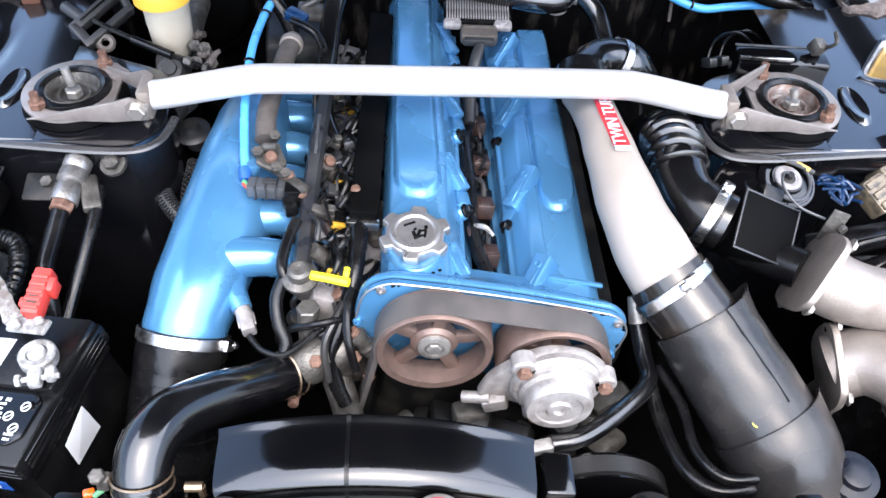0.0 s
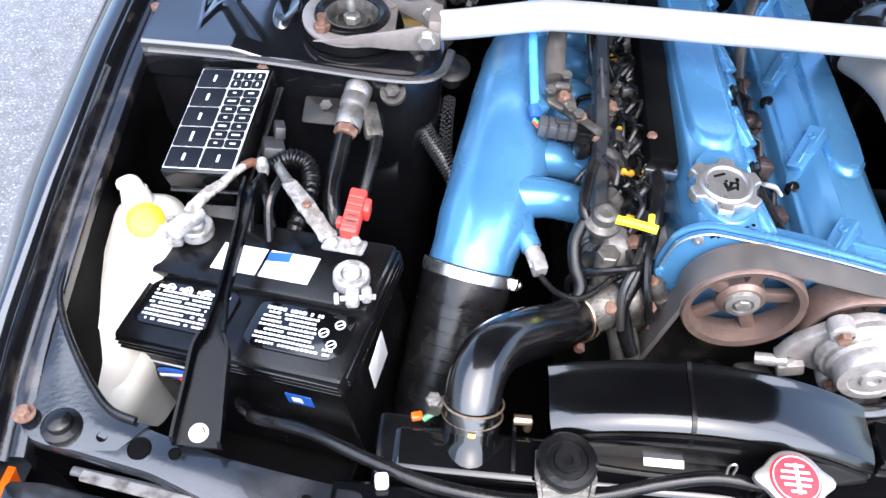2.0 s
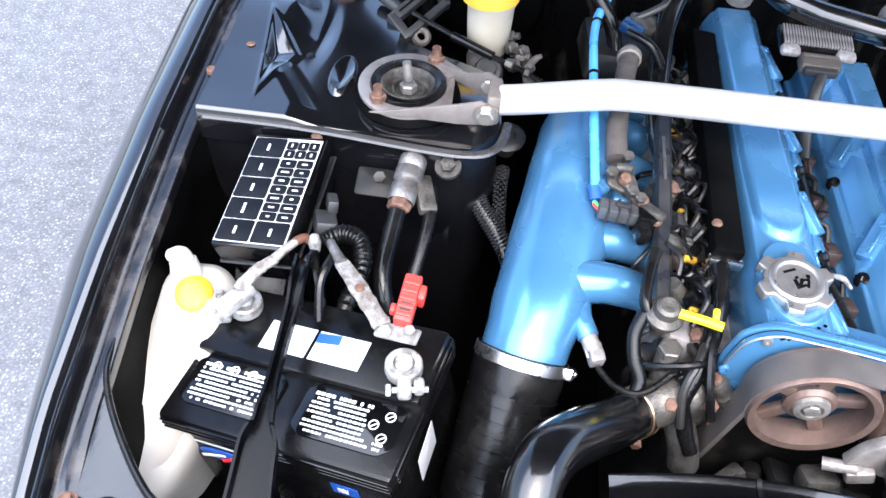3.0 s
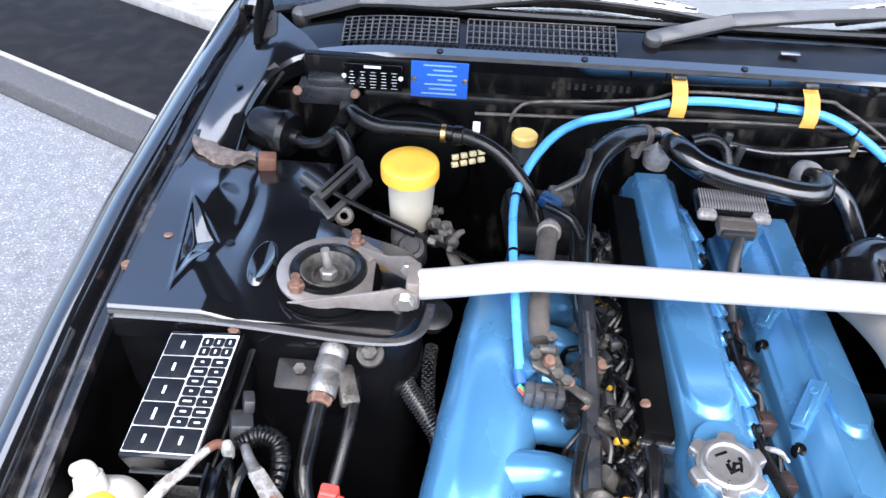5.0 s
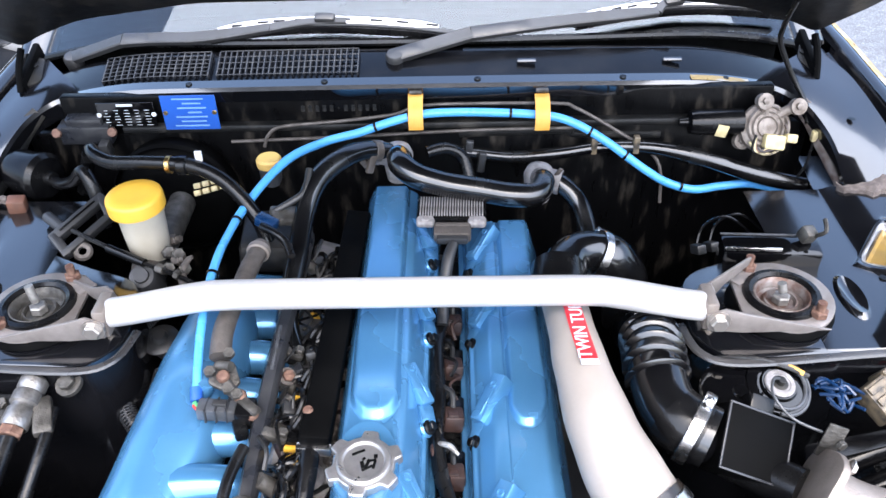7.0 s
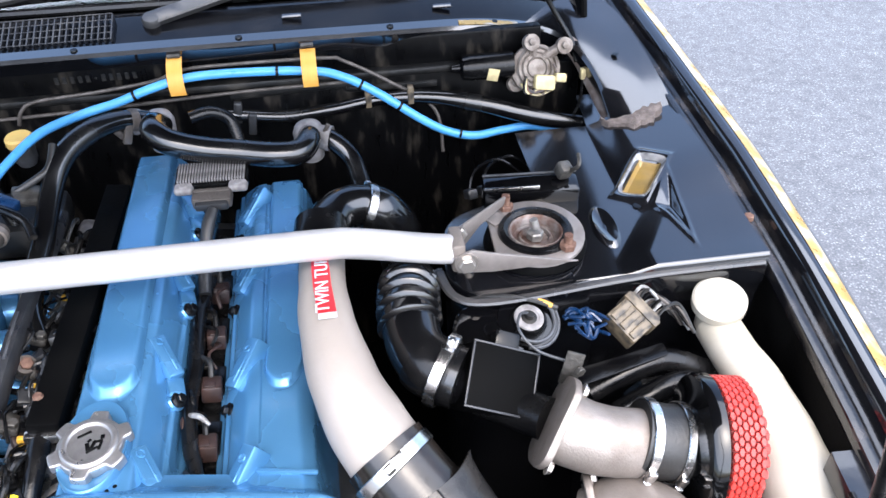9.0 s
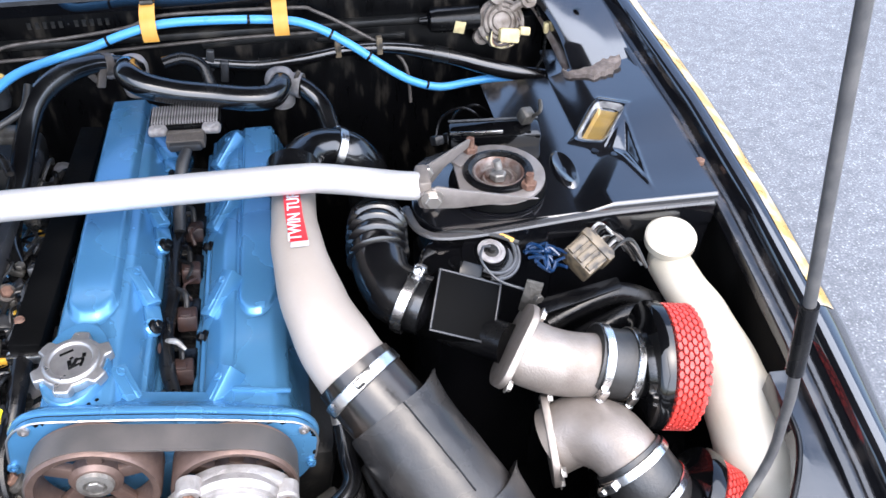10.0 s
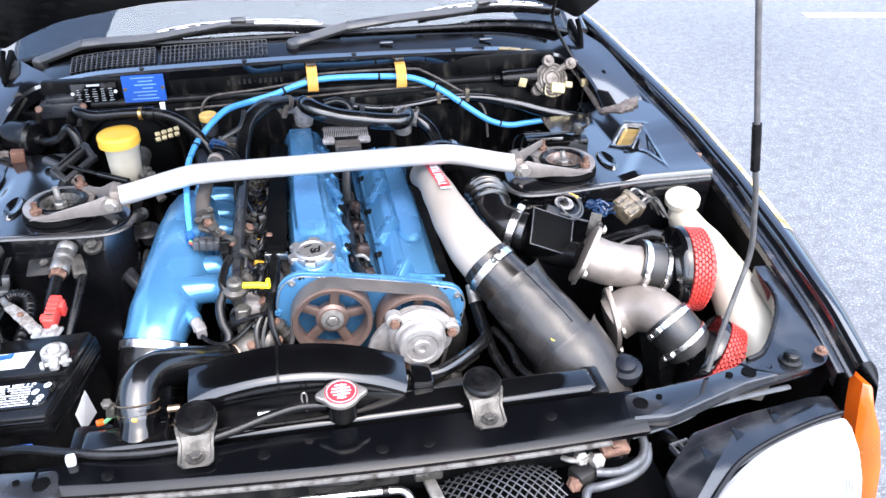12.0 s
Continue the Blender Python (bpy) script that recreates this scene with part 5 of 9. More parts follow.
# ---- battery corner ----
bx = Vector((0.955, -0.240, 0.175)).normalized()
by = Vector((0.235, 0.965, 0.06)).normalized()
bn = bx.cross(by).normalized()
bc = Vector((-0.409, 0.503, 0.757)) - bx * 0.131 + by * 0.080
bm_ = at(bc, bn, bx)
battery = thing("battery", bc - bn * 0.2, "black plastic car battery with white printed labels", "battery")
part("case", B().box((0.244, 0.160, 0.155), bm_ @ Matrix.Translation((0, 0, -0.115)), bev=0.006), PLASTIC, battery)
part("lid", B().box((0.262, 0.172, 0.030), bm_ @ Matrix.Translation((0, 0, -0.022)), bev=0.006), PLASTIC, battery)
part("lid_step", B().box((0.256, 0.088, 0.014), bm_ @ Matrix.Translation((0, 0.038, -0.004)), bev=0.004), PLASTIC, battery)
part("lid_skirt", B().box((0.252, 0.160, 0.010), bm_ @ Matrix.Translation((0, 0, -0.044)), bev=0.003), PLASTIC, battery)
for k in range(3):
    part("lid_ridge", B().box((0.256, 0.003, 0.0022), bm_ @ Matrix.Translation((0, -0.0865, -0.0135 - 0.0065 * k)), bev=0.0008), GLOSS_PLASTIC, battery)
    part("lid_ridge", B().box((0.003, 0.150, 0.0022), bm_ @ Matrix.Translation((0.1315, 0, -0.0135 - 0.0065 * k)), bev=0.0008), GLOSS_PLASTIC, battery)
for x, w in ((-0.066, 0.108), (0.066, 0.108)):
    panel = part("label_panel", B().prism(rpoly([(-w / 2, -0.022), (-w / 2 + 0.012, -0.030), (w / 2 - 0.012, -0.030), (w / 2, -0.020), (w / 2, 0.020), (w / 2 - 0.012, 0.030), (-w / 2 + 0.012, 0.030), (-w / 2, 0.020)], 0.004), 0.004, bm_ @ Matrix.Translation((x, -0.036, -0.008)), bev=0.001), GLOSS_PLASTIC, battery)
    b = B()
    rng = random.Random(int(x * 1000) + 7)
    for r in range(9):
        u = -w / 2 + 0.010 + (0.006 if r == 0 else 0)
        while u < w / 2 - (0.012 if x < 0 or r < 2 else 0.036):
            k = rng.uniform(0.0014, 0.0052)
            if rng.random() < 0.12:
                u += 0.004
                continue
            b.box((k, 0.0038 if r == 8 else 0.0026, 0.0007), bm_ @ Matrix.Translation((x + u + k / 2, -0.060 + r * 0.0052, -0.0038)), bev=0.0002, seg=1)
            u += k + 0.0012
    for k in range(3):
        b.lathe([(0.0055, 0), (0.0055, 0.0006), (0.0043, 0.0006), (0.0043, 0)], bm_ @ Matrix.Translation((x + (w / 2 - 0.014 - (k % 2) * 0.013 if x > 0 else -0.03 + k * 0.022), -0.024 - 0.012 * k if x > 0 else -0.019, -0.0041)), 14)
        b.box((0.009, 0.0014, 0.0006), bm_ @ pose(x + (w / 2 - 0.014 - (k % 2) * 0.013 if x > 0 else -0.03 + k * 0.022), -0.024 - 0.012 * k if x > 0 else -0.019, -0.0040, 0, 0, 40), bev=0.0001, seg=1)
    part("print", b, LABEL_WHITE, panel, "white printed bars and symbols")
for x, w in ((-0.034, 0.054), (0.026, 0.058)):
    part("top_label", B().box((w, 0.036, 0.001), bm_ @ Matrix.Translation((x, 0.029, 0.0036)), bev=0.0003, seg=1), LABEL_WHITE, battery, "blank white paper label")
part("label_strip", B().box((0.026, 0.012, 0.0012), bm_ @ pose(0.010, 0.039, 0.0042, 0, 0, 6), bev=0.0003, seg=1), LABEL_BLUE, battery)
badge = part("badge", B().prism([(0.030 * math.cos(a / 24 * 2 * math.pi), 0.011 * math.sin(a / 24 * 2 * math.pi)) for a in range(24)], 0.0014, bm_ @ pose(-0.078, -0.0805, -0.074, 90, 0, 0), bev=0.0004), LABEL_BLUE, battery, "oval blue red and white badge")
part("badge_band", B().box((0.046, 0.005, 0.0008), bm_ @ pose(-0.078, -0.0822, -0.073, 90, 0, 10), bev=0.0002, seg=1), LABEL_WHITE, badge)
part("badge_mark", B().box((0.016, 0.006, 0.0008), bm_ @ pose(-0.070, -0.0826, -0.077, 90, 0, 20), bev=0.0002, seg=1), LABEL_RED, badge)
bl = part("side_label", B().box((0.030, 0.018, 0.0012), bm_ @ pose(0.068, -0.0808, -0.068, 90, 0, 0), bev=0.0003, seg=1), LABEL_BLUE, battery)
part("print", B().box((0.012, 0.008, 0.0006), bm_ @ pose(0.066, -0.0818, -0.068, 90, 0, 0), bev=0.0002, seg=1), LABEL_WHITE, bl)
part("print", B().box((0.09, 0.004, 0.0006), bm_ @ pose(-0.07, -0.0806, -0.056, 90, 0, 0), bev=0.0002, seg=1), PRINT_GREY, battery)


def terminal(name, p, turn, label):
    t = thing(name, p, label, "battery terminal", "battery terminals")
    m = Matrix.Translation(p) @ Matrix.Rotation(radians(turn), 4, "Z")
    part("post", B().lathe([(0.010, -0.02), (0.0092, 0.012), (0.008, 0.014), (0, 0.014)], m, 20), LEAD, t)
    part("collar", B().lathe([(0.0105, -0.004), (0.018, -0.004), (0.019, 0.0), (0.0185, 0.009), (0.0165, 0.011), (0.0105, 0.010)], m, 24), LEAD, t)
    part("jaw", B().box((0.014, 0.022, 0.015), m @ Matrix.Translation((0.0, -0.024, 0.003)), bev=0.004).box((0.011, 0.016, 0.014), m @ Matrix.Translation((0.014, -0.022, 0.002)), bev=0.004), LEAD, t)
    part("bolt", B().tube([m @ V(-0.012, -0.027, 0.004), m @ V(0.023, -0.027, 0.004)], 0.003, seg=8).hexa(m @ V(-0.013, -0.027, 0.004), m.to_3x3() @ V(-1, 0, 0), 0.0065, 0.005), LEAD, t)
    return m


terminal("battery_terminal", bc - bx * 0.098 + by * 0.052 + bn * 0.010, -75, "corroded lead battery terminal with braided strap")
terminal("battery_terminal", bc + bx * 0.103 + by * 0.022 + bn * 0.012, 10, "corroded lead battery terminal with fuse link")
def flat_bar(pts, widths, thick):
    """A flat crusty bar along a curve, its edges a little uneven."""
    Q, R = spline(pts, widths, 6)
    rows, rng = [], random.Random(len(pts) * 7)
    for i, (q, w) in enumerate(zip(Q, R)):
        d = (Q[min(i + 1, len(Q) - 1)] - Q[max(i - 1, 0)]).normalized()
        x = d.cross(V(0, 0, 1)).normalized()
        w *= rng.uniform(0.9, 1.1)
        rows.append([q + x * a * w + V(0, 0, h * thick * rng.uniform(0.8, 1.2)) for a, h in ((-1, -0.5), (-1, 0.5), (-0.6, 0.75), (0, 0.6), (0.6, 0.75), (1, 0.5), (1, -0.5), (0, -0.6))])
    return B().loft(rows, cap=True, loop=True)


strap_a = thing("earth_strap", (-0.59, 0.70, 0.76), "crusty braided earth strap", "cable")
part("lug", B().box((0.022, 0.045, 0.012), at((-0.603, 0.672, 0.762), bn, (0.8, -0.5, 0)), bev=0.004), LEAD, strap_a)
part("bar", flat_bar([(-0.600, 0.680, 0.769), (-0.586, 0.706, 0.774), (-0.570, 0.722, 0.777)], [0.0075, 0.0070, 0.0055], 0.0028), CRUST, strap_a)
part("cable_end", B().tube([(-0.572, 0.720, 0.778), (-0.562, 0.733, 0.782), (-0.552, 0.745, 0.784)], [0.0052, 0.0048, 0.0045], seg=12), CRUST, strap_a)
part("sheath", B().tube([(-0.554, 0.743, 0.784), (-0.546, 0.752, 0.782), (-0.538, 0.752, 0.776)], 0.0050, seg=12), CLAY, strap_a)
link = thing("fuse_link", (-0.42, 0.64, 0.78), "lead fuse link bar on the terminal", "fuse link")
part("bar", B().box((0.046, 0.018, 0.006), at((-0.424, 0.632, 0.794), bn, bx), bev=0.003).hexa((-0.436, 0.629, 0.796), bn, 0.007, 0.006).hexa((-0.412, 0.632, 0.798), bn, 0.006, 0.006), LEAD, link)
part("strip", flat_bar([(-0.440, 0.638, 0.795), (-0.463, 0.668, 0.797), (-0.484, 0.697, 0.795), (-0.498, 0.716, 0.792)], [0.0095, 0.0090, 0.0085, 0.0075], 0.0030), CRUST, link)
part("bolt", B().hexa((-0.470, 0.677, 0.799), (0, 0, 1), 0.0052, 0.004), RUST, link)
part("cable_end", B().tube([(-0.496, 0.713, 0.793), (-0.508, 0.732, 0.790), (-0.516, 0.748, 0.784)], [0.0065, 0.0055, 0.0050], seg=12), UNION_ALU, link)
rc = thing("terminal_cover", (-0.417, 0.666, 0.80), "bright red plastic fuse holder cover", "cover")
rm = at((-0.4185, 0.662, 0.808), (0.05, -0.25, 0.95), (0.97, -0.1, 0))
part("shell", B().box((0.0180, 0.052, 0.022), rm, bev=0.003), RED, rc)
for k in range(5):
    part("rib", B().box((0.0160, 0.0045, 0.003), rm @ Matrix.Translation((0, -0.019 + 0.0085 * k, 0.0115)), bev=0.001), RED, rc)
part("latch", B().box((0.007, 0.016, 0.022), rm @ Matrix.Translation((0.012, 0.008, 0.001)), bev=0.002).box((0.006, 0.010, 0.012), rm @ Matrix.Translation((-0.012, -0.012, 0.0)), bev=0.002), RED, rc)
part("window", B().box((0.010, 0.009, 0.001), rm @ Matrix.Translation((0, -0.0105, 0.0115)), bev=0.0003, seg=1), BROWN, rc)

# hold-down strap
strap = thing("battery_strap", (-0.525, 0.43, 0.735), "black pressed steel battery hold-down strap", "strap")
pts = [Vector(p) for p in ((-0.541, 0.725, 0.778), (-0.537, 0.69, 0.789), (-0.536, 0.655, 0.779), (-0.536, 0.61, 0.772), (-0.535, 0.575, 0.770), (-0.533, 0.535, 0.768), (-0.530, 0.50, 0.762), (-0.525, 0.425, 0.743))]
wid = [0.008, 0.008, 0.0065, 0.0058, 0.0058, 0.0095, 0.0185, 0.0225]
Q, R = spline(pts, wid, 5)
sec = []
for q, w in zip(Q, R):
    h = 0.014 if w > 0.012 else 0.008
    sec.append([q + V(x * 1.0, 0, z) for x, z in ((-w, h), (-w + 0.003, h), (-w + 0.004, 0.001), (0, 0), (w - 0.004, 0.001), (w - 0.003, h), (w, h), (w + 0.0005, -0.002), (0, -0.003), (-w - 0.0005, -0.002))])
part("band", B().loft(sec, cap=True, loop=True), STRAP_BLACK, strap)
part("bolt", B().hexa((-0.526, 0.437, 0.745), (0, -0.2, 1), 0.0065, 0.006).lathe([(0.009, 0), (0.009, 0.002), (0, 0.002)], at((-0.526, 0.437, 0.745), (0, -0.2, 1)), 16), STEEL, strap)

# relay and fuse box
fx = Vector((0.085, -0.009, 0.013)).normalized()
fy = Vector((0.006, 0.156, 0.028)).normalized()
fn = fx.cross(fy).normalized()
fm = at((-0.599, 0.812, 0.791), fn, fx)
fb = thing("fuse_box", (-0.60, 0.81, 0.72), "black fuse box with white printed lid diagram", "fuse box")
part("base", B().box((0.080, 0.146, 0.045), fm @ Matrix.Translation((0, 0, -0.052)), bev=0.004), PLASTIC, fb)
lid = part("lid", B().box((0.091, 0.160, 0.036), fm @ Matrix.Translation((0, 0, -0.0185)), bev=0.003), GLOSS_PLASTIC, fb)
part("lid_rim", B().box((0.094, 0.163, 0.003), fm @ Matrix.Translation((0, 0, -0.036)), bev=0.001), SLATE, fb)
diagram = part("diagram", B().box((0.0850, 0.1500, 0.0012), fm @ Matrix.Translation((-0.001, 0, -0.0006)), bev=0.0003, seg=1), LABEL_WHITE, lid, "white printed diagram")


def cell(x, y, w, h, mw, mh):
    part("cell", B().prism(rpoly([(-w / 2, -h / 2), (w / 2, -h / 2), (w / 2, h / 2), (-w / 2, h / 2)], 0.0022, 2), 0.0008, fm @ Matrix.Translation((x, y, 0.0004))), PLASTIC, lid)
    part("mark", B().box((mw, mh, 0.0006), fm @ Matrix.Translation((x, y, 0.0014)), bev=0.0002, seg=1), LABEL_WHITE, lid)


for k in range(5):
    cell(-0.0220, -0.0600 + 0.0298 * k, 0.0400, 0.0284, 0.0030, 0.010 if k != 1 else 0.014)
cell(0.0200, -0.0600, 0.0402, 0.0284, 0.0030, 0.010)
for r in range(7):
    for c in range(2):
        cell(0.0098 + 0.0206 * c, -0.0385 + 0.0126 * r, 0.0194, 0.0115, 0.004 + 0.003 * ((r + c) % 3), 0.0022)
for c in range(3):
    for r in range(2):
        cell(0.0064 + 0.0137 * c, 0.0512 + 0.0130 * r, 0.0128, 0.0120, 0.0022, 0.005)
part("mount_bolt", B().hexa((-0.565, 0.900, 0.797), (0, -0.4, 0.9), 0.007, 0.008), RUST, fb)
part("tab", B().box((0.05, 0.004, 0.03), fm @ Matrix.Translation((0, -0.076, -0.052)), bev=0.001), PLASTIC, fb)

# washer bottle
wash = thing("washer_bottle", (-0.66, 0.61, 0.52), "yellowed white washer bottle with a yellow cap", "washer bottle")
sec = []
for z, k in ((0.50, 0.40), (0.56, 0.52), (0.61, 0.72), (0.645, 0.90), (0.672, 1.0), (0.690, 0.95), (0.704, 0.82), (0.709, 0.55)):
    sec.append([(-0.656 + x * k, 0.620 + y * k, z + 0.030 * y / 0.12 - (0.03 * (y / 0.12) ** 2 if y < 0 else 0)) for x, y in rpoly([(-0.058, -0.115), (0.010, -0.115), (0.046, -0.02), (0.046, 0.10), (0.015, 0.135), (-0.050, 0.130)], 0.035, 5)])
part("body", B().loft(sec, cap=True, loop=True), BRIGHT_WHITE, wash)
part("neck", B().tube([(-0.668, 0.705, 0.690), (-0.672, 0.714, 0.728), (-0.678, 0.724, 0.752)], [0.026, 0.019, 0.015], seg=18), BRIGHT_WHITE, wash)
part("nub", B().tube([(-0.694, 0.730, 0.750), (-0.680, 0.727, 0.757), (-0.670, 0.721, 0.752)], [0.008, 0.010, 0.008], seg=14), BRIGHT_WHITE, wash)
part("cap", B().lathe([(0.020, 0.0), (0.021, 0.004), (0.021, 0.018), (0.018, 0.021), (0.010, 0.0225), (0, 0.022)], at((-0.659, 0.696, 0.724), (0.16, -0.36, 0.92)) @ Matrix.Scale(0.98, 4), 28), PALE_AMBER, wash)

# wiring near the battery
grey = thing("wiring_connector", (-0.531, 0.789, 0.76), "grey plug connector on a corrugated loom", "connector")
part("plug", B().box((0.024, 0.034, 0.022), at((-0.531, 0.785, 0.772), (0.1, 0.3, 0.9), (0.9, 0.3, 0)), bev=0.003).box((0.012, 0.024, 0.016), at((-0.528, 0.81, 0.782), (0.1, 0.3, 0.9), (0.9, 0.3, 0)), bev=0.002), GREY_PLASTIC, grey)
part("loom", B().tube([(-0.528, 0.762, 0.768), (-0.508, 0.772, 0.775), (-0.487, 0.765, 0.772), (-0.481, 0.738, 0.758), (-0.492, 0.70, 0.735), (-0.50, 0.66, 0.70)], 0.010, seg=12, ribs=(0, 1, 26, 0.0012)), PLASTIC, grey)
for k, pts in enumerate((((-0.53, 0.76, 0.775), (-0.532, 0.735, 0.77), (-0.520, 0.705, 0.75), (-0.505, 0.66, 0.70)), ((-0.538, 0.757, 0.775), (-0.532, 0.735, 0.779), (-0.541, 0.712, 0.765), (-0.54, 0.66, 0.69)), ((-0.522, 0.757, 0.775), (-0.510, 0.735, 0.782), (-0.518, 0.70, 0.77), (-0.512, 0.66, 0.72)))):
    part("wire", B().tube(pts, 0.005, seg=8), RUBBER, grey)
part("wire_nub", B().lathe([(0.006, 0), (0.007, 0.01), (0.005, 0.02), (0, 0.022)], at((-0.532, 0.742, 0.777)), 12), LEAD, grey)

# refrigerant pipe fitting
ac = thing("pipe_fitting", (-0.45, 0.86, 0.74), "aluminium pipe union with black hoses", "pipe fitting")
part("union", B().lathe([(0.016, 0), (0.0175, 0.003), (0.0175, 0.022), (0.015, 0.025), (0.015, 0.029), (0.0185, 0.031), (0.0185, 0.044), (0.016, 0.047), (0.018, 0.05), (0.018, 0.062), (0.014, 0.066), (0, 0.066)], at((-0.453, 0.832, 0.774), (0.10, 0.92, 0.24)) @ Matrix.Diagonal((0.92, 0.92, 1, 1)), 26), UNION_ALU, ac)
part("nut", B().hexa((-0.4545, 0.822, 0.772), (0.1, 0.92, 0.24), 0.014, 0.012), RUST, ac)
part("hose", B().tube([(-0.455, 0.822, 0.770), (-0.458, 0.79, 0.757), (-0.460, 0.75, 0.742), (-0.452, 0.72, 0.715), (-0.445, 0.68, 0.64)], 0.0105, seg=14), RUBBER, ac)
part("hose", B().tube([(-0.42, 0.865, 0.77), (-0.418, 0.82, 0.76), (-0.425, 0.77, 0.735), (-0.44, 0.70, 0.69)], 0.0075, seg=14), RUBBER, ac)
part("bracket", B().prism(rpoly([(-0.03, -0.018), (0.03, -0.022), (0.03, 0.016), (-0.03, 0.020)], 0.004), 0.003, at((-0.482, 0.868, 0.768), (-0.1, -0.3, 0.95)), bev=0.0008), DUSTY_BLACK, ac)
part("bolt", B().hexa((-0.484, 0.872, 0.771), (-0.1, -0.3, 0.95), 0.008, 0.006), OLD_ALU, ac)
part("clamp", B().box((0.022, 0.05, 0.014), at((-0.427, 0.852, 0.772), (0.2, -0.2, 0.95), (0.9, 0.3, 0)), bev=0.004), OLD_ALU, ac)
part("bolt", B().hexa((-0.405, 0.888, 0.790), (-0.1, -0.4, 0.9), 0.010, 0.008).lathe([(0.016, -0.006), (0.016, 0), (0, 0)], at((-0.405, 0.888, 0.790), (-0.1, -0.4, 0.9)), 16), OLD_ALU, ac)

# braided hoses beside the plenum
def braid_over(pts, r, turns):
    """Fine strands wound both ways round a hose."""
    Q, _ = spline(pts, [r] * len(pts), 60)
    b = B()
    for way in (-1, 1):
        for start in (0.0, 0.5):
            run, u = [], V(0, 0, 1)
            for i, q in enumerate(Q):
                d = (Q[min(i + 1, len(Q) - 1)] - Q[max(i - 1, 0)]).normalized()
                u = (u - d * u.dot(d)).normalized()
                a = way * 2 * math.pi * (turns * i / (len(Q) - 1) + start)
                run.append(q + (u * math.cos(a) + d.cross(u) * math.sin(a)) * (r + 0.0003))
            b.tube(run, 0.0006, seg=4, sub=1)
    return b


for pts, r in ((((-0.352, 1.075, 0.748), (-0.367, 1.034, 0.752), (-0.376, 0.994, 0.742), (-0.377, 0.953, 0.728), (-0.365, 0.919, 0.708), (-0.337, 0.889, 0.685), (-0.310, 0.868, 0.655)), 0.0120), (((-0.338, 0.985, 0.71), (-0.338, 0.93, 0.70), (-0.332, 0.885, 0.68), (-0.31, 0.85, 0.65)), 0.0085)):
    hose = thing("braided_hose", pts[0], "black rubber hose in a grey braid", "hose", "braided hoses")
    part("core", B().tube(pts, r, seg=14), RUBBER, hose)
    part("braid", braid_over(pts, r, 34), GREY_PIPE, hose)
bv = thing("vacuum_canister", (-0.335, 1.0, 0.72), "small grey round vacuum valve", "valve")
part("body", B().lathe([(0.012, -0.03), (0.014, -0.008), (0.024, -0.004), (0.025, 0.0), (0.022, 0.003), (0.012, 0.005), (0.009, 0.012), (0, 0.013)], at((-0.338, 1.01, 0.745), (0, -0.2, 1)), 26), GREY_PLASTIC, bv)
# loose paper tag and cables low beside the radiator
tn = Vector((0.9, -0.15, 0.25)).normalized()
ta, tb, tc_, td = V(-0.382, 0.588, 0.715), V(-0.389, 0.546, 0.707), V(-0.383, 0.542, 0.676), V(-0.376, 0.592, 0.668)
tag = solo("paper_tag", B().loft([[ta, tb, tc_, td], [p + tn * 0.0008 for p in (ta, tb, tc_, td)]], cap=True, loop=True), LABEL_WHITE, "pale blue-white paper tag tucked beside the battery", "tag")
tray = thing("battery_tray", (-0.53, 0.585, 0.50), "black steel battery tray", "tray")
tm_ = pose(-0.53, 0.585, 0.515, 0, -8, -13)
part("base", B().box((0.30, 0.24, 0.012), tm_, bev=0.004), BAY_BLACK, tray)
for x, y, w, h in ((0, 0.117, 0.30, 0.006), (0, -0.117, 0.30, 0.006), (0.147, 0, 0.006, 0.226), (-0.147, 0, 0.006, 0.226)):
    part("rim", B().box((w, h, 0.022), tm_ @ Matrix.Translation((x, y, 0.016)), bev=0.002), BAY_BLACK, tray)

# ---- air intakes ----
axis = Vector((0.93, -0.12, -0.34)).normalized()
# hose from the turbo inlet, ribbed
h1 = thing("intake_hose", (0.30, 0.88, 0.72), "glossy black ribbed intake hose", "hose")
part("tube", B().tube([(0.305, 1.02, 0.74), (0.303, 0.965, 0.785), (0.298, 0.92, 0.803), (0.294, 0.878, 0.805), (0.297, 0.842, 0.797), (0.312, 0.815, 0.790), (0.340, 0.798, 0.785)], [0.034, 0.034, 0.0335, 0.0335, 0.0335, 0.035, 0.036], seg=30, sub=8), GLOSS_RUBBER, h1)
HOSE, _ = spline([(0.303, 0.965, 0.785), (0.298, 0.92, 0.803), (0.294, 0.878, 0.805), (0.297, 0.842, 0.797)], [0] * 4, 12)
for k in (6, 11, 16, 21, 26):
    part("ridge", B().lathe([(0.0325, -0.0046), (0.0372, -0.0026), (0.0390, -0.0008), (0.0390, 0.0008), (0.0372, 0.0026), (0.0325, 0.0046)], at(HOSE[k], HOSE[k + 1] - HOSE[k - 1]), 36), GLOSS_RUBBER, h1)
part("cuff", B().tube([(0.303, 0.826, 0.7925), (0.312, 0.815, 0.790), (0.332, 0.802, 0.786)], [0.0365, 0.0372, 0.0365], seg=30), RUBBER, h1)
clamp("hose_clamp", (0.322, 0.807, 0.788), (0.8, -0.5, -0.18), 0.038, 0.014, (0.33, 0.83, 0.84))
maf = thing("airflow_meter", (0.375, 0.782, 0.75), "black airflow meter with a square cap", "airflow meter")
mn = Vector((0.256, -0.60, 0.755)).normalized()
mm = at((0.386, 0.785, 0.789), mn, axis)
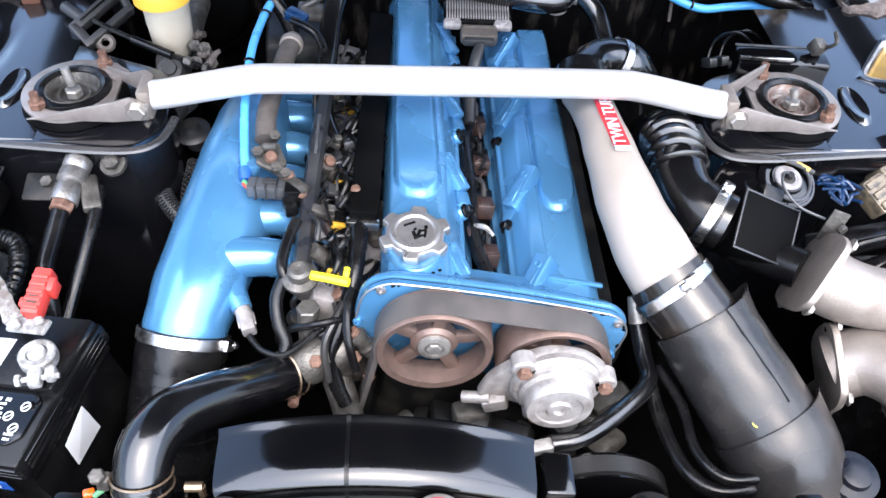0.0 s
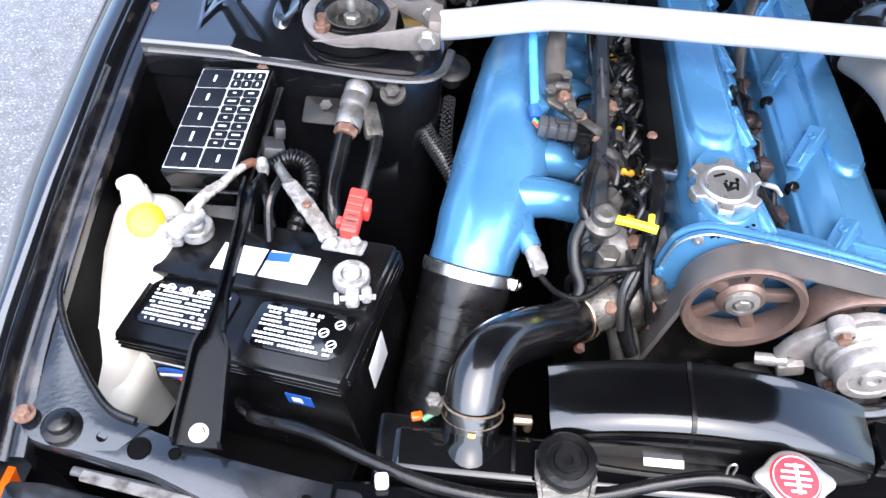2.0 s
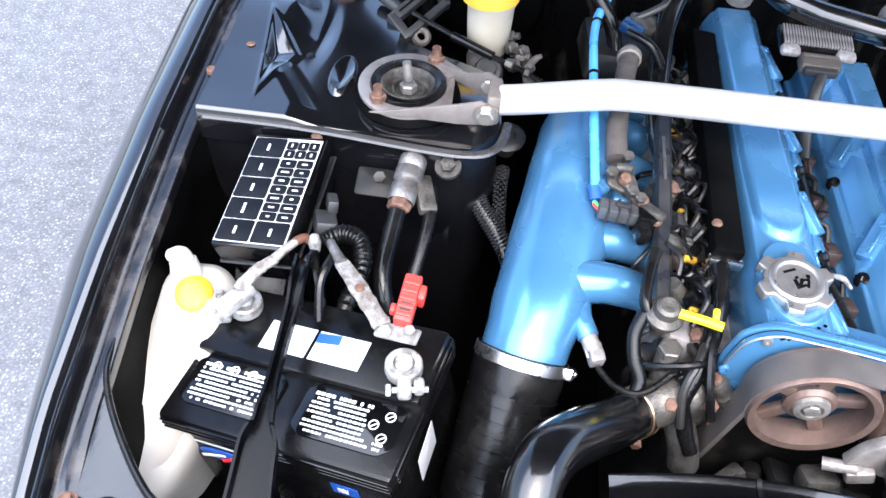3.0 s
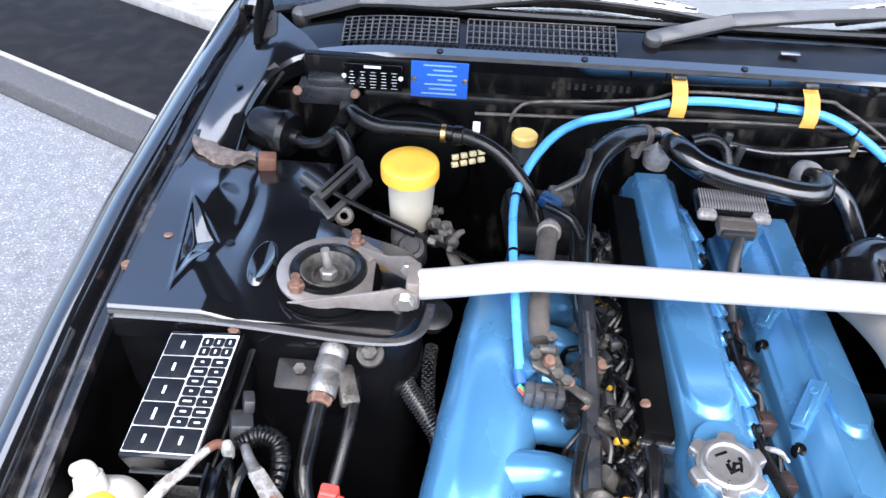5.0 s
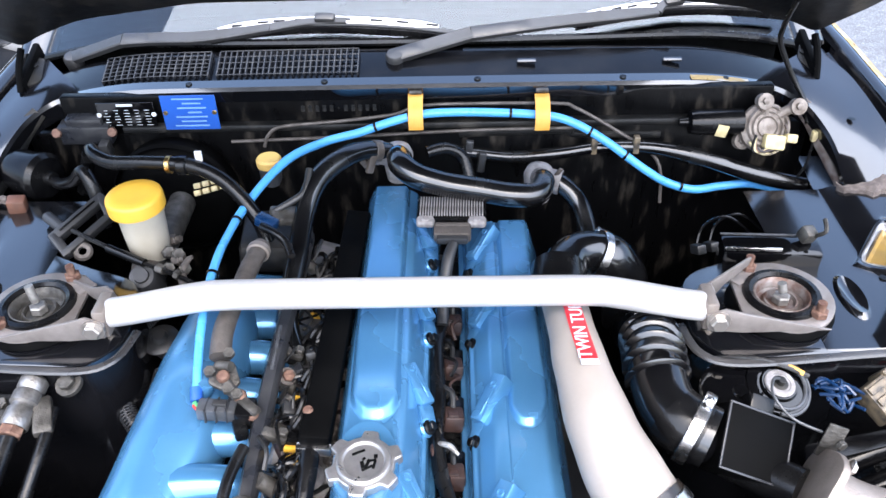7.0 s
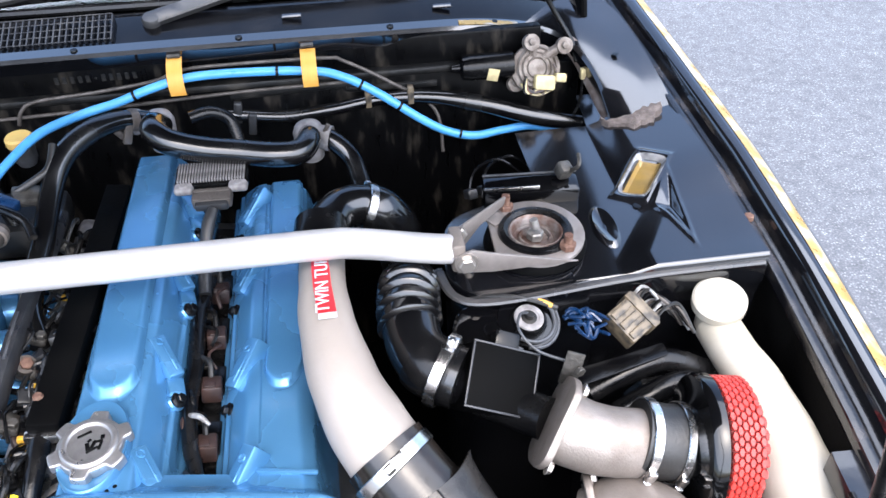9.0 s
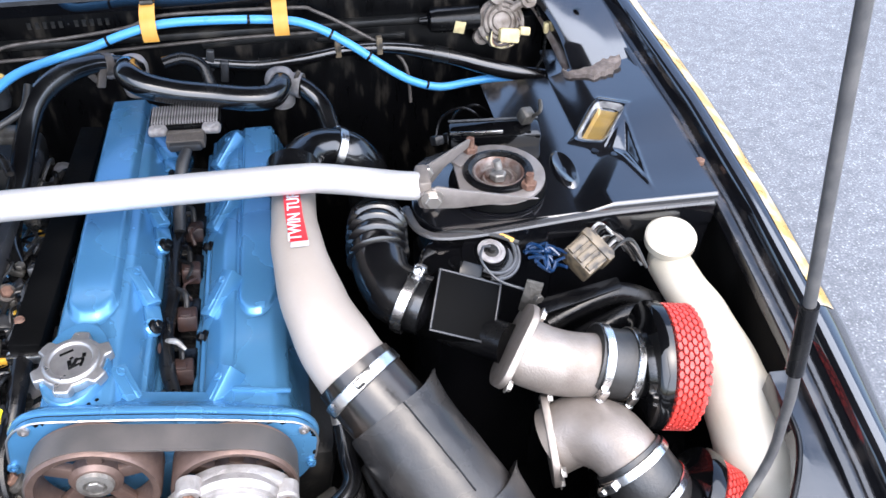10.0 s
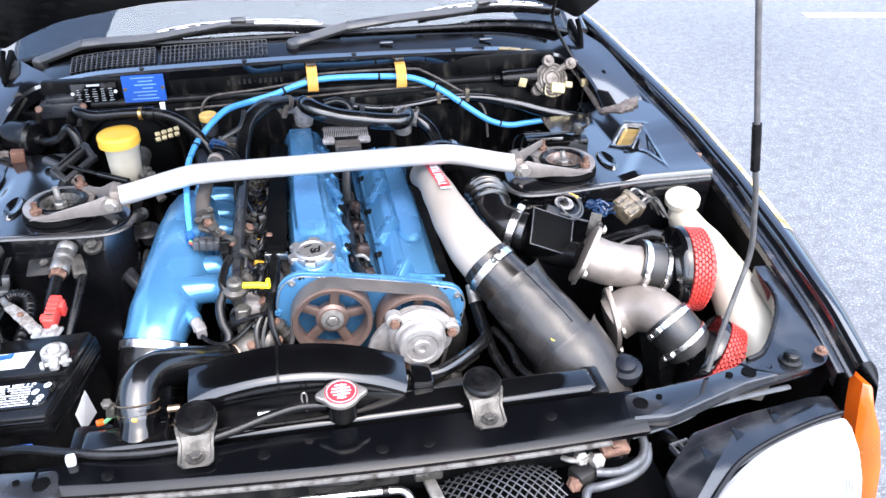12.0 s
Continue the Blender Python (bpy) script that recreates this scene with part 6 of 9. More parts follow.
part("body", B().tube([Vector((0.325, 0.806, 0.780)), Vector((0.380, 0.796, 0.745)), Vector((0.430, 0.752, 0.752))], 0.025, seg=28), PLASTIC, maf)
part("cap", B().box((0.079, 0.074, 0.052), mm @ Matrix.Translation((0, 0, -0.026)), bev=0.003), BAY_BLACK, maf)
# paler strips draw the lit edges of the square cap
for k in (-1, 1):
    part("lit_edge", B().box((0.081, 0.0026, 0.0034), mm @ Matrix.Translation((0, 0.0362 * k, -0.0004)), bev=0.0008), SLATE, maf)
    part("lit_edge", B().box((0.0026, 0.0700, 0.0034), mm @ Matrix.Translation((0.0392 * k, 0, -0.0004)), bev=0.0008), SLATE, maf)
part("plug", B().box((0.03, 0.02, 0.02), mm @ Matrix.Translation((0.0, 0.045, -0.012)), bev=0.003), PLASTIC, maf)


def adapter(name, pts, rr, flange_c, flange_n, flange_x, label):
    t = thing(name, pts[0], label, "intake pipe", "intake adapters")
    fmx = at(flange_c, flange_n, flange_x)
    part("flange", B().prism(rpoly([(-0.052, -0.020), (-0.040, -0.046), (0.040, -0.046), (0.052, -0.020), (0.052, 0.020), (0.040, 0.046), (-0.040, 0.046), (-0.052, 0.020)], 0.012, 3), 0.009, fmx, bev=0.002), CAST_ALU, t)
    part("pipe", B().tube(pts, rr, seg=32, sub=8), CAST_ALU, t)
    for x, y in ((-0.043, -0.033), (0.043, -0.033), (0.043, 0.033), (-0.043, 0.033)):
        part("bolt", B().hexa(fmx @ V(x, y, 0.009), flange_n, 0.0065, 0.006).lathe([(0.009, 0.009), (0.009, 0.0105), (0, 0.0105)], fmx @ Matrix.Translation((x, y, 0)), 14), STEEL, t)
    return t


adapter("intake_adapter", [(0.437, 0.736, 0.762), (0.466, 0.722, 0.753), (0.498, 0.713, 0.748), (0.535, 0.709, 0.744)], [0.040, 0.0385, 0.0375, 0.037], (0.430, 0.740, 0.766), (0.80, -0.37, -0.36), (0.55, 0.55, 0.62), "cast aluminium intake adapter elbow")
adapter("intake_adapter", [(0.470, 0.668, 0.670), (0.497, 0.664, 0.690), (0.520, 0.643, 0.701), (0.534, 0.617, 0.702), (0.543, 0.597, 0.694)], [0.040, 0.0405, 0.040, 0.038, 0.037], (0.462, 0.670, 0.668), (0.95, -0.10, 0.15), (0.10, 0.90, 0.40), "cast aluminium intake adapter elbow")


def cells_on(m, r0, z0, z1, n, rows, lift):
    """Hexagonal foam cells standing proud round a drum."""
    b = B()
    w = 2 * math.pi / n
    h = (z1 - z0) / rows
    for j in range(rows):
        for i in range(n):
            a0, zc = (i + 0.5 * (j % 2)) * w, z0 + (j + 0.5) * h
            ring, top = [], []
            for k in range(6):
                ang = radians(60 * k + 30)
                da, dz = 0.56 * w * math.cos(ang), 0.62 * h * math.sin(ang)
                for lst, f, rr in ((ring, 0.90, r0 - 0.001), (top, 0.76, r0 + lift)):
                    lst.append(m @ Vector((rr * math.cos(a0 + da * f), rr * math.sin(a0 + da * f), zc + dz * f)))
            k0 = len(b.v)
            b.v += ring + top
            b.f += [(k0 + q, k0 + (q + 1) % 6, k0 + 6 + (q + 1) % 6, k0 + 6 + q) for q in range(6)] + [tuple(k0 + 6 + q for q in range(6))]
    return b


def cone_filter(p, d, r, length):
    """A mushroom filter: black plate, red mesh drum and domed end."""
    t = thing("air_filter", p, "red foam mushroom air filter on a black plate", "air filter", "air filters")
    m = at(p, d)
    part("back_plate", B().lathe([(0.034, -0.030), (0.038, -0.028), (0.040, -0.012), (r * 0.80, -0.006), (r + 0.003, -0.004), (r + 0.006, 0.0), (r + 0.006, 0.012), (r, 0.016), (0.0, 0.016)], m, 44), GLOSS_PLASTIC, t)
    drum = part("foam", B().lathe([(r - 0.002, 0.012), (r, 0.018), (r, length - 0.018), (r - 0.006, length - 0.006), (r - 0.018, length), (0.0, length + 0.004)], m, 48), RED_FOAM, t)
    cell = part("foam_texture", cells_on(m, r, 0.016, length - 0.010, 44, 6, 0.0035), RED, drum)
    tagged(cell, kind="stuff")
    dome = B()
    for ring, n in ((0.85, 28), (0.68, 22), (0.50, 16), (0.32, 10)):
        for i in range(n):
            a = 2 * math.pi * (i + 0.3 * ring) / n
            dome.prism(circle(r * 0.085, 6, ring * r * math.cos(a), ring * r * math.sin(a)), 0.004 + 0.004 * (1 - ring), m @ Matrix.Translation((0, 0, length - 0.003 - (0.006 if ring > 0.8 else 0))))
    tagged(part("end_cells", dome, RED, drum), kind="stuff")
    return t


d1 = Vector((0.98, -0.14, -0.06)).normalized()
f1 = Vector((0.583, 0.707, 0.737))
cone_filter(f1, d1, 0.0705, 0.060)
hose_a = thing("filter_coupling", (0.56, 0.725, 0.70), "grey rubber coupling with twin clamps", "hose", "filter couplings")
part("sleeve", B().tube([(0.5182, 0.715, 0.751), (0.5463, 0.71, 0.743), (0.5707, 0.708, 0.739)], 0.0415, seg=32), GREY_RUBBER, hose_a)
clamp("hose_clamp", (0.5263, 0.7135, 0.7485), (0.96, -0.12, -0.25), 0.042, 0.011, (0.5372, 0.653, 0.739))
clamp("hose_clamp", (0.5617, 0.7085, 0.7405), (0.96, -0.12, -0.25), 0.042, 0.009, (0.5689, 0.653, 0.729))
cone_filter(V(0.586, 0.574, 0.652), Vector((0.78, -0.46, -0.42)), 0.068, 0.054)
hose_b = thing("filter_coupling", (0.57, 0.56, 0.62), "grey rubber coupling with twin clamps", "hose", "filter couplings")
part("sleeve", B().tube([(0.535, 0.612, 0.703), (0.550, 0.590, 0.687), (0.568, 0.575, 0.664)], 0.0415, seg=32), GREY_RUBBER, hose_b)
clamp("hose_clamp", (0.540, 0.605, 0.698), Vector((0.48, -0.70, -0.50)), 0.042, 0.011, (0.50, 0.56, 0.70))
clamp("hose_clamp", (0.558, 0.582, 0.677), Vector((0.55, -0.52, -0.62)), 0.042, 0.010, (0.52, 0.545, 0.665))
br = thing("filter_bracket", (0.50, 0.72, 0.70), "black steel bracket between the intake pipes", "bracket")
part("plate", B().prism(rpoly([(0.455, 0.695), (0.52, 0.700), (0.535, 0.722), (0.475, 0.73)], 0.006), 0.003, Matrix.Translation((0, 0, 0.704)), bev=0.0008), PLASTIC, br)
part("bolt", B().hexa((0.492, 0.714, 0.707), (0, 0, 1), 0.007, 0.006), STEEL, br)
part("tab", B().prism(rpoly([(0.45, 0.79), (0.60, 0.83), (0.60, 0.85), (0.46, 0.82)], 0.004), 0.003, Matrix.Translation((0, 0, 0.742)), bev=0.0008), PLASTIC, br)
part("tab", B().box((0.02, 0.003, 0.045), at((0.462, 0.782, 0.796), (0.2, 0.1, 0.95), (0.9, -0.3, 0)), bev=0.001).hexa((0.468, 0.776, 0.80), (0.3, -0.9, 0), 0.006, 0.006), OLD_ALU, br)

# black elbow at the rear of the charge pipe
el = thing("charge_elbow", (0.25, 1.10, 0.75), "glossy black hose elbow with a steel band", "hose")
part("tube", B().tube([(0.203, 1.035, 0.800), (0.208, 1.070, 0.806), (0.222, 1.098, 0.808), (0.250, 1.114, 0.805), (0.280, 1.116, 0.788), (0.302, 1.114, 0.75), (0.310, 1.11, 0.68)], [0.031, 0.031, 0.030, 0.0295, 0.034, 0.035, 0.035], seg=32, sub=8), GLOSS_RUBBER, el)
part("cuff", B().tube([(0.197, 1.030, 0.799), (0.198, 1.050, 0.806), (0.2, 1.07, 0.811)], [0.0362, 0.0368, 0.0362], seg=32), RUBBER, el)
clamp("hose_clamp", (0.262, 1.1155, 0.799), (0.90, 0.02, -0.42), 0.0325, 0.012, (0.26, 1.19, 0.80))

# header bottle along the fender
rb = thing("coolant_bottle", (0.70, 0.68, 0.55), "yellowed white plastic bottle with a white cap", "bottle")
part("body", B().tube([(0.676, 0.868, 0.745), (0.682, 0.825, 0.737), (0.695, 0.78, 0.722), (0.704, 0.72, 0.695), (0.707, 0.665, 0.674), (0.706, 0.61, 0.652), (0.702, 0.575, 0.61), (0.698, 0.565, 0.56)], [0.028, 0.0285, 0.032, 0.040, 0.047, 0.050, 0.047, 0.034], seg=28, sub=6), WHITE_PLASTIC, rb)
part("neck", B().tube([(0.675, 0.872, 0.74), (0.675, 0.876, 0.772)], [0.024, 0.022], seg=24), WHITE_PLASTIC, rb)
part("cap", B().lathe([(0.026, 0), (0.029, 0.002), (0.029, 0.014), (0.026, 0.017), (0.012, 0.017), (0.010, 0.0155), (0, 0.0155)], at((0.676, 0.876, 0.771), (-0.10, -0.22, 1)) @ Matrix.Diagonal((1.14, 1.14, 0.95, 1)), 30), WHITE_PLASTIC, rb)
part("tab", B().box((0.006, 0.014, 0.01), pose(0.672, 0.913, 0.788), bev=0.002), WHITE_PLASTIC, rb)
part("mould_ring", B().tube([(0.694, 0.784, 0.7235), (0.695, 0.779, 0.722)], [0.0318, 0.0322], seg=28), WHITE_PLASTIC, rb)
part("seam", B().tube([(0.700, 0.80, 0.752), (0.702, 0.74, 0.728), (0.696, 0.66, 0.704), (0.69, 0.58, 0.68)], 0.002, seg=6), WHITE_PLASTIC, rb)

# round relief valve, disc and wiring by the tower
dv = thing("relief_valve", (0.43, 0.86, 0.78), "black round valve with a pale steel centre boss", "valve")
vm = at((0.432, 0.866, 0.792), (0.1, -0.25, 0.95))
part("disc", B().lathe([(0.036, -0.006), (0.037, 0.0), (0.036, 0.003), (0.030, 0.004), (0.022, 0.004), (0.020, 0.008), (0.0, 0.008)], vm, 32), GLOSS_PLASTIC, dv)
part("boss", B().lathe([(0.0175, 0.006), (0.018, 0.0095), (0.0168, 0.0108), (0.0125, 0.0108), (0.0120, 0.0098), (0.0095, 0.0098)], vm, 26), PALE_DUST, dv, "pale dusty ring")
part("hub", B().lathe([(0.0095, 0.008), (0.0095, 0.0102), (0.007, 0.0108), (0.005, 0.0108), (0.0045, 0.017), (0, 0.0175)], vm, 20), DUSTY_BLACK, dv)
for k, r in enumerate((0.031, 0.037)):
    part("hose_loop", B().tube([vm @ V(r * math.cos(radians(a)), r * math.sin(radians(a)), 0.006 - 0.004 * k + 0.003 * math.sin(radians(a * 2))) for a in range(-120 + 20 * k, 71 + 30 * k, 15)], 0.0024, seg=8), GREY_PIPE, dv)
part("pipe", B().tube([(0.431, 0.864, 0.808), (0.420, 0.856, 0.815), (0.414, 0.835, 0.812), (0.430, 0.812, 0.800), (0.458, 0.795, 0.796)], 0.0017, seg=8), GREY_PIPE, dv)
solo("round_cover", B().lathe([(0.044, -0.006), (0.046, 0.0), (0.040, 0.004), (0.010, 0.006), (0.008, 0.008), (0, 0.008)], at((0.388, 0.860, 0.788), (0.0, -0.25, 0.95)), 36), GLOSS_PLASTIC, "round black plastic cover below the tower", "cover")
bw = thing("wire_bundle", (0.488, 0.86, 0.77), "tangle of thin deep blue wires", "wires")
rng = random.Random(5)
for k in range(16):
    a = V(0.478 + rng.uniform(0, 0.02), 0.866 + rng.uniform(-0.02, 0.014), 0.786 + rng.uniform(-0.004, 0.006))
    pts = [a] + [a + V(0.009 * j + rng.uniform(-0.006, 0.006), rng.uniform(-0.012, 0.010) - 0.005 * j, rng.uniform(-0.006, 0.009)) for j in range(1, 4)]
    part("wire", B().tube(pts, 0.0021, seg=6), DEEP_BLUE, bw)
part("lead", B().tube([(0.36, 0.905, 0.80), (0.40, 0.895, 0.812), (0.44, 0.885, 0.808), (0.47, 0.875, 0.80)], 0.003, seg=8), GREY_RUBBER, bw)
part("taped_lead", B().tube([(0.438, 0.889, 0.806), (0.450, 0.884, 0.806), (0.464, 0.877, 0.802)], 0.0034, seg=8), TAPE, bw)
tc = thing("loom_connector", (0.555, 0.856, 0.76), "grimy tan multi-pin loom connector with wires", "connector")
tm = at((0.556, 0.857, 0.783), (0.1, -0.45, 0.9), (0.8, 0.55, 0.1))
part("housing", B().box((0.050, 0.046, 0.028), tm, bev=0.003), TAN, tc)
part("collar", B().box((0.012, 0.052, 0.034), tm @ Matrix.Translation((0.014, 0, 0)), bev=0.003), TAN, tc)
for y in (-0.015, 0.0, 0.015):
    part("rib", B().box((0.030, 0.009, 0.004), tm @ Matrix.Translation((-0.008, y, 0.0155)), bev=0.001), TAN, tc)
for k in range(11):
    p = tm @ V(0.025, -0.018 + 0.0036 * k, rng.uniform(-0.006, 0.010))
    part("wire", B().tube([p, p + V(0.016, 0.008, rng.uniform(0.0, 0.012)), p + V(0.034, 0.012 - 0.003 * k, rng.uniform(-0.004, 0.008)), p + V(0.052, -0.004, -0.03)], 0.0024, seg=6), (GREY_RUBBER, DUST_METAL, LEAD, RUBBER)[k % 4], tc)
for k, pts in enumerate((((0.50, 0.815, 0.71), (0.545, 0.825, 0.725), (0.60, 0.835, 0.73), (0.65, 0.83, 0.71)), ((0.52, 0.79, 0.69), (0.57, 0.80, 0.71), (0.62, 0.81, 0.715), (0.66, 0.80, 0.69)))):
    solo("heater_hose", B().tube(pts, 0.014, seg=14), RUBBER, "short black hose among the wiring", "hose", "short hoses")

# boxes and plugs behind the strut
rl = thing("relay_bracket", (0.47, 1.10, 0.80), "black relay bracket with a bright highlight strip", "bracket")
part("body", B().box((0.13, 0.035, 0.05), pose(0.485, 1.085, 0.812, 8, 0, -4), bev=0.005), GLOSS_PLASTIC, rl)
# thin bright strip and paler edge stand in for highlights on the box
part("strip", B().box((0.075, 0.003, 0.006), pose(0.455, 1.067, 0.8405, 15, 0, -4), bev=0.001), CHROME, rl)
part("edge_highlight", B().box((0.13, 0.003, 0.003), pose(0.487, 1.102, 0.838, 0, 0, -4), bev=0.001), GREY_PIPE, rl)
part("clip", B().box((0.02, 0.02, 0.02), pose(0.53, 1.085, 0.85, 20, 10, 20), bev=0.004).tube([(0.535, 1.08, 0.85), (0.545, 1.07, 0.865), (0.55, 1.09, 0.87)], 0.003, seg=6), OLD_ALU, rl)
for x, y, z in ((0.415, 1.155, 0.775), (0.437, 1.165, 0.772)):
    pc = thing("plug_connector", (x, y, z), "small grey wiring plug", "connector", "rear plugs")
    part("plug", B().box((0.014, 0.024, 0.014), pose(x, y, z, -30, 0, 15), bev=0.002), GREY_PLASTIC, pc)
    part("wire", B().tube([(x, y + 0.01, z - 0.004), (x + 0.012, y + 0.03, z + 0.02), (x + 0.05, y + 0.045, z + 0.025), (x + 0.09, y + 0.03, z)], 0.0022, seg=6), RUBBER, pc)
# bonnet prop rod
prop = thing("prop_rod", (0.509, 0.42, 0.745), "grey steel bonnet prop rod with a rubber sleeve", "prop rod")
part("rod", B().tube([(0.514, 0.428, 0.742), (0.527, 0.435, 0.80), (0.542, 0.443, 0.862), (0.553, 0.448, 0.908), (0.553, 0.447, 0.944), (0.543, 0.440, 0.985), (0.531, 0.431, 1.030), (0.5165, 0.4225, 1.075), (0.507, 0.4220, 1.129), (0.479, 0.4215, 1.27), (0.416, 0.420, 1.59), (0.377, 0.44, 1.80)], 0.0038, seg=12), DARK_STEEL, prop)
part("sleeve", B().tube([(0.5185, 0.4235, 1.066), (0.512, 0.4220, 1.10), (0.507, 0.4220, 1.129)], 0.0059, seg=14), RUBBER, prop)

# ---- radiator, shroud and nose ----
rad = thing("radiator", (0, 0.43, 0.35), "black radiator with a glossy top tank", "radiator")
part("top_tank", B().box((0.70, 0.050, 0.044), pose(-0.005, 0.442, 0.7255), bev=0.009, seg=3), GLOSS_PLASTIC, rad)
part("tank_flange", B().box((0.715, 0.058, 0.008), pose(-0.005, 0.442, 0.706), bev=0.002), PLASTIC, rad)
part("core", B().box((0.70, 0.04, 0.38), pose(0, 0.44, 0.52), bev=0.004), DUSTY_BLACK, rad)
part("tank_cap", B().box((0.05, 0.064, 0.045), pose(-0.345, 0.446, 0.722, 0, 4, 0), bev=0.006), PLASTIC, rad)
part("tank_cap", B().box((0.028, 0.06, 0.042), pose(0.345, 0.440, 0.724), bev=0.005), PLASTIC, rad)
part("inlet_neck", B().tube([(-0.284, 0.446, 0.725), (-0.284, 0.462, 0.742), (-0.284, 0.476, 0.762)], [0.03, 0.0265, 0.0255], seg=24), GLOSS_PLASTIC, rad)
part("rib", B().box((0.004, 0.05, 0.012), pose(-0.245, 0.45, 0.748), bev=0.001), PLASTIC, rad)
part("drain_tab", B().box((0.012, 0.012, 0.014), pose(-0.358, 0.405, 0.752, 0, 0, 10), bev=0.003), LABEL_WHITE, rad, "small white clip")
part("label", B().box((0.036, 0.016, 0.0008), pose(-0.11, 0.452, 0.7495, 20, 0, 0), bev=0.0002, seg=1), LABEL_WHITE, rad)
part("bleed_tap", B().tube([(-0.246, 0.474, 0.757), (-0.230, 0.474, 0.757)], 0.005, seg=10).tube([(-0.232, 0.474, 0.757), (-0.232, 0.474, 0.742)], 0.004, seg=10), CLIP_STEEL, rad)
# pressure cap with two ears
out = []
for i in range(48):
    a = 2 * math.pi * i / 48
    out.append(((0.0255 + 0.009 * max(0, math.cos(2 * a)) ** 6) * math.cos(a), (0.0255 + 0.009 * max(0, math.cos(2 * a)) ** 6) * math.sin(a)))
pm = at((-0.015, 0.422, 0.786), (0.0, -0.10, 1))
pc = part("pressure_cap", B().prism(out, 0.008, pm, bev=0.0022), STEEL, rad, "bare steel radiator cap with a red warning disc")
part("neck", B().lathe([(0.019, -0.035), (0.019, 0.0), (0.022, 0.0)], pm, 24), PLASTIC, pc)
disc = part("disc", B().lathe([(0.0215, 0.008), (0.0205, 0.0094), (0, 0.0098)], pm, 32), LABEL_RED, pc, "red enamel disc with white bars")
b = B()
for j, w in enumerate((0.012, 0.022, 0.026, 0.024, 0.016)):
    b.box((w, 0.0022, 0.0006), pm @ Matrix.Translation((0, -0.011 + 0.0055 * j, 0.0099)), bev=0.0001, seg=1)
b.box((0.003, 0.026, 0.0006), pm @ Matrix.Translation((0.001, 0, 0.0100)), bev=0.0001, seg=1)
b.lathe([(0.0195, 0.0094), (0.0195, 0.0101), (0.0188, 0.0101), (0.0188, 0.0094)], pm, 32)
part("disc_print", b, LABEL_WHITE, pc)
ov = thing("overflow_hose", (-0.2, 0.40, 0.74), "thin black overflow hose along the cross member", "hose")
part("tube", B().tube([(-0.035, 0.424, 0.772), (-0.075, 0.427, 0.772), (-0.12, 0.420, 0.766), (-0.17, 0.408, 0.759), (-0.235, 0.398, 0.754), (-0.31, 0.405, 0.752), (-0.37, 0.425, 0.748), (-0.43, 0.452, 0.738), (-0.49, 0.475, 0.715), (-0.52, 0.52, 0.66)], 0.0062, seg=12), RUBBER, ov)
part("wire_clip", B().tube([(-0.062, 0.427, 0.764), (-0.060, 0.430, 0.785), (-0.0635, 0.430, 0.793), (-0.067, 0.430, 0.786), (-0.064, 0.427, 0.766)], 0.0011, seg=6), STEEL, ov)
# rubber mounts on brackets
for x, y, z in ((-0.203, 0.424, 0.782), (0.177, 0.429, 0.776)):
    mo = thing("radiator_mount", (x, y - 0.02, z - 0.03), "weathered rubber radiator mount on a steel bracket", "mount", "radiator mounts")
    m = at((x, y, z), (0, -0.12, 1))
    part("bush", B().lathe([(0.022, -0.02), (0.0255, -0.008), (0.0265, 0.0), (0.024, 0.004), (0.018, 0.0045), (0.017, 0.002), (0.012, 0.002), (0.011, 0.005), (0.005, 0.005), (0.004, 0.0015), (0, 0.0015)], m, 32), RUBBER, mo)
    sec = []
    for px, py, pz, w in ((0, 0.012, -0.010, 0.0255), (0, -0.012, -0.009, 0.0265), (0, -0.024, -0.012, 0.0235), (0, -0.030, -0.022, 0.0215), (0, -0.042, -0.027, 0.0220), (0, -0.055, -0.029, 0.0220), (0, -0.061, -0.030, 0.015)):
        sec.append([(x + px + k * w, y + py, z + pz + h) for k, h in ((-1, 0.0), (-1, 0.003), (-0.85, 0.003), (-0.8, 0.001), (0.8, 0.001), (0.85, 0.003), (1, 0.003), (1, 0.0))])
    part("bracket", B().loft(sec, cap=True, loop=True), OLD_ALU, mo)
    part("bolt", B().hexa((x, y - 0.047, z - 0.027), (0, 0, 1), 0.008, 0.007).lathe([(0.012, 0), (0.012, 0.002), (0, 0.002)], at((x, y - 0.047, z - 0.027)), 16), OLD_ALU, mo)

# fan shroud: a glossy arched band
sh = thing("fan_shroud", (-0.1, 0.48, 0.55), "glossy black arched fan shroud", "fan shroud")
SC, SR = (-0.090, 0.466), 0.340
prof = [(0.4505, -0.030), (0.4508, -0.022), (0.4520, -0.0150), (0.4545, -0.0095), (0.4585, -0.0056), (0.4640, -0.0030), (0.4720, -0.0014), (0.4820, -0.0006), (0.4930, -0.0001), (0.5040, 0.0004), (0.5120, 0.0006), (0.5155, 0.0026), (0.5185, 0.0026), (0.5192, -0.003), (0.5180, -0.010), (0.514, -0.016)]
sec = []
for i in range(41):
    a = radians(112 - 52 * i / 40)
    sec.append([(SC[0] + (SR + d) * math.cos(a), y, SC[1] + (SR + d) * math.sin(a)) for y, d in prof])
part("band", B().loft(sec), SHROUD_PLASTIC, sh)
a = radians(91)
part("seam", B().loft([[(SC[0] + (SR + d + 0.0015) * math.cos(a + t), y, SC[1] + (SR + d + 0.0015) * math.sin(a + t)) for y, d in prof] for t in (-0.006, 0.006)]), PLASTIC, sh)
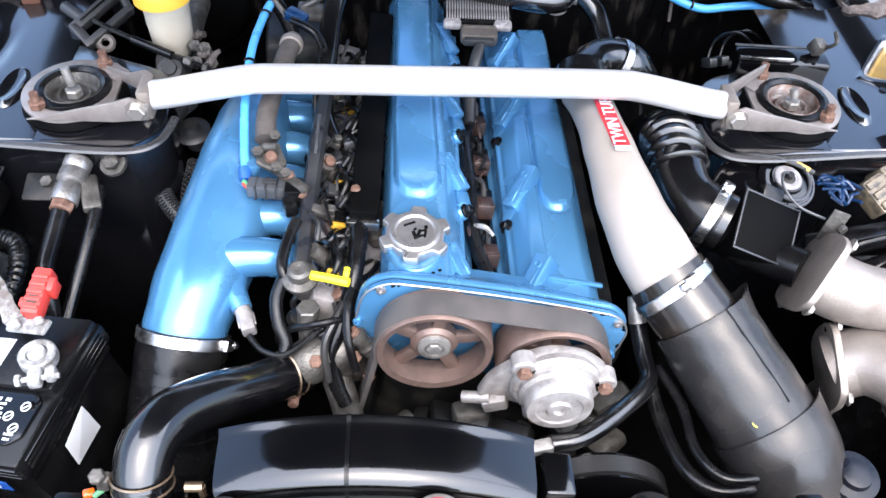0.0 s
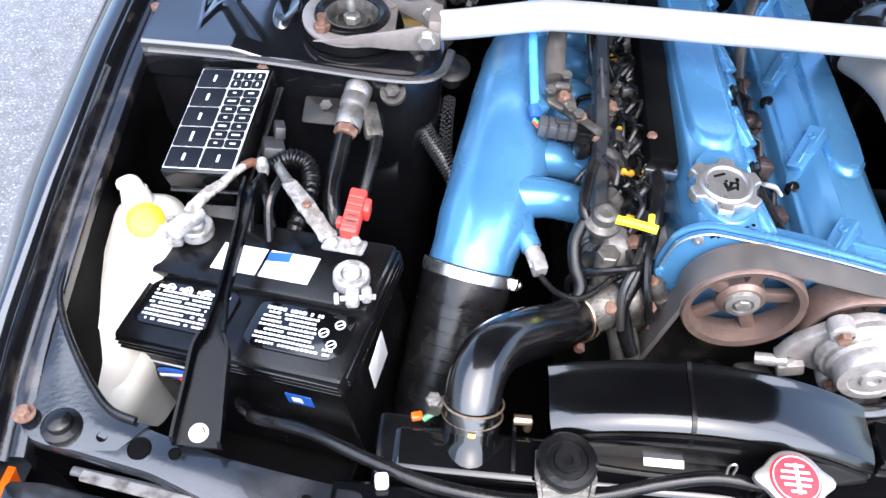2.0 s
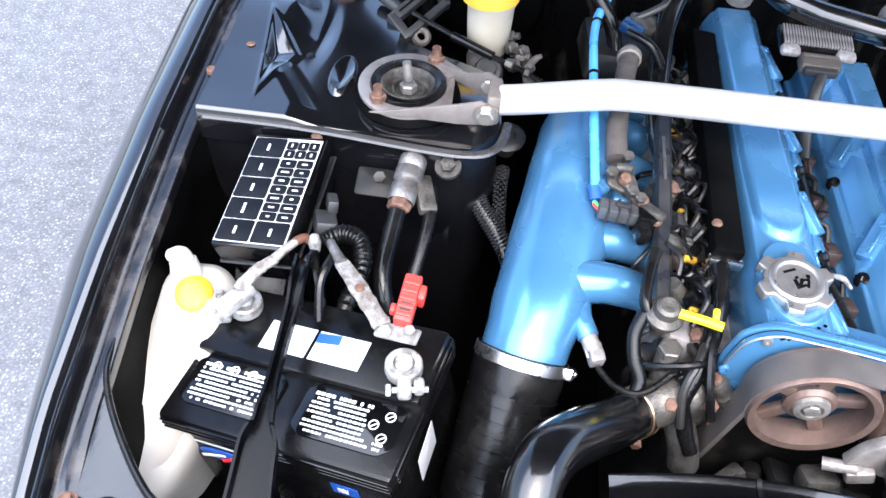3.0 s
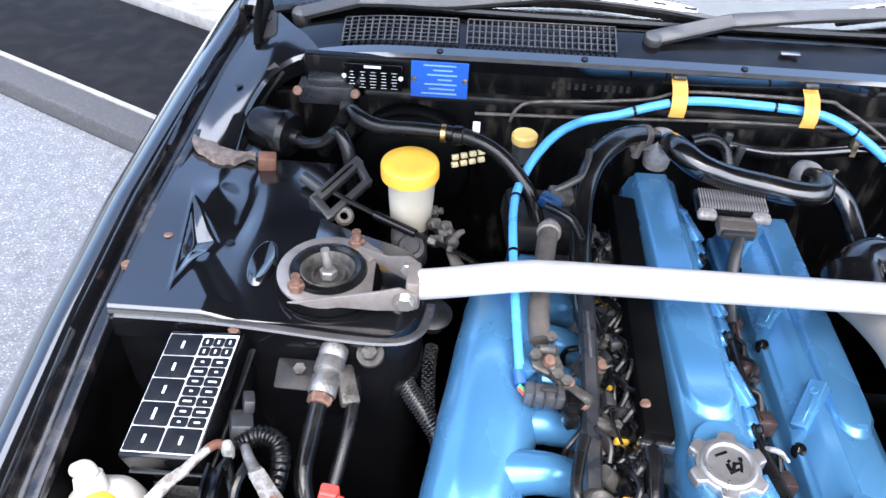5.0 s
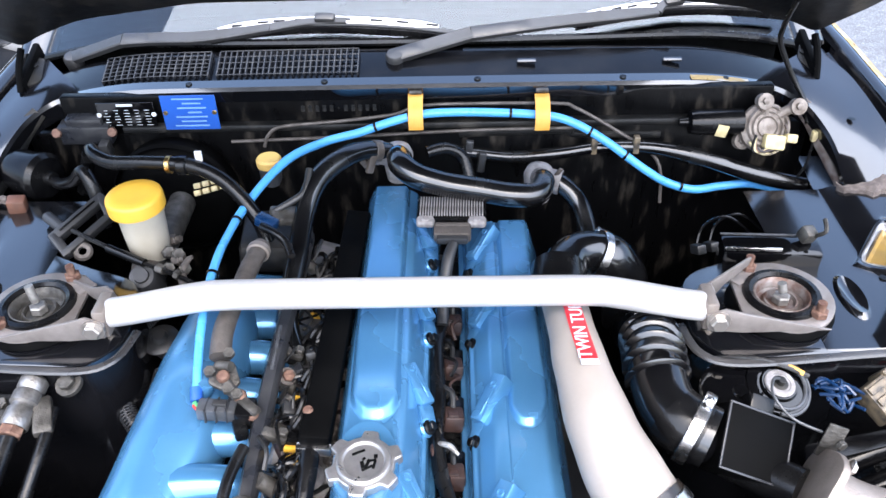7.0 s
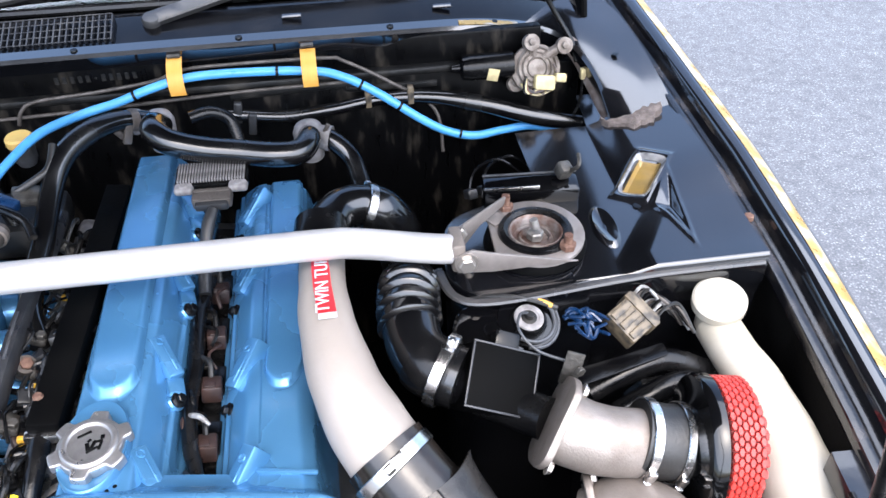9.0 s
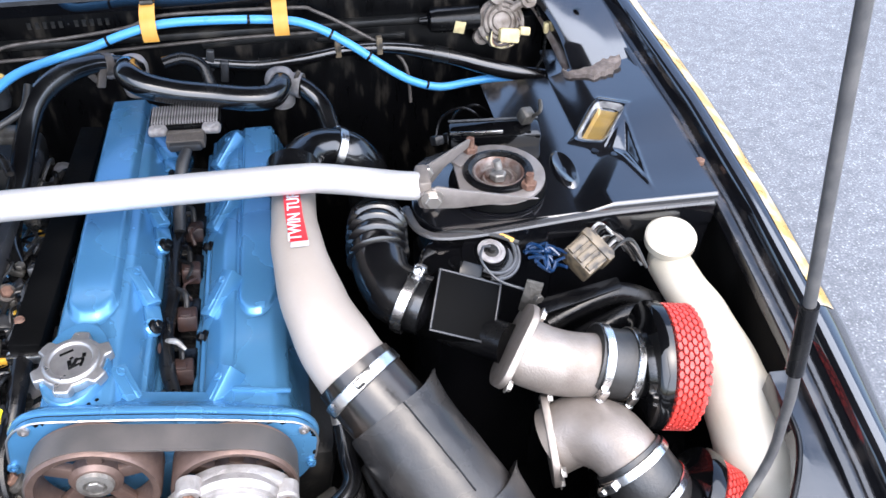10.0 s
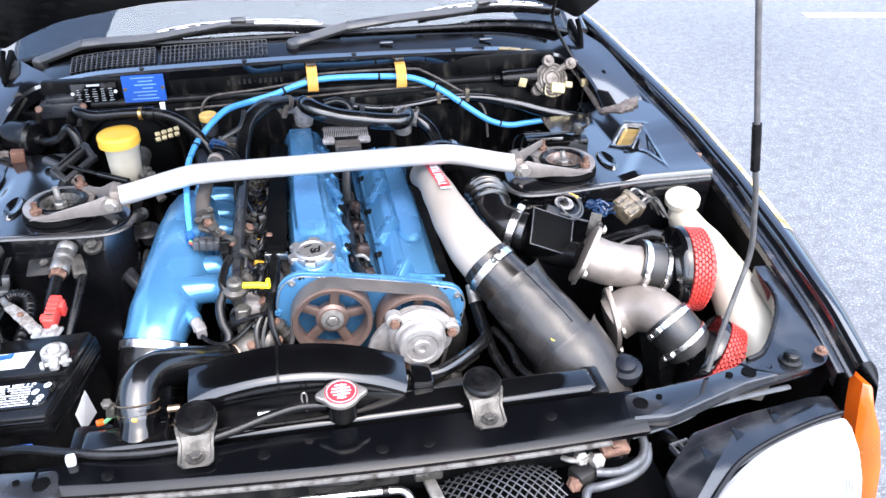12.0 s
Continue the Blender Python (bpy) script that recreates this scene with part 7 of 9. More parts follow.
sec = [[(SC[0] + (SR - 0.01) * math.cos(radians(112 - 52 * i / 20)) * k, 0.452, SC[1] + (SR - 0.01) * math.sin(radians(112 - 52 * i / 20)) * k) for k in (1.0, 0.75)] for i in range(21)]
part("front_web", B().loft(sec), PLASTIC, sh)
part("end_flange", B().box((0.030, 0.045, 0.085), pose(0.098, 0.486, 0.715, 0, 6, 0), bev=0.004), SHROUD_PLASTIC, sh)
# radiator top hose with clamps
rh = thing("radiator_hose", (-0.25, 0.55, 0.70), "glossy black radiator top hose", "hose")
part("tube", B().tube([(-0.158, 0.649, 0.696), (-0.176, 0.634, 0.704), (-0.204, 0.602, 0.728), (-0.238, 0.570, 0.755), (-0.266, 0.538, 0.775), (-0.281, 0.507, 0.779), (-0.285, 0.482, 0.766), (-0.284, 0.468, 0.750)], [0.0255, 0.0255, 0.026, 0.027, 0.027, 0.0265, 0.0265, 0.0265], seg=28, sub=8), GLOSS_RUBBER, rh)
for w in (-0.006, 0.006):
    part("spring_clip", B().lathe([(0.0268, -0.0012), (0.0285, 0), (0.0268, 0.0012), (0.0262, 0), (0.0268, -0.0012)], at((-0.284, 0.478 + w * 0.4, 0.764 + w), (0, 0.45, 0.89)), 36), CLIP_STEEL, rh)
    part("spring_clip", B().lathe([(0.0262, -0.0012), (0.0278, 0), (0.0262, 0.0012), (0.0258, 0), (0.0262, -0.0012)], at((-0.172 - w * 0.65, 0.638 - w * 0.6, 0.702 + w * 0.35), (0.68, 0.64, -0.34)), 36), CLIP_STEEL, rh)
part("clip_tag", B().box((0.007, 0.004, 0.012), pose(-0.284, 0.449, 0.764, 25, 0, 0), bev=0.001), TAPE, rh)
part("clip_screw", B().box((0.014, 0.012, 0.012), pose(-0.168, 0.626, 0.680, 0, 20, 20), bev=0.003).hexa((-0.168, 0.62, 0.680), (0, -1, 0), 0.006, 0.01), RUST, rh)
part("clip_screw", B().box((0.012, 0.012, 0.02), pose(-0.318, 0.476, 0.765, 0, 10, 0), bev=0.003).hexa((-0.320, 0.474, 0.775), (0, -0.2, 1), 0.0075, 0.008), OLD_ALU, rh)
sp = thing("sensor_plug", (-0.335, 0.468, 0.745), "orange and green plug by the radiator neck", "connector")
part("plug", B().box((0.011, 0.008, 0.007), pose(-0.334, 0.472, 0.750, 0, 0, 15), bev=0.002), AMBER, sp)
part("wire", B().tube([(-0.328, 0.468, 0.752), (-0.318, 0.474, 0.756), (-0.308, 0.482, 0.750)], 0.0028, seg=8), material("green_wire", (0.05, 0.16, 0.07), 0.5), sp)
# thermostat housing and front clutter
th = thing("thermostat_housing", (-0.14, 0.66, 0.70), "grimy cast thermostat housing and water outlet", "housing")
part("outlet", B().tube([(-0.168, 0.642, 0.702), (-0.145, 0.654, 0.708), (-0.118, 0.668, 0.706)], [0.024, 0.027, 0.033], seg=20), OLD_ALU, th)
part("body", B().box((0.06, 0.05, 0.07), pose(-0.112, 0.676, 0.690, 0, 10, 20), bev=0.014, seg=3), OLD_ALU, th)
part("lower_spigot", B().tube([(-0.125, 0.650, 0.69), (-0.115, 0.632, 0.668), (-0.108, 0.62, 0.64)], 0.017, seg=16), OLD_ALU, th)
part("stem", B().tube([(-0.150, 0.668, 0.715), (-0.152, 0.672, 0.745), (-0.150, 0.676, 0.765)], [0.013, 0.011, 0.012], seg=14).hexa((-0.150, 0.676, 0.762), (0, 0, 1), 0.013, 0.010), OLD_ALU, th)
for p in ((-0.10, 0.645, 0.722), (-0.142, 0.640, 0.722), (-0.085, 0.650, 0.68)):
    part("bolt", B().hexa(p, (0, -0.6, 0.8), 0.008, 0.008), RUST, th)
rng = random.Random(11)
for k in range(16):
    x, y, z = rng.uniform(-0.11, 0.20), rng.uniform(0.585, 0.64), rng.uniform(0.60, 0.655)
    solo("casting_lug", B().box((rng.uniform(0.02, 0.06), rng.uniform(0.02, 0.04), rng.uniform(0.015, 0.035)), pose(x, y, z, rng.uniform(-25, 25), rng.uniform(-25, 25), rng.uniform(-40, 40)), bev=0.006), (OLD_ALU, DUSTY_BLACK)[k % 2], "grimy cast engine lug behind the fan shroud", "engine lug", "engine lugs")
solo("front_bracket", B().box((0.16, 0.016, 0.010), pose(-0.03, 0.545, 0.700, 20, 4, 0), bev=0.003), PLASTIC, "flat black bracket above the fan shroud", "bracket")
# water pipe right of the engine and hoses behind the pulley
wp = thing("water_pipe", (0.17, 0.6, 0.66), "glossy black bent water pipe", "pipe")
part("tube", B().tube([(0.229, 0.703, 0.715), (0.232, 0.667, 0.700), (0.232, 0.632, 0.692), (0.198, 0.598, 0.690), (0.149, 0.564, 0.690), (0.112, 0.555, 0.690)], 0.0105, seg=14, sub=8), GLOSS_RUBBER, wp)
part("union", B().tube([(0.224, 0.722, 0.738), (0.229, 0.700, 0.716)], [0.008, 0.0112], seg=12), DIRTY_ALU, wp)
part("end_union", B().box((0.04, 0.016, 0.012), pose(0.098, 0.550, 0.692, 0, 5, 15), bev=0.004), DIRTY_ALU, wp)
for pts, r in ((((0.236, 0.660, 0.690), (0.241, 0.611, 0.675), (0.251, 0.547, 0.675), (0.269, 0.515, 0.675), (0.299, 0.506, 0.675), (0.351, 0.518, 0.675), (0.39, 0.524, 0.675)), 0.0085), (((0.250, 0.655, 0.690), (0.265, 0.602, 0.690), (0.267, 0.549, 0.690), (0.285, 0.517, 0.690), (0.315, 0.512, 0.690), (0.361, 0.524, 0.690), (0.404, 0.520, 0.690)), 0.006)):
    solo("coolant_hose", B().tube(pts, r, seg=14), RUBBER, "thin black coolant hose", "hose", "coolant hoses")
pl = thing("accessory_pulley", (0.17, 0.53, 0.62), "large black belt pulley", "pulley")
part("wheel", B().lathe([(0.02, 0.0), (0.06, 0.0), (0.066, 0.006), (0.078, 0.008), (0.080, 0.0), (0.080, 0.028), (0.076, 0.03), (0, 0.03)], at((0.168, 0.548, 0.605), (0, -1, 0)), 44), GLOSS_PLASTIC, pl)
part("belt", B().lathe([(0.0805, 0.004), (0.084, 0.005), (0.084, 0.024), (0.0805, 0.025)], at((0.168, 0.548, 0.605), (0, -1, 0)), 44), GREY_RUBBER, pl)
oc = thing("filler_cap", (0.431, 0.527, 0.67), "blue-grey round filler cap", "cap")
part("rim", B().lathe([(0.026, -0.012), (0.028, 0), (0.027, 0.006), (0.018, 0.008), (0.016, 0.014), (0.010, 0.016), (0, 0.016)], at((0.426, 0.514, 0.690), (0, -0.15, 1)), 30), material("slate_plastic", (0.004, 0.005, 0.008), 0.32, col2=(0.008, 0.009, 0.012), scale=20, spec=0.25), oc)
part("neck", B().lathe([(0.02, -0.07), (0.02, -0.012), (0, -0.012)], at((0.426, 0.514, 0.690), (0, -0.15, 1)), 20), PLASTIC, oc)

# ---- headlamps and indicators ----
for s in (-1, 1):
    hl = thing("headlamp", (s * 0.56, 0.30, 0.55), "clear headlamp with a black top housing", "headlamp", "headlamps")
    sec = []
    for i in range(13):
        t = i / 12
        x, y0 = 0.435 + 0.265 * t, 0.233 + 0.117 * t + 0.10 * t * (1 - t)
        sec.append([(s * x, y0 + dy, z) for dy, z in ((0.008, 0.682), (0.0, 0.686), (-0.014, 0.684), (-0.040, 0.664), (-0.062, 0.630), (-0.075, 0.59), (-0.078, 0.55))])
    part("lens", B().loft(sec), LAMP_GLASS, hl)
    for k in range(9):
        x, y = 0.652 + 0.0055 * k, 0.342 + 0.0012 * k
        part("flute", B().tube([(s * x, y - 0.016, 0.6835), (s * x, y - 0.042, 0.6632), (s * x, y - 0.064, 0.629), (s * x, y - 0.077, 0.589)], 0.0014, seg=6, sub=3), LAMP_GLASS, hl)
    out = [(0.395, 0.223), (0.437, 0.240), (0.50, 0.292), (0.57, 0.325), (0.65, 0.349), (0.702, 0.358), (0.706, 0.402), (0.672, 0.404), (0.56, 0.388), (0.47, 0.366), (0.40, 0.30)]
    part("housing", B().prism(rpoly([(s * x, y) for x, y in out][::s], 0.008), 0.02, Matrix.Translation((0, 0, 0.668)), bev=0.004), DUSTY_PAINT, hl)
    part("top_rib", B().tube([(s * 0.437, 0.242, 0.689), (s * 0.50, 0.294, 0.690), (s * 0.57, 0.327, 0.690), (s * 0.65, 0.351, 0.690), (s * 0.70, 0.360, 0.690)], 0.004, seg=8), PLASTIC, hl)
    for x, y in ((0.47, 0.325), (0.53, 0.352), (0.60, 0.376)):
        part("mark", B().prism([(s * (x - 0.006), y - 0.014), (s * (x + 0.010), y - 0.004), (s * (x - 0.002), y + 0.012)][::s], 0.001, Matrix.Translation((0, 0, 0.6885))), GLOSS_PLASTIC, hl)
    ind = thing("indicator_lamp", (s * 0.73, 0.36, 0.6), "orange corner indicator lamp", "indicator", "indicators")
    sec = []
    for z, xl, yl, xr, yr in ((0.703, 0.748, 0.401, 0.756, 0.402), (0.70, 0.747, 0.398, 0.759, 0.398), (0.665, 0.745, 0.390, 0.768, 0.385), (0.63, 0.743, 0.380, 0.776, 0.368), (0.57, 0.742, 0.366, 0.784, 0.352), (0.50, 0.742, 0.355, 0.788, 0.342)):
        o = SHIFT[s] - 0.031
        row = [(xl + (xr - xl) * k + 0.004 * math.sin(math.pi * k) + o, yl + (yr - yl) * k - 0.008 * math.sin(math.pi * k), z) for k in (0, 0.2, 0.4, 0.6, 0.8, 1)]
        row += [(xr + o, yr + 0.03, z - 0.002), (xl + o, yl + 0.03, z - 0.002)]
        sec.append([(s * x, y, h - (0.05 if s < 0 else 0.0)) for x, y, h in row])
    part("lens", B().loft(sec, cap=True, loop=True), AMBER, ind)
# nose clutter under the cross member
gl = thing("cooler_screen", (0.18, 0.31, 0.62), "oil cooler behind an expanded metal screen", "oil cooler")
part("body", B().box((0.17, 0.09, 0.04), pose(0.182, 0.312, 0.650), bev=0.01), BAY_BLACK, gl)


def dome(u, v):
    return V(0.098 + 0.168 * u, 0.262 + 0.094 * v, 0.694 - 0.018 * (2 * u - 1) ** 2 - 0.014 * (2 * v - 1.2) ** 2)


b = B()
for i in range(-7, 14):
    for s in (-1, 1):
        run = [(i / 13 + (j / 10) * 0.5 * s + (0.5 if s < 0 else 0), j / 10) for j in range(11)]
        run = [dome(u, v) for u, v in run if 0 <= u <= 1]
        if len(run) > 2:
            b.tube(run, 0.0011, seg=5, sub=1)
tagged(part("screen", b, GREY_PIPE, gl), kind="stuff")
lt = thing("latch_assembly", (0.0, 0.33, 0.68), "bonnet latch striker with a bright steel rod", "latch")
part("rod", B().tube([(-0.125, 0.338, 0.698), (-0.05, 0.333, 0.700), (0.030, 0.328, 0.700), (0.050, 0.324, 0.700), (0.058, 0.313, 0.697), (0.062, 0.295, 0.68)], 0.0055, seg=12), CHROME, lt)
part("collar", B().tube([(0.024, 0.328, 0.700), (0.032, 0.328, 0.700)], 0.007, seg=12), PLASTIC, lt)
part("post", B().box((0.016, 0.045, 0.008), pose(0.090, 0.322, 0.696, -8, 0, 8), bev=0.002), DIRTY_ALU, lt)
part("yoke", B().box((0.038, 0.020, 0.016), pose(0.087, 0.349, 0.702), bev=0.004).lathe([(0.010, 0), (0.009, 0.006), (0, 0.008)], at((0.087, 0.349, 0.709)), 16), OLD_ALU, lt)
part("bracket", B().box((0.12, 0.012, 0.03), pose(-0.01, 0.362, 0.694), bev=0.004), OLD_ALU, lt)
part("hook", B().tube([(-0.07, 0.352, 0.706), (-0.03, 0.346, 0.708), (-0.005, 0.348, 0.704), (0.0, 0.358, 0.698)], 0.004, seg=8), DUSTY_BLACK, lt)
for pts in (((0.309, 0.317, 0.690), (0.330, 0.313, 0.690), (0.350, 0.315, 0.690), (0.375, 0.326, 0.692), (0.388, 0.345, 0.696), (0.389, 0.362, 0.702)), ((0.284, 0.262, 0.668), (0.285, 0.285, 0.680), (0.294, 0.298, 0.682), (0.312, 0.301, 0.680), (0.354, 0.306, 0.684), (0.384, 0.325, 0.688), (0.394, 0.350, 0.694))):
    solo("cooler_pipe", B().tube(pts, 0.0062, seg=12), GREY_PIPE, "thin grey cooler pipe in the nose", "pipe", "cooler pipes")
un = thing("pipe_union", (0.30, 0.33, 0.67), "rusty pipe union and bracket in the nose", "union")
part("bracket", B().box((0.040, 0.028, 0.012), pose(0.341, 0.343, 0.707, 14, 0, 4), bev=0.003).hexa((0.341, 0.340, 0.713), (0, -0.3, 1), 0.008, 0.006), RUST, un)
part("nut", B().hexa((0.292, 0.342, 0.694), (0.2, -0.7, 0.6), 0.010, 0.014), DIRTY_ALU, un)
part("nut", B().hexa((0.311, 0.334, 0.694), (0.3, -0.6, 0.6), 0.011, 0.014), DIRTY_ALU, un)
part("nut", B().hexa((0.278, 0.318, 0.676), (0, -0.8, 0.4), 0.010, 0.014), RUST, un)
part("block", B().box((0.036, 0.028, 0.020), pose(0.295, 0.325, 0.684, 0, 0, 25), bev=0.004), DUSTY_BLACK, un)
part("clip", B().tube([(0.270, 0.345, 0.697), (0.280, 0.335, 0.700), (0.296, 0.333, 0.700), (0.31, 0.34, 0.70)], 0.004, seg=8), DIRTY_ALU, un)
gr = thing("plug_block", (0.449, 0.333, 0.66), "black grid shaped wiring plug", "connector")
gm = pose(0.449, 0.333, 0.681, 0, 0, 13)
for x in (-0.013, 0.0, 0.013):
    part("frame_bar", B().box((0.0028, 0.048, 0.010), gm @ Matrix.Translation((x, 0, 0)), bev=0.0008), GREY_PIPE, gr)
for y in (-0.022, 0.0, 0.022):
    part("frame_bar", B().box((0.029, 0.0028, 0.010), gm @ Matrix.Translation((0, y, 0.0003)), bev=0.0008), GREY_PIPE, gr)
part("back", B().box((0.027, 0.046, 0.006), gm @ Matrix.Translation((0, 0, -0.006)), bev=0.001), BAY_BLACK, gr)
part("stem", B().box((0.014, 0.03, 0.012), gm @ Matrix.Translation((-0.004, 0.036, 0.0)), bev=0.003), PLASTIC, gr)
solo("nose_duct", B().box((0.86, 0.20, 0.012), pose(0.0, 0.30, 0.615), bev=0.004), BAY_BLACK, "dark plastic duct floor in the nose", "duct")

# ---- bulkhead side ----
br_ = thing("brake_reservoir", (-0.384, 1.152, 0.78), "white fluid reservoir with a big yellow cap", "reservoir")
part("bottle", B().lathe([(0.024, 0.0), (0.028, 0.006), (0.031, 0.05), (0.032, 0.075), (0.034, 0.078), (0.034, 0.09), (0, 0.09)], at((-0.381, 1.152, 0.780)), 30), WHITE_PLASTIC, br_)
part("cap", B().lathe([(0.0395, 0.0), (0.0395, 0.016), (0.0385, 0.020), (0.036, 0.022), (0.022, 0.0225), (0, 0.0225)], at((-0.383, 1.152, 0.866), (-0.02, -0.03, 1)), 40), YELLOW, br_)
mc = thing("master_cylinder", (-0.377, 1.11, 0.76), "grey cast master cylinder with brake unions", "master cylinder")
part("body", B().tube([(-0.377, 1.30, 0.775), (-0.377, 1.20, 0.772), (-0.377, 1.10, 0.768)], 0.021, seg=20), OLD_ALU, mc)
part("valve", B().lathe([(0.020, -0.03), (0.020, 0.012), (0.017, 0.016), (0.011, 0.0165), (0.010, 0.020), (0, 0.020)], at((-0.374, 1.093, 0.782), (0.0, -0.55, 0.83)), 24), GREY_PLASTIC, mc)
for x, y, z in ((-0.345, 1.105, 0.79), (-0.325, 1.11, 0.785), (-0.335, 1.125, 0.80), (-0.35, 1.13, 0.80)):
    part("union", B().hexa((x, y, z), (0.5, -0.5, 0.6), 0.009, 0.014), OLD_ALU, mc)
boost = thing("brake_booster", (-0.43, 1.33, 0.70), "black round brake servo", "brake servo")
part("shell", B().lathe([(0.098, -0.03), (0.101, -0.01), (0.099, 0.0), (0.086, 0.018), (0.06, 0.026), (0.03, 0.028), (0, 0.028)], at((-0.40, 1.345, 0.755), (0, -1, 0)), 48), BAY_BLACK, boost)
part("rim", B().lathe([(0.100, -0.006), (0.104, 0), (0.100, 0.006)], at((-0.40, 1.342, 0.755), (0, -1, 0)), 48), BAY_BLACK, boost)
cr = thing("clutch_reservoir", (-0.224, 1.291, 0.80), "small reservoir with a faded yellow cap", "reservoir")
part("cap", B().lathe([(0.019, 0), (0.0195, 0.003), (0.0195, 0.011), (0.017, 0.014), (0, 0.0145)], at((-0.224, 1.291, 0.847)), 26), PALE_YELLOW, cr)
part("bottle", B().lathe([(0.012, -0.034), (0.0165, -0.024), (0.0175, 0.0), (0, 0)], at((-0.224, 1.291, 0.847)), 24), GREY_PIPE, cr)
vac = thing("vacuum_hose", (-0.45, 1.24, 0.86), "black servo vacuum hose with a brass clip", "hose")
part("tube", B().tube([(-0.530, 1.30, 0.80), (-0.505, 1.285, 0.85), (-0.480, 1.262, 0.895), (-0.462, 1.235, 0.902), (-0.43, 1.218, 0.899), (-0.37, 1.205, 0.905), (-0.31, 1.195, 0.905), (-0.262, 1.18, 0.888), (-0.222, 1.155, 0.85), (-0.205, 1.14, 0.81)], 0.0105, seg=14), RUBBER, vac)
part("clip", B().lathe([(0.0108, -0.004), (0.0125, -0.003), (0.0125, 0.003), (0.0108, 0.004)], at((-0.342, 1.2, 0.905), (1, -0.1, 0.02)), 20), BRASS, vac)
part("joiner", B().lathe([(0.011, -0.008), (0.0135, -0.006), (0.0135, 0.006), (0.011, 0.008)], at((-0.322, 1.197, 0.905), (1, -0.1, 0)), 20), PLASTIC, vac)
part("tab", B().box((0.010, 0.004, 0.016), pose(-0.298, 1.20, 0.918), bev=0.001), LABEL_WHITE, vac)
bv2 = thing("purge_valve", (-0.607, 1.323, 0.80), "black round purge canister with a hose", "canister")
part("body", B().lathe([(0.0, -0.03), (0.026, -0.028), (0.028, -0.02), (0.028, 0.010), (0.031, 0.012), (0.031, 0.018), (0.026, 0.024), (0.010, 0.026), (0.009, 0.034), (0, 0.034)], at((-0.600, 1.300, 0.832), (0.9, -0.42, 0.0)) @ Matrix.Scale(1.25, 4), 32), PLASTIC, bv2)
part("hose", B().tube([(-0.572, 1.285, 0.832), (-0.545, 1.27, 0.832), (-0.52, 1.262, 0.842), (-0.50, 1.255, 0.862), (-0.488, 1.245, 0.858), (-0.478, 1.235, 0.83), (-0.475, 1.23, 0.78)], [0.008, 0.009, 0.0095, 0.0105, 0.0105, 0.0105, 0.0105], seg=14), RUBBER, bv2)
bb = thing("relay_box", (-0.541, 1.396, 0.84), "black relay box screwed to the bulkhead", "relay")
part("box", B().box((0.085, 0.03, 0.034), pose(-0.535, 1.382, 0.862, 6, 0, 0), bev=0.004), SLATE, bb)
part("lid", B().box((0.06, 0.03, 0.018), pose(-0.533, 1.384, 0.882, 6, 0, 0), bev=0.004), SLATE, bb)
for x in (-0.578, -0.488):
    part("screw", B().lathe([(0.008, 0), (0.007, 0.004), (0, 0.005)], at((x, 1.366, 0.868), (0, -0.9, 0.4)), 14), RUST, bb)
part("plug", B().box((0.016, 0.02, 0.026), pose(-0.503, 1.36, 0.842, 10, 0, 0), bev=0.003), GREY_PLASTIC, bb)
bp_ = thing("bulkhead_plate", (-0.455, 1.39, 0.89), "black metal plate with small white print", "plate")
part("plate", B().box((0.092, 0.0012, 0.042), pose(-0.462, 1.3775, 0.893), bev=0.0004, seg=1), GLOSS_PLASTIC, bp_)
b = B()
b.box((0.026, 0.0008, 0.004), pose(-0.462, 1.3762, 0.910), bev=0.0002, seg=1)
rng = random.Random(3)
for r in range(6):
    for c in range(5):
        b.box((rng.uniform(0.004, 0.011), 0.0006, 0.0007), pose(-0.494 + 0.0165 * c, 1.3764, 0.901 - 0.0052 * r), bev=0.0001, seg=1)
for x in (-0.506, -0.418):
    b.lathe([(0.004, 0), (0.003, 0.002), (0, 0.002)], at((x, 1.3768, 0.893), (0, -1, 0)), 12)
part("print", b, LABEL_WHITE, bp_)
bpl = thing("type_plate", (-0.357, 1.39, 0.88), "blue metal plate with pale unreadable print", "plate")
part("plate", B().box((0.088, 0.0015, 0.060), pose(-0.358, 1.3735, 0.897), bev=0.0004, seg=1), LABEL_BLUE, bpl)
b = B()
for r, (x0, w) in enumerate(((0.0, 0.05), (0.005, 0.03), (0.004, 0.046), (0.008, 0.022), (0.002, 0.05), (0.004, 0.04), (0.0, 0.055))):
    b.box((w, 0.0006, 0.0024), pose(-0.358 + x0, 1.3724, 0.921 - 0.0078 * r), bev=0.0001, seg=1)
part("print", b, material("pale_blue_print", (0.16, 0.30, 0.62), 0.4), bpl)
for x in (-0.397, -0.319):
    part("rivet", B().lathe([(0.004, 0), (0.003, 0.002), (0, 0.002)], at((x, 1.3726, 0.897), (0, -1, 0)), 12), BRASS, bpl)
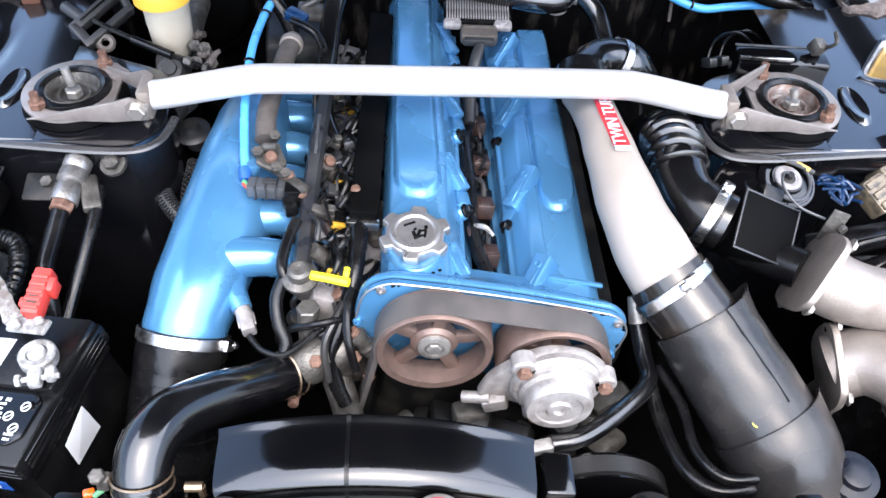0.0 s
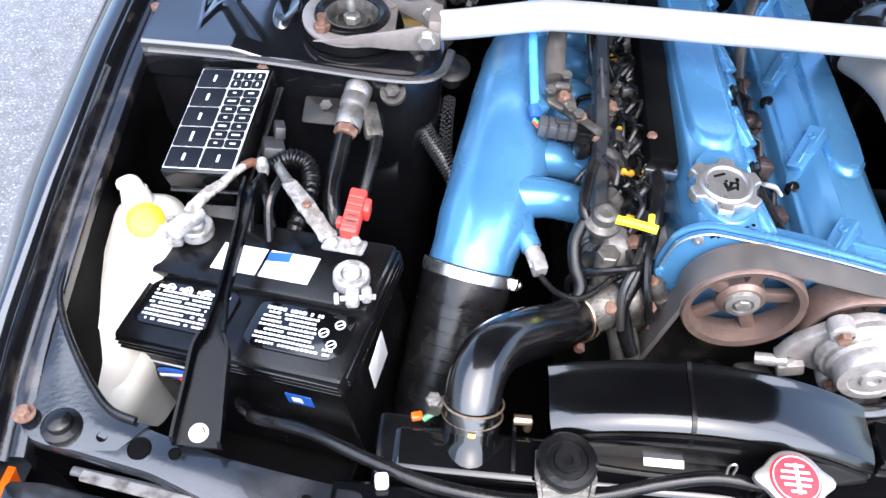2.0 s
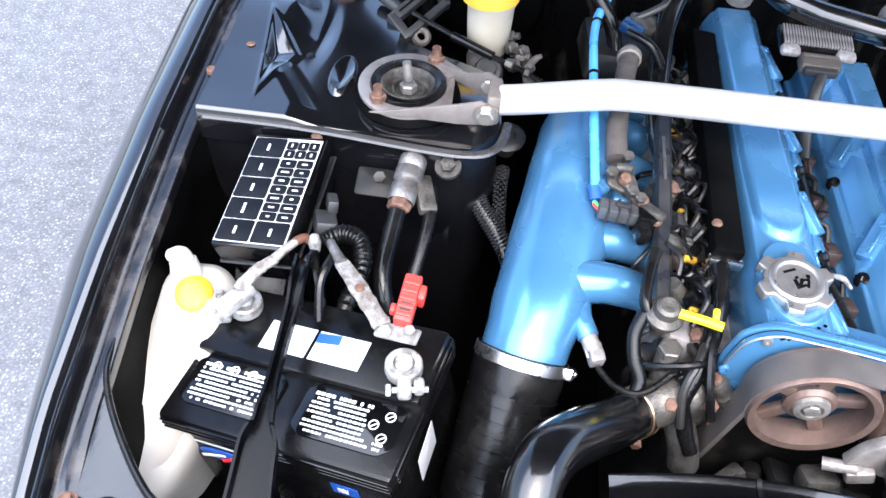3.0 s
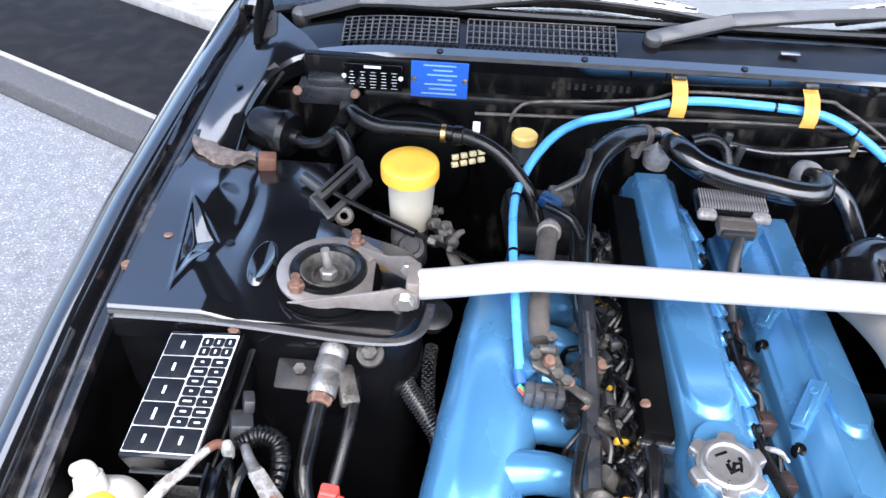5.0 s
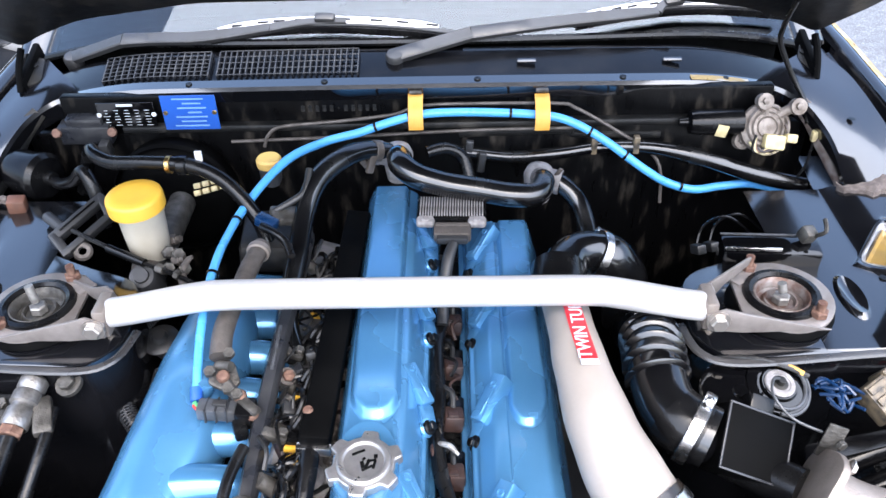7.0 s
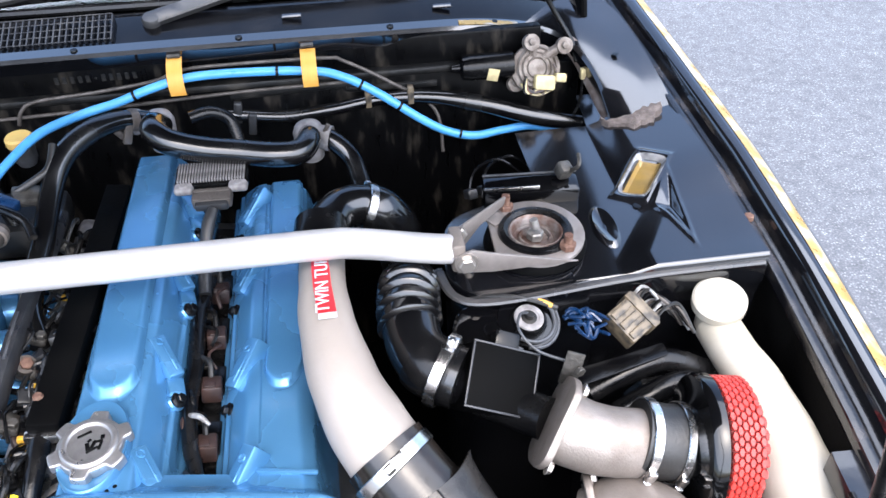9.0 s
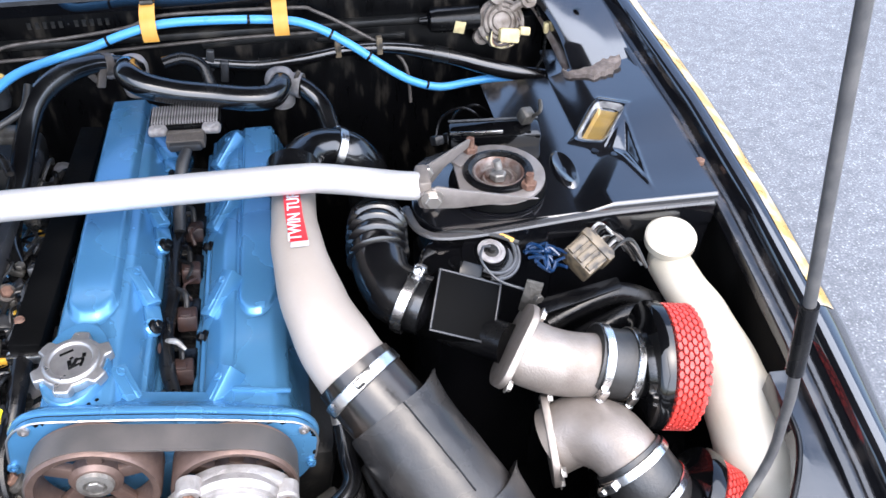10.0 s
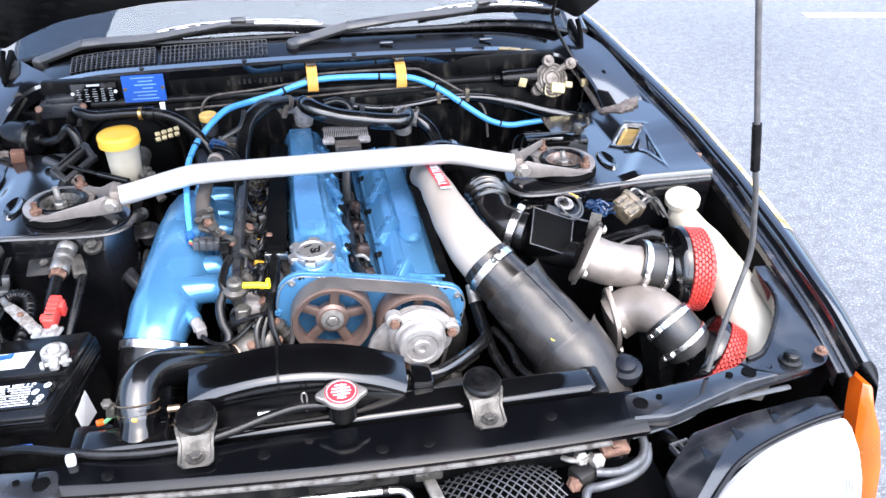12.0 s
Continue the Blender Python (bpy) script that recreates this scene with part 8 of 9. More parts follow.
# stamped characters as plain bars
marks = thing("stamped_marks", (-0.12, 1.388, 0.893), "row of stamped marks on the bulkhead", "marks")
for k in range(11):
    part("mark", B().box((0.006 if k != 5 else 0.003, 0.0012, 0.011 if k != 5 else 0.003), pose(-0.18 + 0.0115 * k, 1.3878, 0.893), bev=0.0004, seg=1), DUSTY_BLACK, marks)
yc = thing("cream_connector", (-0.309, 1.243, 0.83), "cream four-way wiring plug", "connector")
for k in range(4):
    for r in range(2):
        part("shell", B().box((0.0105, 0.016, 0.0085), pose(-0.325 + 0.0125 * k, 1.238 + 0.003 * k + 0.005 * r, 0.832 + 0.002 * k + 0.0095 * r, -30, -8, 10), bev=0.002), CREAM, yc)
gb = thing("throttle_bracket", (-0.49, 1.19, 0.80), "grey plastic cable bracket frame", "bracket")
A_, B_, C_, D_ = V(-0.514, 1.149, 0.815), V(-0.465, 1.219, 0.835), V(-0.447, 1.191, 0.822), V(-0.492, 1.128, 0.803)
FACE = (B_ - A_).cross(D_ - A_).normalized() * -1
for p, q, w in ((A_, B_, 0.016), (D_, C_, 0.011), (B_, C_, 0.011), (A_, D_, 0.014)):
    d = q - p
    part("rail", B().box((d.length + 0.012, w, 0.016), at((p + q) / 2, FACE, d), bev=0.0028), GREY_PLASTIC, gb)
part("groove", B().box((0.066, 0.003, 0.003), at((A_ + B_) / 2 - FACE * 0.008, FACE, B_ - A_), bev=0.0008).box((0.066, 0.003, 0.003), at((A_ + B_) / 2 + FACE * 0.008, FACE, B_ - A_), bev=0.0008), PLASTIC, gb)
part("stub", B().tube([(-0.538, 1.191, 0.825), (-0.508, 1.167, 0.820)], 0.0085, seg=14), GREY_PLASTIC, gb)
part("bush", B().lathe([(0.006, -0.004), (0.013, -0.004), (0.014, 0.002), (0.011, 0.005), (0.006, 0.005)], at((-0.473, 1.137, 0.800), (0.2, -0.6, 0.7)), 18), DUST_METAL, gb)
cab = thing("throttle_cable", (-0.42, 1.10, 0.81), "black throttle cable with a sleeve", "cable")
part("cable", B().tube([(-0.488, 1.155, 0.825), (-0.44, 1.13, 0.818), (-0.39, 1.105, 0.81), (-0.33, 1.082, 0.802), (-0.28, 1.06, 0.79)], 0.0035, seg=8), RUBBER, cab)
part("sleeve", B().tube([(-0.428, 1.123, 0.816), (-0.37, 1.097, 0.808)], 0.0065, seg=12), PLASTIC, cab)
part("adjuster", B().hexa((-0.352, 1.09, 0.806), (0.9, -0.4, -0.1), 0.007, 0.012).hexa((-0.325, 1.08, 0.802), (0.9, -0.4, -0.1), 0.007, 0.008), OLD_ALU, cab)
bl_ = thing("brake_line", (0.0, 1.36, 0.90), "thin grey brake pipe along the bulkhead", "pipe")
part("tube", B().tube([(-0.245, 1.36, 0.84), (-0.235, 1.362, 0.862), (-0.21, 1.365, 0.874), (-0.12, 1.368, 0.880), (-0.035, 1.368, 0.890), (0.0, 1.368, 0.902), (0.05, 1.368, 0.907), (0.22, 1.368, 0.905), (0.255, 1.366, 0.897), (0.32, 1.36, 0.86), (0.39, 1.35, 0.81), (0.40, 1.33, 0.74)], 0.0028, seg=8), DUST_METAL, bl_)
part("tube", B().tube([(-0.30, 1.37, 0.845), (-0.1, 1.372, 0.85), (0.1, 1.372, 0.858), (0.26, 1.37, 0.86)], 0.0028, seg=8), DUST_METAL, bl_)

# blue hose
bhose = thing("blue_hose", (0.0, 1.34, 0.88), "bright blue silicone hose held by cable ties", "hose")
HP = [(-0.234, 0.842, 0.812), (-0.240, 0.90, 0.838), (-0.244, 0.97, 0.857), (-0.245, 1.04, 0.862), (-0.243, 1.10, 0.858), (-0.236, 1.15, 0.858), (-0.215, 1.21, 0.866), (-0.182, 1.265, 0.876), (-0.137, 1.325, 0.868), (-0.085, 1.335, 0.877), (-0.036, 1.34, 0.892), (0.02, 1.35, 0.900), (0.10, 1.354, 0.899), (0.202, 1.352, 0.893), (0.25, 1.345, 0.882), (0.30, 1.335, 0.855), (0.365, 1.325, 0.808), (0.405, 1.325, 0.782), (0.45, 1.325, 0.768), (0.50, 1.34, 0.764), (0.55, 1.345, 0.764), (0.60, 1.335, 0.755), (0.66, 1.325, 0.74)]
part("tube", B().tube(HP, [0.0055] * 5 + [0.0062] * 2 + [0.0068] * 16, seg=14, sub=6), BLUE_HOSE, bhose)
for k in (2, 4, 9, 10, 12, 14, 15, 17, 21):
    a, c = Vector(HP[k]), Vector(HP[min(k + 1, len(HP) - 1)])
    part("cable_tie", B().lathe([(0.0072, -0.0022), (0.0084, -0.0018), (0.0084, 0.0018), (0.0072, 0.0022)], at(a.lerp(c, 0.5), c - a), 16), PLASTIC, bhose)
part("sleeve_end", B().tube([(-0.236, 0.852, 0.817), (-0.2335, 0.838, 0.810)], 0.007, seg=12), LABEL_BLUE, bhose)
TAPE_RUN = ((1.366, 0.926), (1.350, 0.920), (1.338, 0.909), (1.333, 0.893), (1.337, 0.878), (1.348, 0.873))
for x, dz in ((0.003, 0.0), (0.200, -0.004)):
    tp = thing("tape_strap", (x, 1.35, 0.88), "amber tape strap round the blue hose", "tape", "tape straps")
    part("strap", B().loft([[(x + w, y, z + dz) for w in (-0.0115, 0.0115)] for y, z in TAPE_RUN]).loft([[(x + w, y + 0.0015, z + dz + 0.0006) for w in (-0.0115, 0.0115)] for y, z in TAPE_RUN]), TAPE, tp)
    part("clip", B().box((0.02, 0.008, 0.006), pose(x, 1.366, 0.929), bev=0.002), OLD_ALU, tp)

# breather hoses across the covers
bh = thing("breather_hose", (0.08, 1.2, 0.85), "black rubber breather hose linking the cam covers", "hose")
part("tube", B().tube([(-0.017, 1.272, 0.868), (-0.020, 1.240, 0.888), (-0.013, 1.205, 0.895), (0.010, 1.188, 0.886), (0.05, 1.186, 0.873), (0.10, 1.184, 0.864), (0.145, 1.178, 0.859), (0.178, 1.185, 0.856), (0.192, 1.215, 0.856), (0.190, 1.250, 0.842)], [0.0155, 0.017, 0.018, 0.018, 0.0175, 0.0175, 0.0175, 0.0175, 0.0165, 0.0155], seg=22, sub=8), GLOSS_RUBBER, bh)
for p, q in (((-0.024, 1.286, 0.862), (-0.6, -0.1, 0.2)), ((0.190, 1.262, 0.836), (0.75, -0.25, -0.1))):
    part("elbow", B().lathe([(0.019, -0.04), (0.022, -0.012), (0.0235, 0.004), (0.020, 0.014), (0.011, 0.020), (0, 0.021)], at(p, (0, -0.15, 1)), 24).lathe([(0.0175, 0.0), (0.0175, 0.026), (0.019, 0.028), (0.019, 0.034)], at(p, q), 20), PALE_DUST, bh, "dusty pale cast hose elbow")
    part("clamp_ear", B().box((0.006, 0.004, 0.022), pose(p[0] + 0.026 * (1 if p[0] > 0 else -1), p[1] - 0.016, p[2] + 0.016, 20, 25, 0), bev=0.001), DUST_METAL, bh)
b2 = thing("breather_hose", (-0.12, 1.15, 0.84), "black rubber breather hose running to the inlet", "hose")
part("tube", B().tube([(-0.035, 1.282, 0.872), (-0.07, 1.262, 0.886), (-0.105, 1.225, 0.892), (-0.135, 1.185, 0.880), (-0.149, 1.14, 0.852), (-0.153, 1.08, 0.826), (-0.155, 1.02, 0.812), (-0.152, 0.97, 0.80), (-0.135, 0.93, 0.785)], [0.013, 0.0145, 0.0155, 0.0155, 0.0145, 0.0145, 0.0145, 0.0145, 0.014], seg=20, sub=6), GLOSS_RUBBER, b2)
part("clip", B().lathe([(0.0148, -0.006), (0.0165, -0.005), (0.0165, 0.005), (0.0148, 0.006)], at((-0.055, 1.272, 0.88), (-0.8, -0.5, 0.3)), 22).box((0.012, 0.008, 0.03), pose(-0.062, 1.255, 0.868, 0, 20, 30), bev=0.002).box((0.009, 0.006, 0.034), pose(-0.075, 1.248, 0.878, 10, -30, 30), bev=0.002), DUST_METAL, b2)
b3 = thing("breather_hose", (0.24, 1.24, 0.80), "black rubber breather hose behind the charge pipe", "hose")
part("tube", B().tube([(0.200, 1.262, 0.838), (0.225, 1.250, 0.828), (0.248, 1.232, 0.808), (0.258, 1.20, 0.785), (0.258, 1.165, 0.772)], 0.0145, seg=20), GLOSS_RUBBER, b3)
# igniter module between the covers
ig = thing("igniter", (0.057, 1.16, 0.82), "ribbed aluminium igniter module with a plug", "igniter")
im = at((0.057, 1.160, 0.842), (0, -0.12, 1), (1, -0.03, 0))
part("body", B().box((0.098, 0.046, 0.012), im @ Matrix.Translation((0, 0.004, 0)), bev=0.003), PLASTIC, ig)
for x in (-0.036, 0.036):
    part("ear", B().box((0.026, 0.018, 0.012), im @ Matrix.Translation((x, -0.020, 0.001)), bev=0.005, seg=3).lathe([(0.006, 0.007), (0.0045, 0.0085), (0, 0.0085)], im @ Matrix.Translation((x, -0.020, 0)), 14), PALE_DUST, ig)
for k in range(24):
    part("fin", B().box((0.0021, 0.038, 0.005), im @ Matrix.Translation((-0.0437 + 0.0038 * k, 0.005, 0.0075)), bev=0.0005, seg=1), PALE_DUST, ig)
part("plug", B().box((0.052, 0.026, 0.018), im @ Matrix.Translation((0.002, -0.036, -0.004)), bev=0.004).box((0.046, 0.006, 0.020), im @ Matrix.Translation((0.002, -0.030, -0.003)), bev=0.002), DUST_METAL, ig)
part("plug_boot", B().box((0.044, 0.012, 0.012), im @ Matrix.Translation((0.002, -0.050, -0.004)), bev=0.003), GREY_PLASTIC, ig)
part("lead", B().tube([im @ V(0.004, -0.056, -0.006), (0.052, 1.085, 0.818), (0.045, 1.05, 0.79), (0.043, 1.01, 0.765)], [0.007, 0.0085, 0.0085, 0.008], seg=12), GREY_PLASTIC, ig)
# heater pipe and hoses along the bulkhead
hh = thing("heater_pipe", (0.3, 1.35, 0.82), "black heater hose clipped along the bulkhead", "hose")
part("tube", B().tube([(0.06, 1.33, 0.845), (0.10, 1.335, 0.835), (0.16, 1.34, 0.825), (0.23, 1.345, 0.828), (0.30, 1.35, 0.835), (0.38, 1.35, 0.832), (0.46, 1.345, 0.815), (0.56, 1.335, 0.785), (0.63, 1.33, 0.77)], [0.009, 0.010, 0.010, 0.010, 0.010, 0.011, 0.014, 0.014, 0.013], seg=16), GLOSS_RUBBER, hh)
part("tube", B().tube([(0.02, 1.29, 0.865), (0.05, 1.30, 0.866), (0.075, 1.30, 0.850), (0.085, 1.28, 0.82)], 0.010, seg=14), RUBBER, hh)
for p in ((0.085, 1.33, 0.845), (0.105, 1.318, 0.83)):
    part("clip", B().box((0.012, 0.010, 0.034), pose(*p, 0, 8, 0), bev=0.002), GREY_PLASTIC, hh)
for x in (0.285, 0.352):
    part("bracket", B().box((0.010, 0.012, 0.03), pose(x, 1.345, 0.842), bev=0.002), TAN, hh)
# wiper motor
wmt = thing("wiper_motor", (0.53, 1.36, 0.85), "grimy cast wiper motor with a black body", "wiper motor")
part("body", B().lathe([(0.0, -0.08), (0.006, -0.079), (0.008, -0.066), (0.019, -0.062), (0.021, -0.05), (0.021, 0.02), (0.0, 0.022)], at((0.500, 1.368, 0.868), (1, 0, 0)), 26), PLASTIC, wmt)
part("tag", B().box((0.018, 0.002, 0.02), pose(0.485, 1.347, 0.862, 0, 12, 0), bev=0.0005), CREAM, wmt)
part("gearbox", B().lathe([(0.030, -0.012), (0.034, -0.008), (0.034, 0.006), (0.028, 0.012), (0.014, 0.015), (0, 0.015)], at((0.556, 1.360, 0.860), (0.1, -0.85, 0.45)) @ Matrix.Diagonal((1.2, 1.15, 0.7, 1)), 28), MOTOR_CAST, wmt)
for r in (0.016, 0.024, 0.032):
    part("casting_ring", B().lathe([(r - 0.002, 0.007), (r, 0.011), (r + 0.002, 0.007)], at((0.556, 1.358, 0.862), (0.1, -0.85, 0.45)), 28), MOTOR_CAST, wmt)
part("cover", B().box((0.034, 0.02, 0.024), pose(0.566, 1.338, 0.846, -25, 8, 0), bev=0.004), CREAM, wmt)
part("cover", B().box((0.018, 0.016, 0.014), pose(0.592, 1.338, 0.852, -25, 8, 0), bev=0.003), CREAM, wmt)
for x, z in ((0.548, 0.905), (0.602, 0.895), (0.525, 0.835)):
    lug = part("lug", B().lathe([(0.013, -0.008), (0.013, 0.004), (0, 0.004)], at((x, 1.362, z), (0.1, -0.8, 0.4)), 18).tube([(x, 1.366, z), (0.556, 1.366, 0.868)], 0.008, seg=8), MOTOR_CAST, wmt)
    part("bolt", B().hexa((x, 1.359, z + 0.002), (0.1, -0.8, 0.4), 0.006, 0.005), MOTOR_CAST, lug)
for k in range(9):
    a = 200 + 14 * k
    part("wire", B().tube([(0.556 + 0.030 * math.cos(radians(a + 20 * j)), 1.340 + 0.012 * math.sin(radians(a + 20 * j)), 0.858 + 0.028 * math.sin(radians(a + 20 * j))) for j in range(5)], 0.0021, seg=6), (CREAM, TAN, BROWN)[k % 3], wmt)
for k in range(5):
    part("wire", B().tube([(0.578, 1.335, 0.84 + 0.003 * k), (0.55 - 0.004 * k, 1.326, 0.836), (0.535, 1.334, 0.846 + 0.004 * k)], 0.0022, seg=6), (BROWN, PLASTIC, RUST, CREAM, PLASTIC)[k], wmt)
hv = thing("harness_plug", (0.63, 1.35, 0.84), "small yellow plug on a black harness", "connector")
part("plug", B().box((0.010, 0.010, 0.018), pose(0.632, 1.345, 0.852), bev=0.002), CREAM, hv)
part("wire", B().tube([(0.632, 1.345, 0.842), (0.628, 1.34, 0.80), (0.61, 1.335, 0.77)], 0.0025, seg=6), RUBBER, hv)
solo("washer_hose", B().tube([(0.626, 1.368, 0.862), (0.622, 1.375, 0.885), (0.614, 1.385, 0.902), (0.599, 1.395, 0.926), (0.580, 1.40, 0.958), (0.565, 1.40, 0.990), (0.562, 1.39, 1.021), (0.559, 1.36, 1.067)], 0.0042, seg=10), RUBBER, "thin black washer hose rising to the bonnet", "hose")

# ---- wipers ----
def strip(pts, widths, thick, up, sub=5):
    """A flat bar of changing width along a smooth curve, its broad face towards up."""
    Q, R = spline(pts, widths, sub)
    sec = []
    for i, (q, w) in enumerate(zip(Q, R)):
        d = (Q[min(i + 1, len(Q) - 1)] - Q[max(i - 1, 0)]).normalized()
        u = (Vector(up) - d * d.dot(Vector(up))).normalized()
        v = d.cross(u)
        sec.append([q + v * a * w + u * b_ * thick for a, b_ in ((-1, -0.5), (-1, 0.3), (-0.8, 0.5), (0.8, 0.5), (1, 0.3), (1, -0.5))])
    return B().loft(sec, cap=True, loop=True)


def wiper(p, arm, hook, blade, label):
    """A parked wiper: pivot, channel arm, hook, and a blade with a bright slotted frame over its rubber."""
    up = (0, -0.45, 0.89)
    w = thing("wiper", p, label, "wiper", "wipers")
    part("pivot", B().lathe([(0.015, -0.018), (0.016, 0.0), (0.013, 0.005), (0.008, 0.006), (0, 0.006)], at(p, (0, -0.3, 1)), 22), GREY_PLASTIC, w)
    part("arm", strip([p, arm[0]], [0.013, 0.012], 0.010, up), GREY_PLASTIC, w)
    part("arm", strip(list(arm), [0.0125] + [0.011] * (len(arm) - 2) + [0.008], 0.009, up), GREY_PLASTIC, w)
    part("hook", strip([arm[-1]] + list(hook), [0.008, 0.007, 0.006], 0.008, up), GREY_PLASTIC, w)
    Q, _ = spline(blade, [0] * len(blade), 8)
    n = len(Q)
    part("rubber", strip([q + V(0, -0.004, -0.014) for q in Q[::4]], [0.004] * len(Q[::4]), 0.014, up), RUBBER, w)
    a, b_ = int(n * 0.05), int(n * 0.95)
    part("blade", strip([q + V(0, -0.004, -0.005) for q in Q[::4]], [0.0045] * len(Q[::4]), 0.005, up), GREY_PLASTIC, w)
    fr_ = part("frame", strip(Q[a:b_:3], [0.0035] + [0.0072] * (len(Q[a:b_:3]) - 2) + [0.0035], 0.004, up), BAR_ALU, w, "bright metal blade frame")
    for k in range(9):
        i = int(a + (b_ - a) * (0.10 + 0.80 * k / 8))
        d = Q[min(i + 1, n - 1)] - Q[i - 1]
        if k != 4:
            part("slot", B().box((0.020, 0.0045, 0.0012), at(Q[i] + Vector(up) * 0.0022, up, d), bev=0.0004, seg=1), PLASTIC, fr_)
    mid = n // 2
    part("saddle", B().box((0.034, 0.016, 0.014), at(Q[mid] + Vector(up) * 0.004, up, Q[mid + 1] - Q[mid - 1]), bev=0.004), GREY_PLASTIC, w)


wiper((-0.031, 1.442, 0.957), [(0.093, 1.472, 0.980), (0.22, 1.495, 0.986), (0.34, 1.518, 0.988), (0.405, 1.535, 0.986)], [(0.423, 1.552, 0.994), (0.475, 1.566, 0.990)], [(0.266, 1.508, 0.990), (0.325, 1.526, 0.993), (0.398, 1.546, 0.994), (0.475, 1.565, 0.991), (0.563, 1.586, 0.979), (0.650, 1.612, 0.960)], "grey wiper arm parked on the windscreen")
wiper((-0.605, 1.548, 0.918), [(-0.498, 1.525, 0.958), (-0.43, 1.514, 0.964), (-0.358, 1.506, 0.968), (-0.24, 1.506, 0.982)], [(-0.179, 1.512, 0.988), (-0.113, 1.509, 0.990)], [(-0.345, 1.515, 0.975), (-0.262, 1.517, 0.985), (-0.189, 1.515, 0.990), (-0.104, 1.510, 0.991), (0.006, 1.497, 0.987), (0.079, 1.488, 0.979)], "grey wiper arm parked along the cowl")

solo("clay_plug", B().box((0.026, 0.020, 0.024), pose(-0.598, 1.226, 0.824, 10, 6, 12), bev=0.003), CLAY, "terracotta brown plastic plug beside the sealer", "plug")

# plug and union nuts of the master cylinder, pale lever beside it
part("end_plug", B().lathe([(0.017, -0.022), (0.018, -0.002), (0.014, 0.0), (0.0135, 0.003), (0.0, 0.0035)], at((-0.373, 1.098, 0.775), (0.2, -0.75, 0.62)), 24), DUST_METAL, mc)
part("casting", B().tube([(-0.388, 1.150, 0.772), (-0.383, 1.128, 0.772), (-0.376, 1.104, 0.770)], [0.021, 0.023, 0.019], seg=20), DUST_METAL, mc)
for p in ((-0.346, 1.136, 0.790), (-0.338, 1.118, 0.796), (-0.356, 1.165, 0.797)):
    part("union_nut", B().hexa(p, (0.9, -0.2, 0.3), 0.008, 0.013).lathe([(0.005, 0.013), (0.005, 0.02), (0, 0.02)], at(p, (0.9, -0.2, 0.3)), 10), DUST_METAL, mc)
solo("cable_lever", B().tube([(-0.305, 1.105, 0.812), (-0.314, 1.106, 0.804), (-0.323, 1.099, 0.790), (-0.318, 1.085, 0.783), (-0.309, 1.070, 0.776)], [0.003, 0.005, 0.0055, 0.007, 0.009], seg=10, flat=0.45, up=(0, -0.6, 0.8)), DUST_METAL, "pale curved cable lever beside the reservoir", "lever")


# ---- between plenum and covers ----
coil = thing("coil_cover", (-0.09, 0.98, 0.77), "long matt black coil cover rail", "cover")
part("rail", B().box((0.034, 0.43, 0.03), pose(-0.088, 0.992, 0.803, 0, 6, -1.5), bev=0.004), BAY_BLACK, coil)
part("end_clip", B().box((0.038, 0.010, 0.012), pose(-0.094, 0.776, 0.80, 0, 6, 0), bev=0.002), CHROME, coil)
part("screw", B().lathe([(0.006, 0), (0.005, 0.003), (0, 0.003)], at((-0.103, 0.815, 0.818)), 12), RUST, coil)
fr = thing("fuel_rail", (-0.15, 0.85, 0.78), "black fuel rail above the injectors", "fuel rail")
RAIL = [V(-0.160, 0.722, 0.786), V(-0.158, 0.80, 0.802), V(-0.155, 0.90, 0.815), V(-0.151, 1.00, 0.820), V(-0.150, 1.15, 0.820)]
part("rail", B().loft([[q + V(a, 0, h) for a, h in ((-0.009, -0.016), (-0.0102, -0.004), (-0.0060, 0.003), (0.0060, 0.003), (0.0102, -0.004), (0.009, -0.016))] for q in spline(RAIL, [0] * 5, 6)[0]], cap=True, loop=True), SLATE, fr)
part("slot", B().box((0.004, 0.07, 0.0016), pose(-0.1545, 0.915, 0.8195, 5, 0, 0), bev=0.0006), GREY_PIPE, fr)
for y in (0.80, 0.93, 1.06):
    part("bracket", B().box((0.03, 0.014, 0.010), pose(-0.142, y, 0.795, 0, 25, 0), bev=0.003).hexa((-0.132, y, 0.797), (0.3, 0, 0.9), 0.006, 0.006), OLD_ALU, fr)
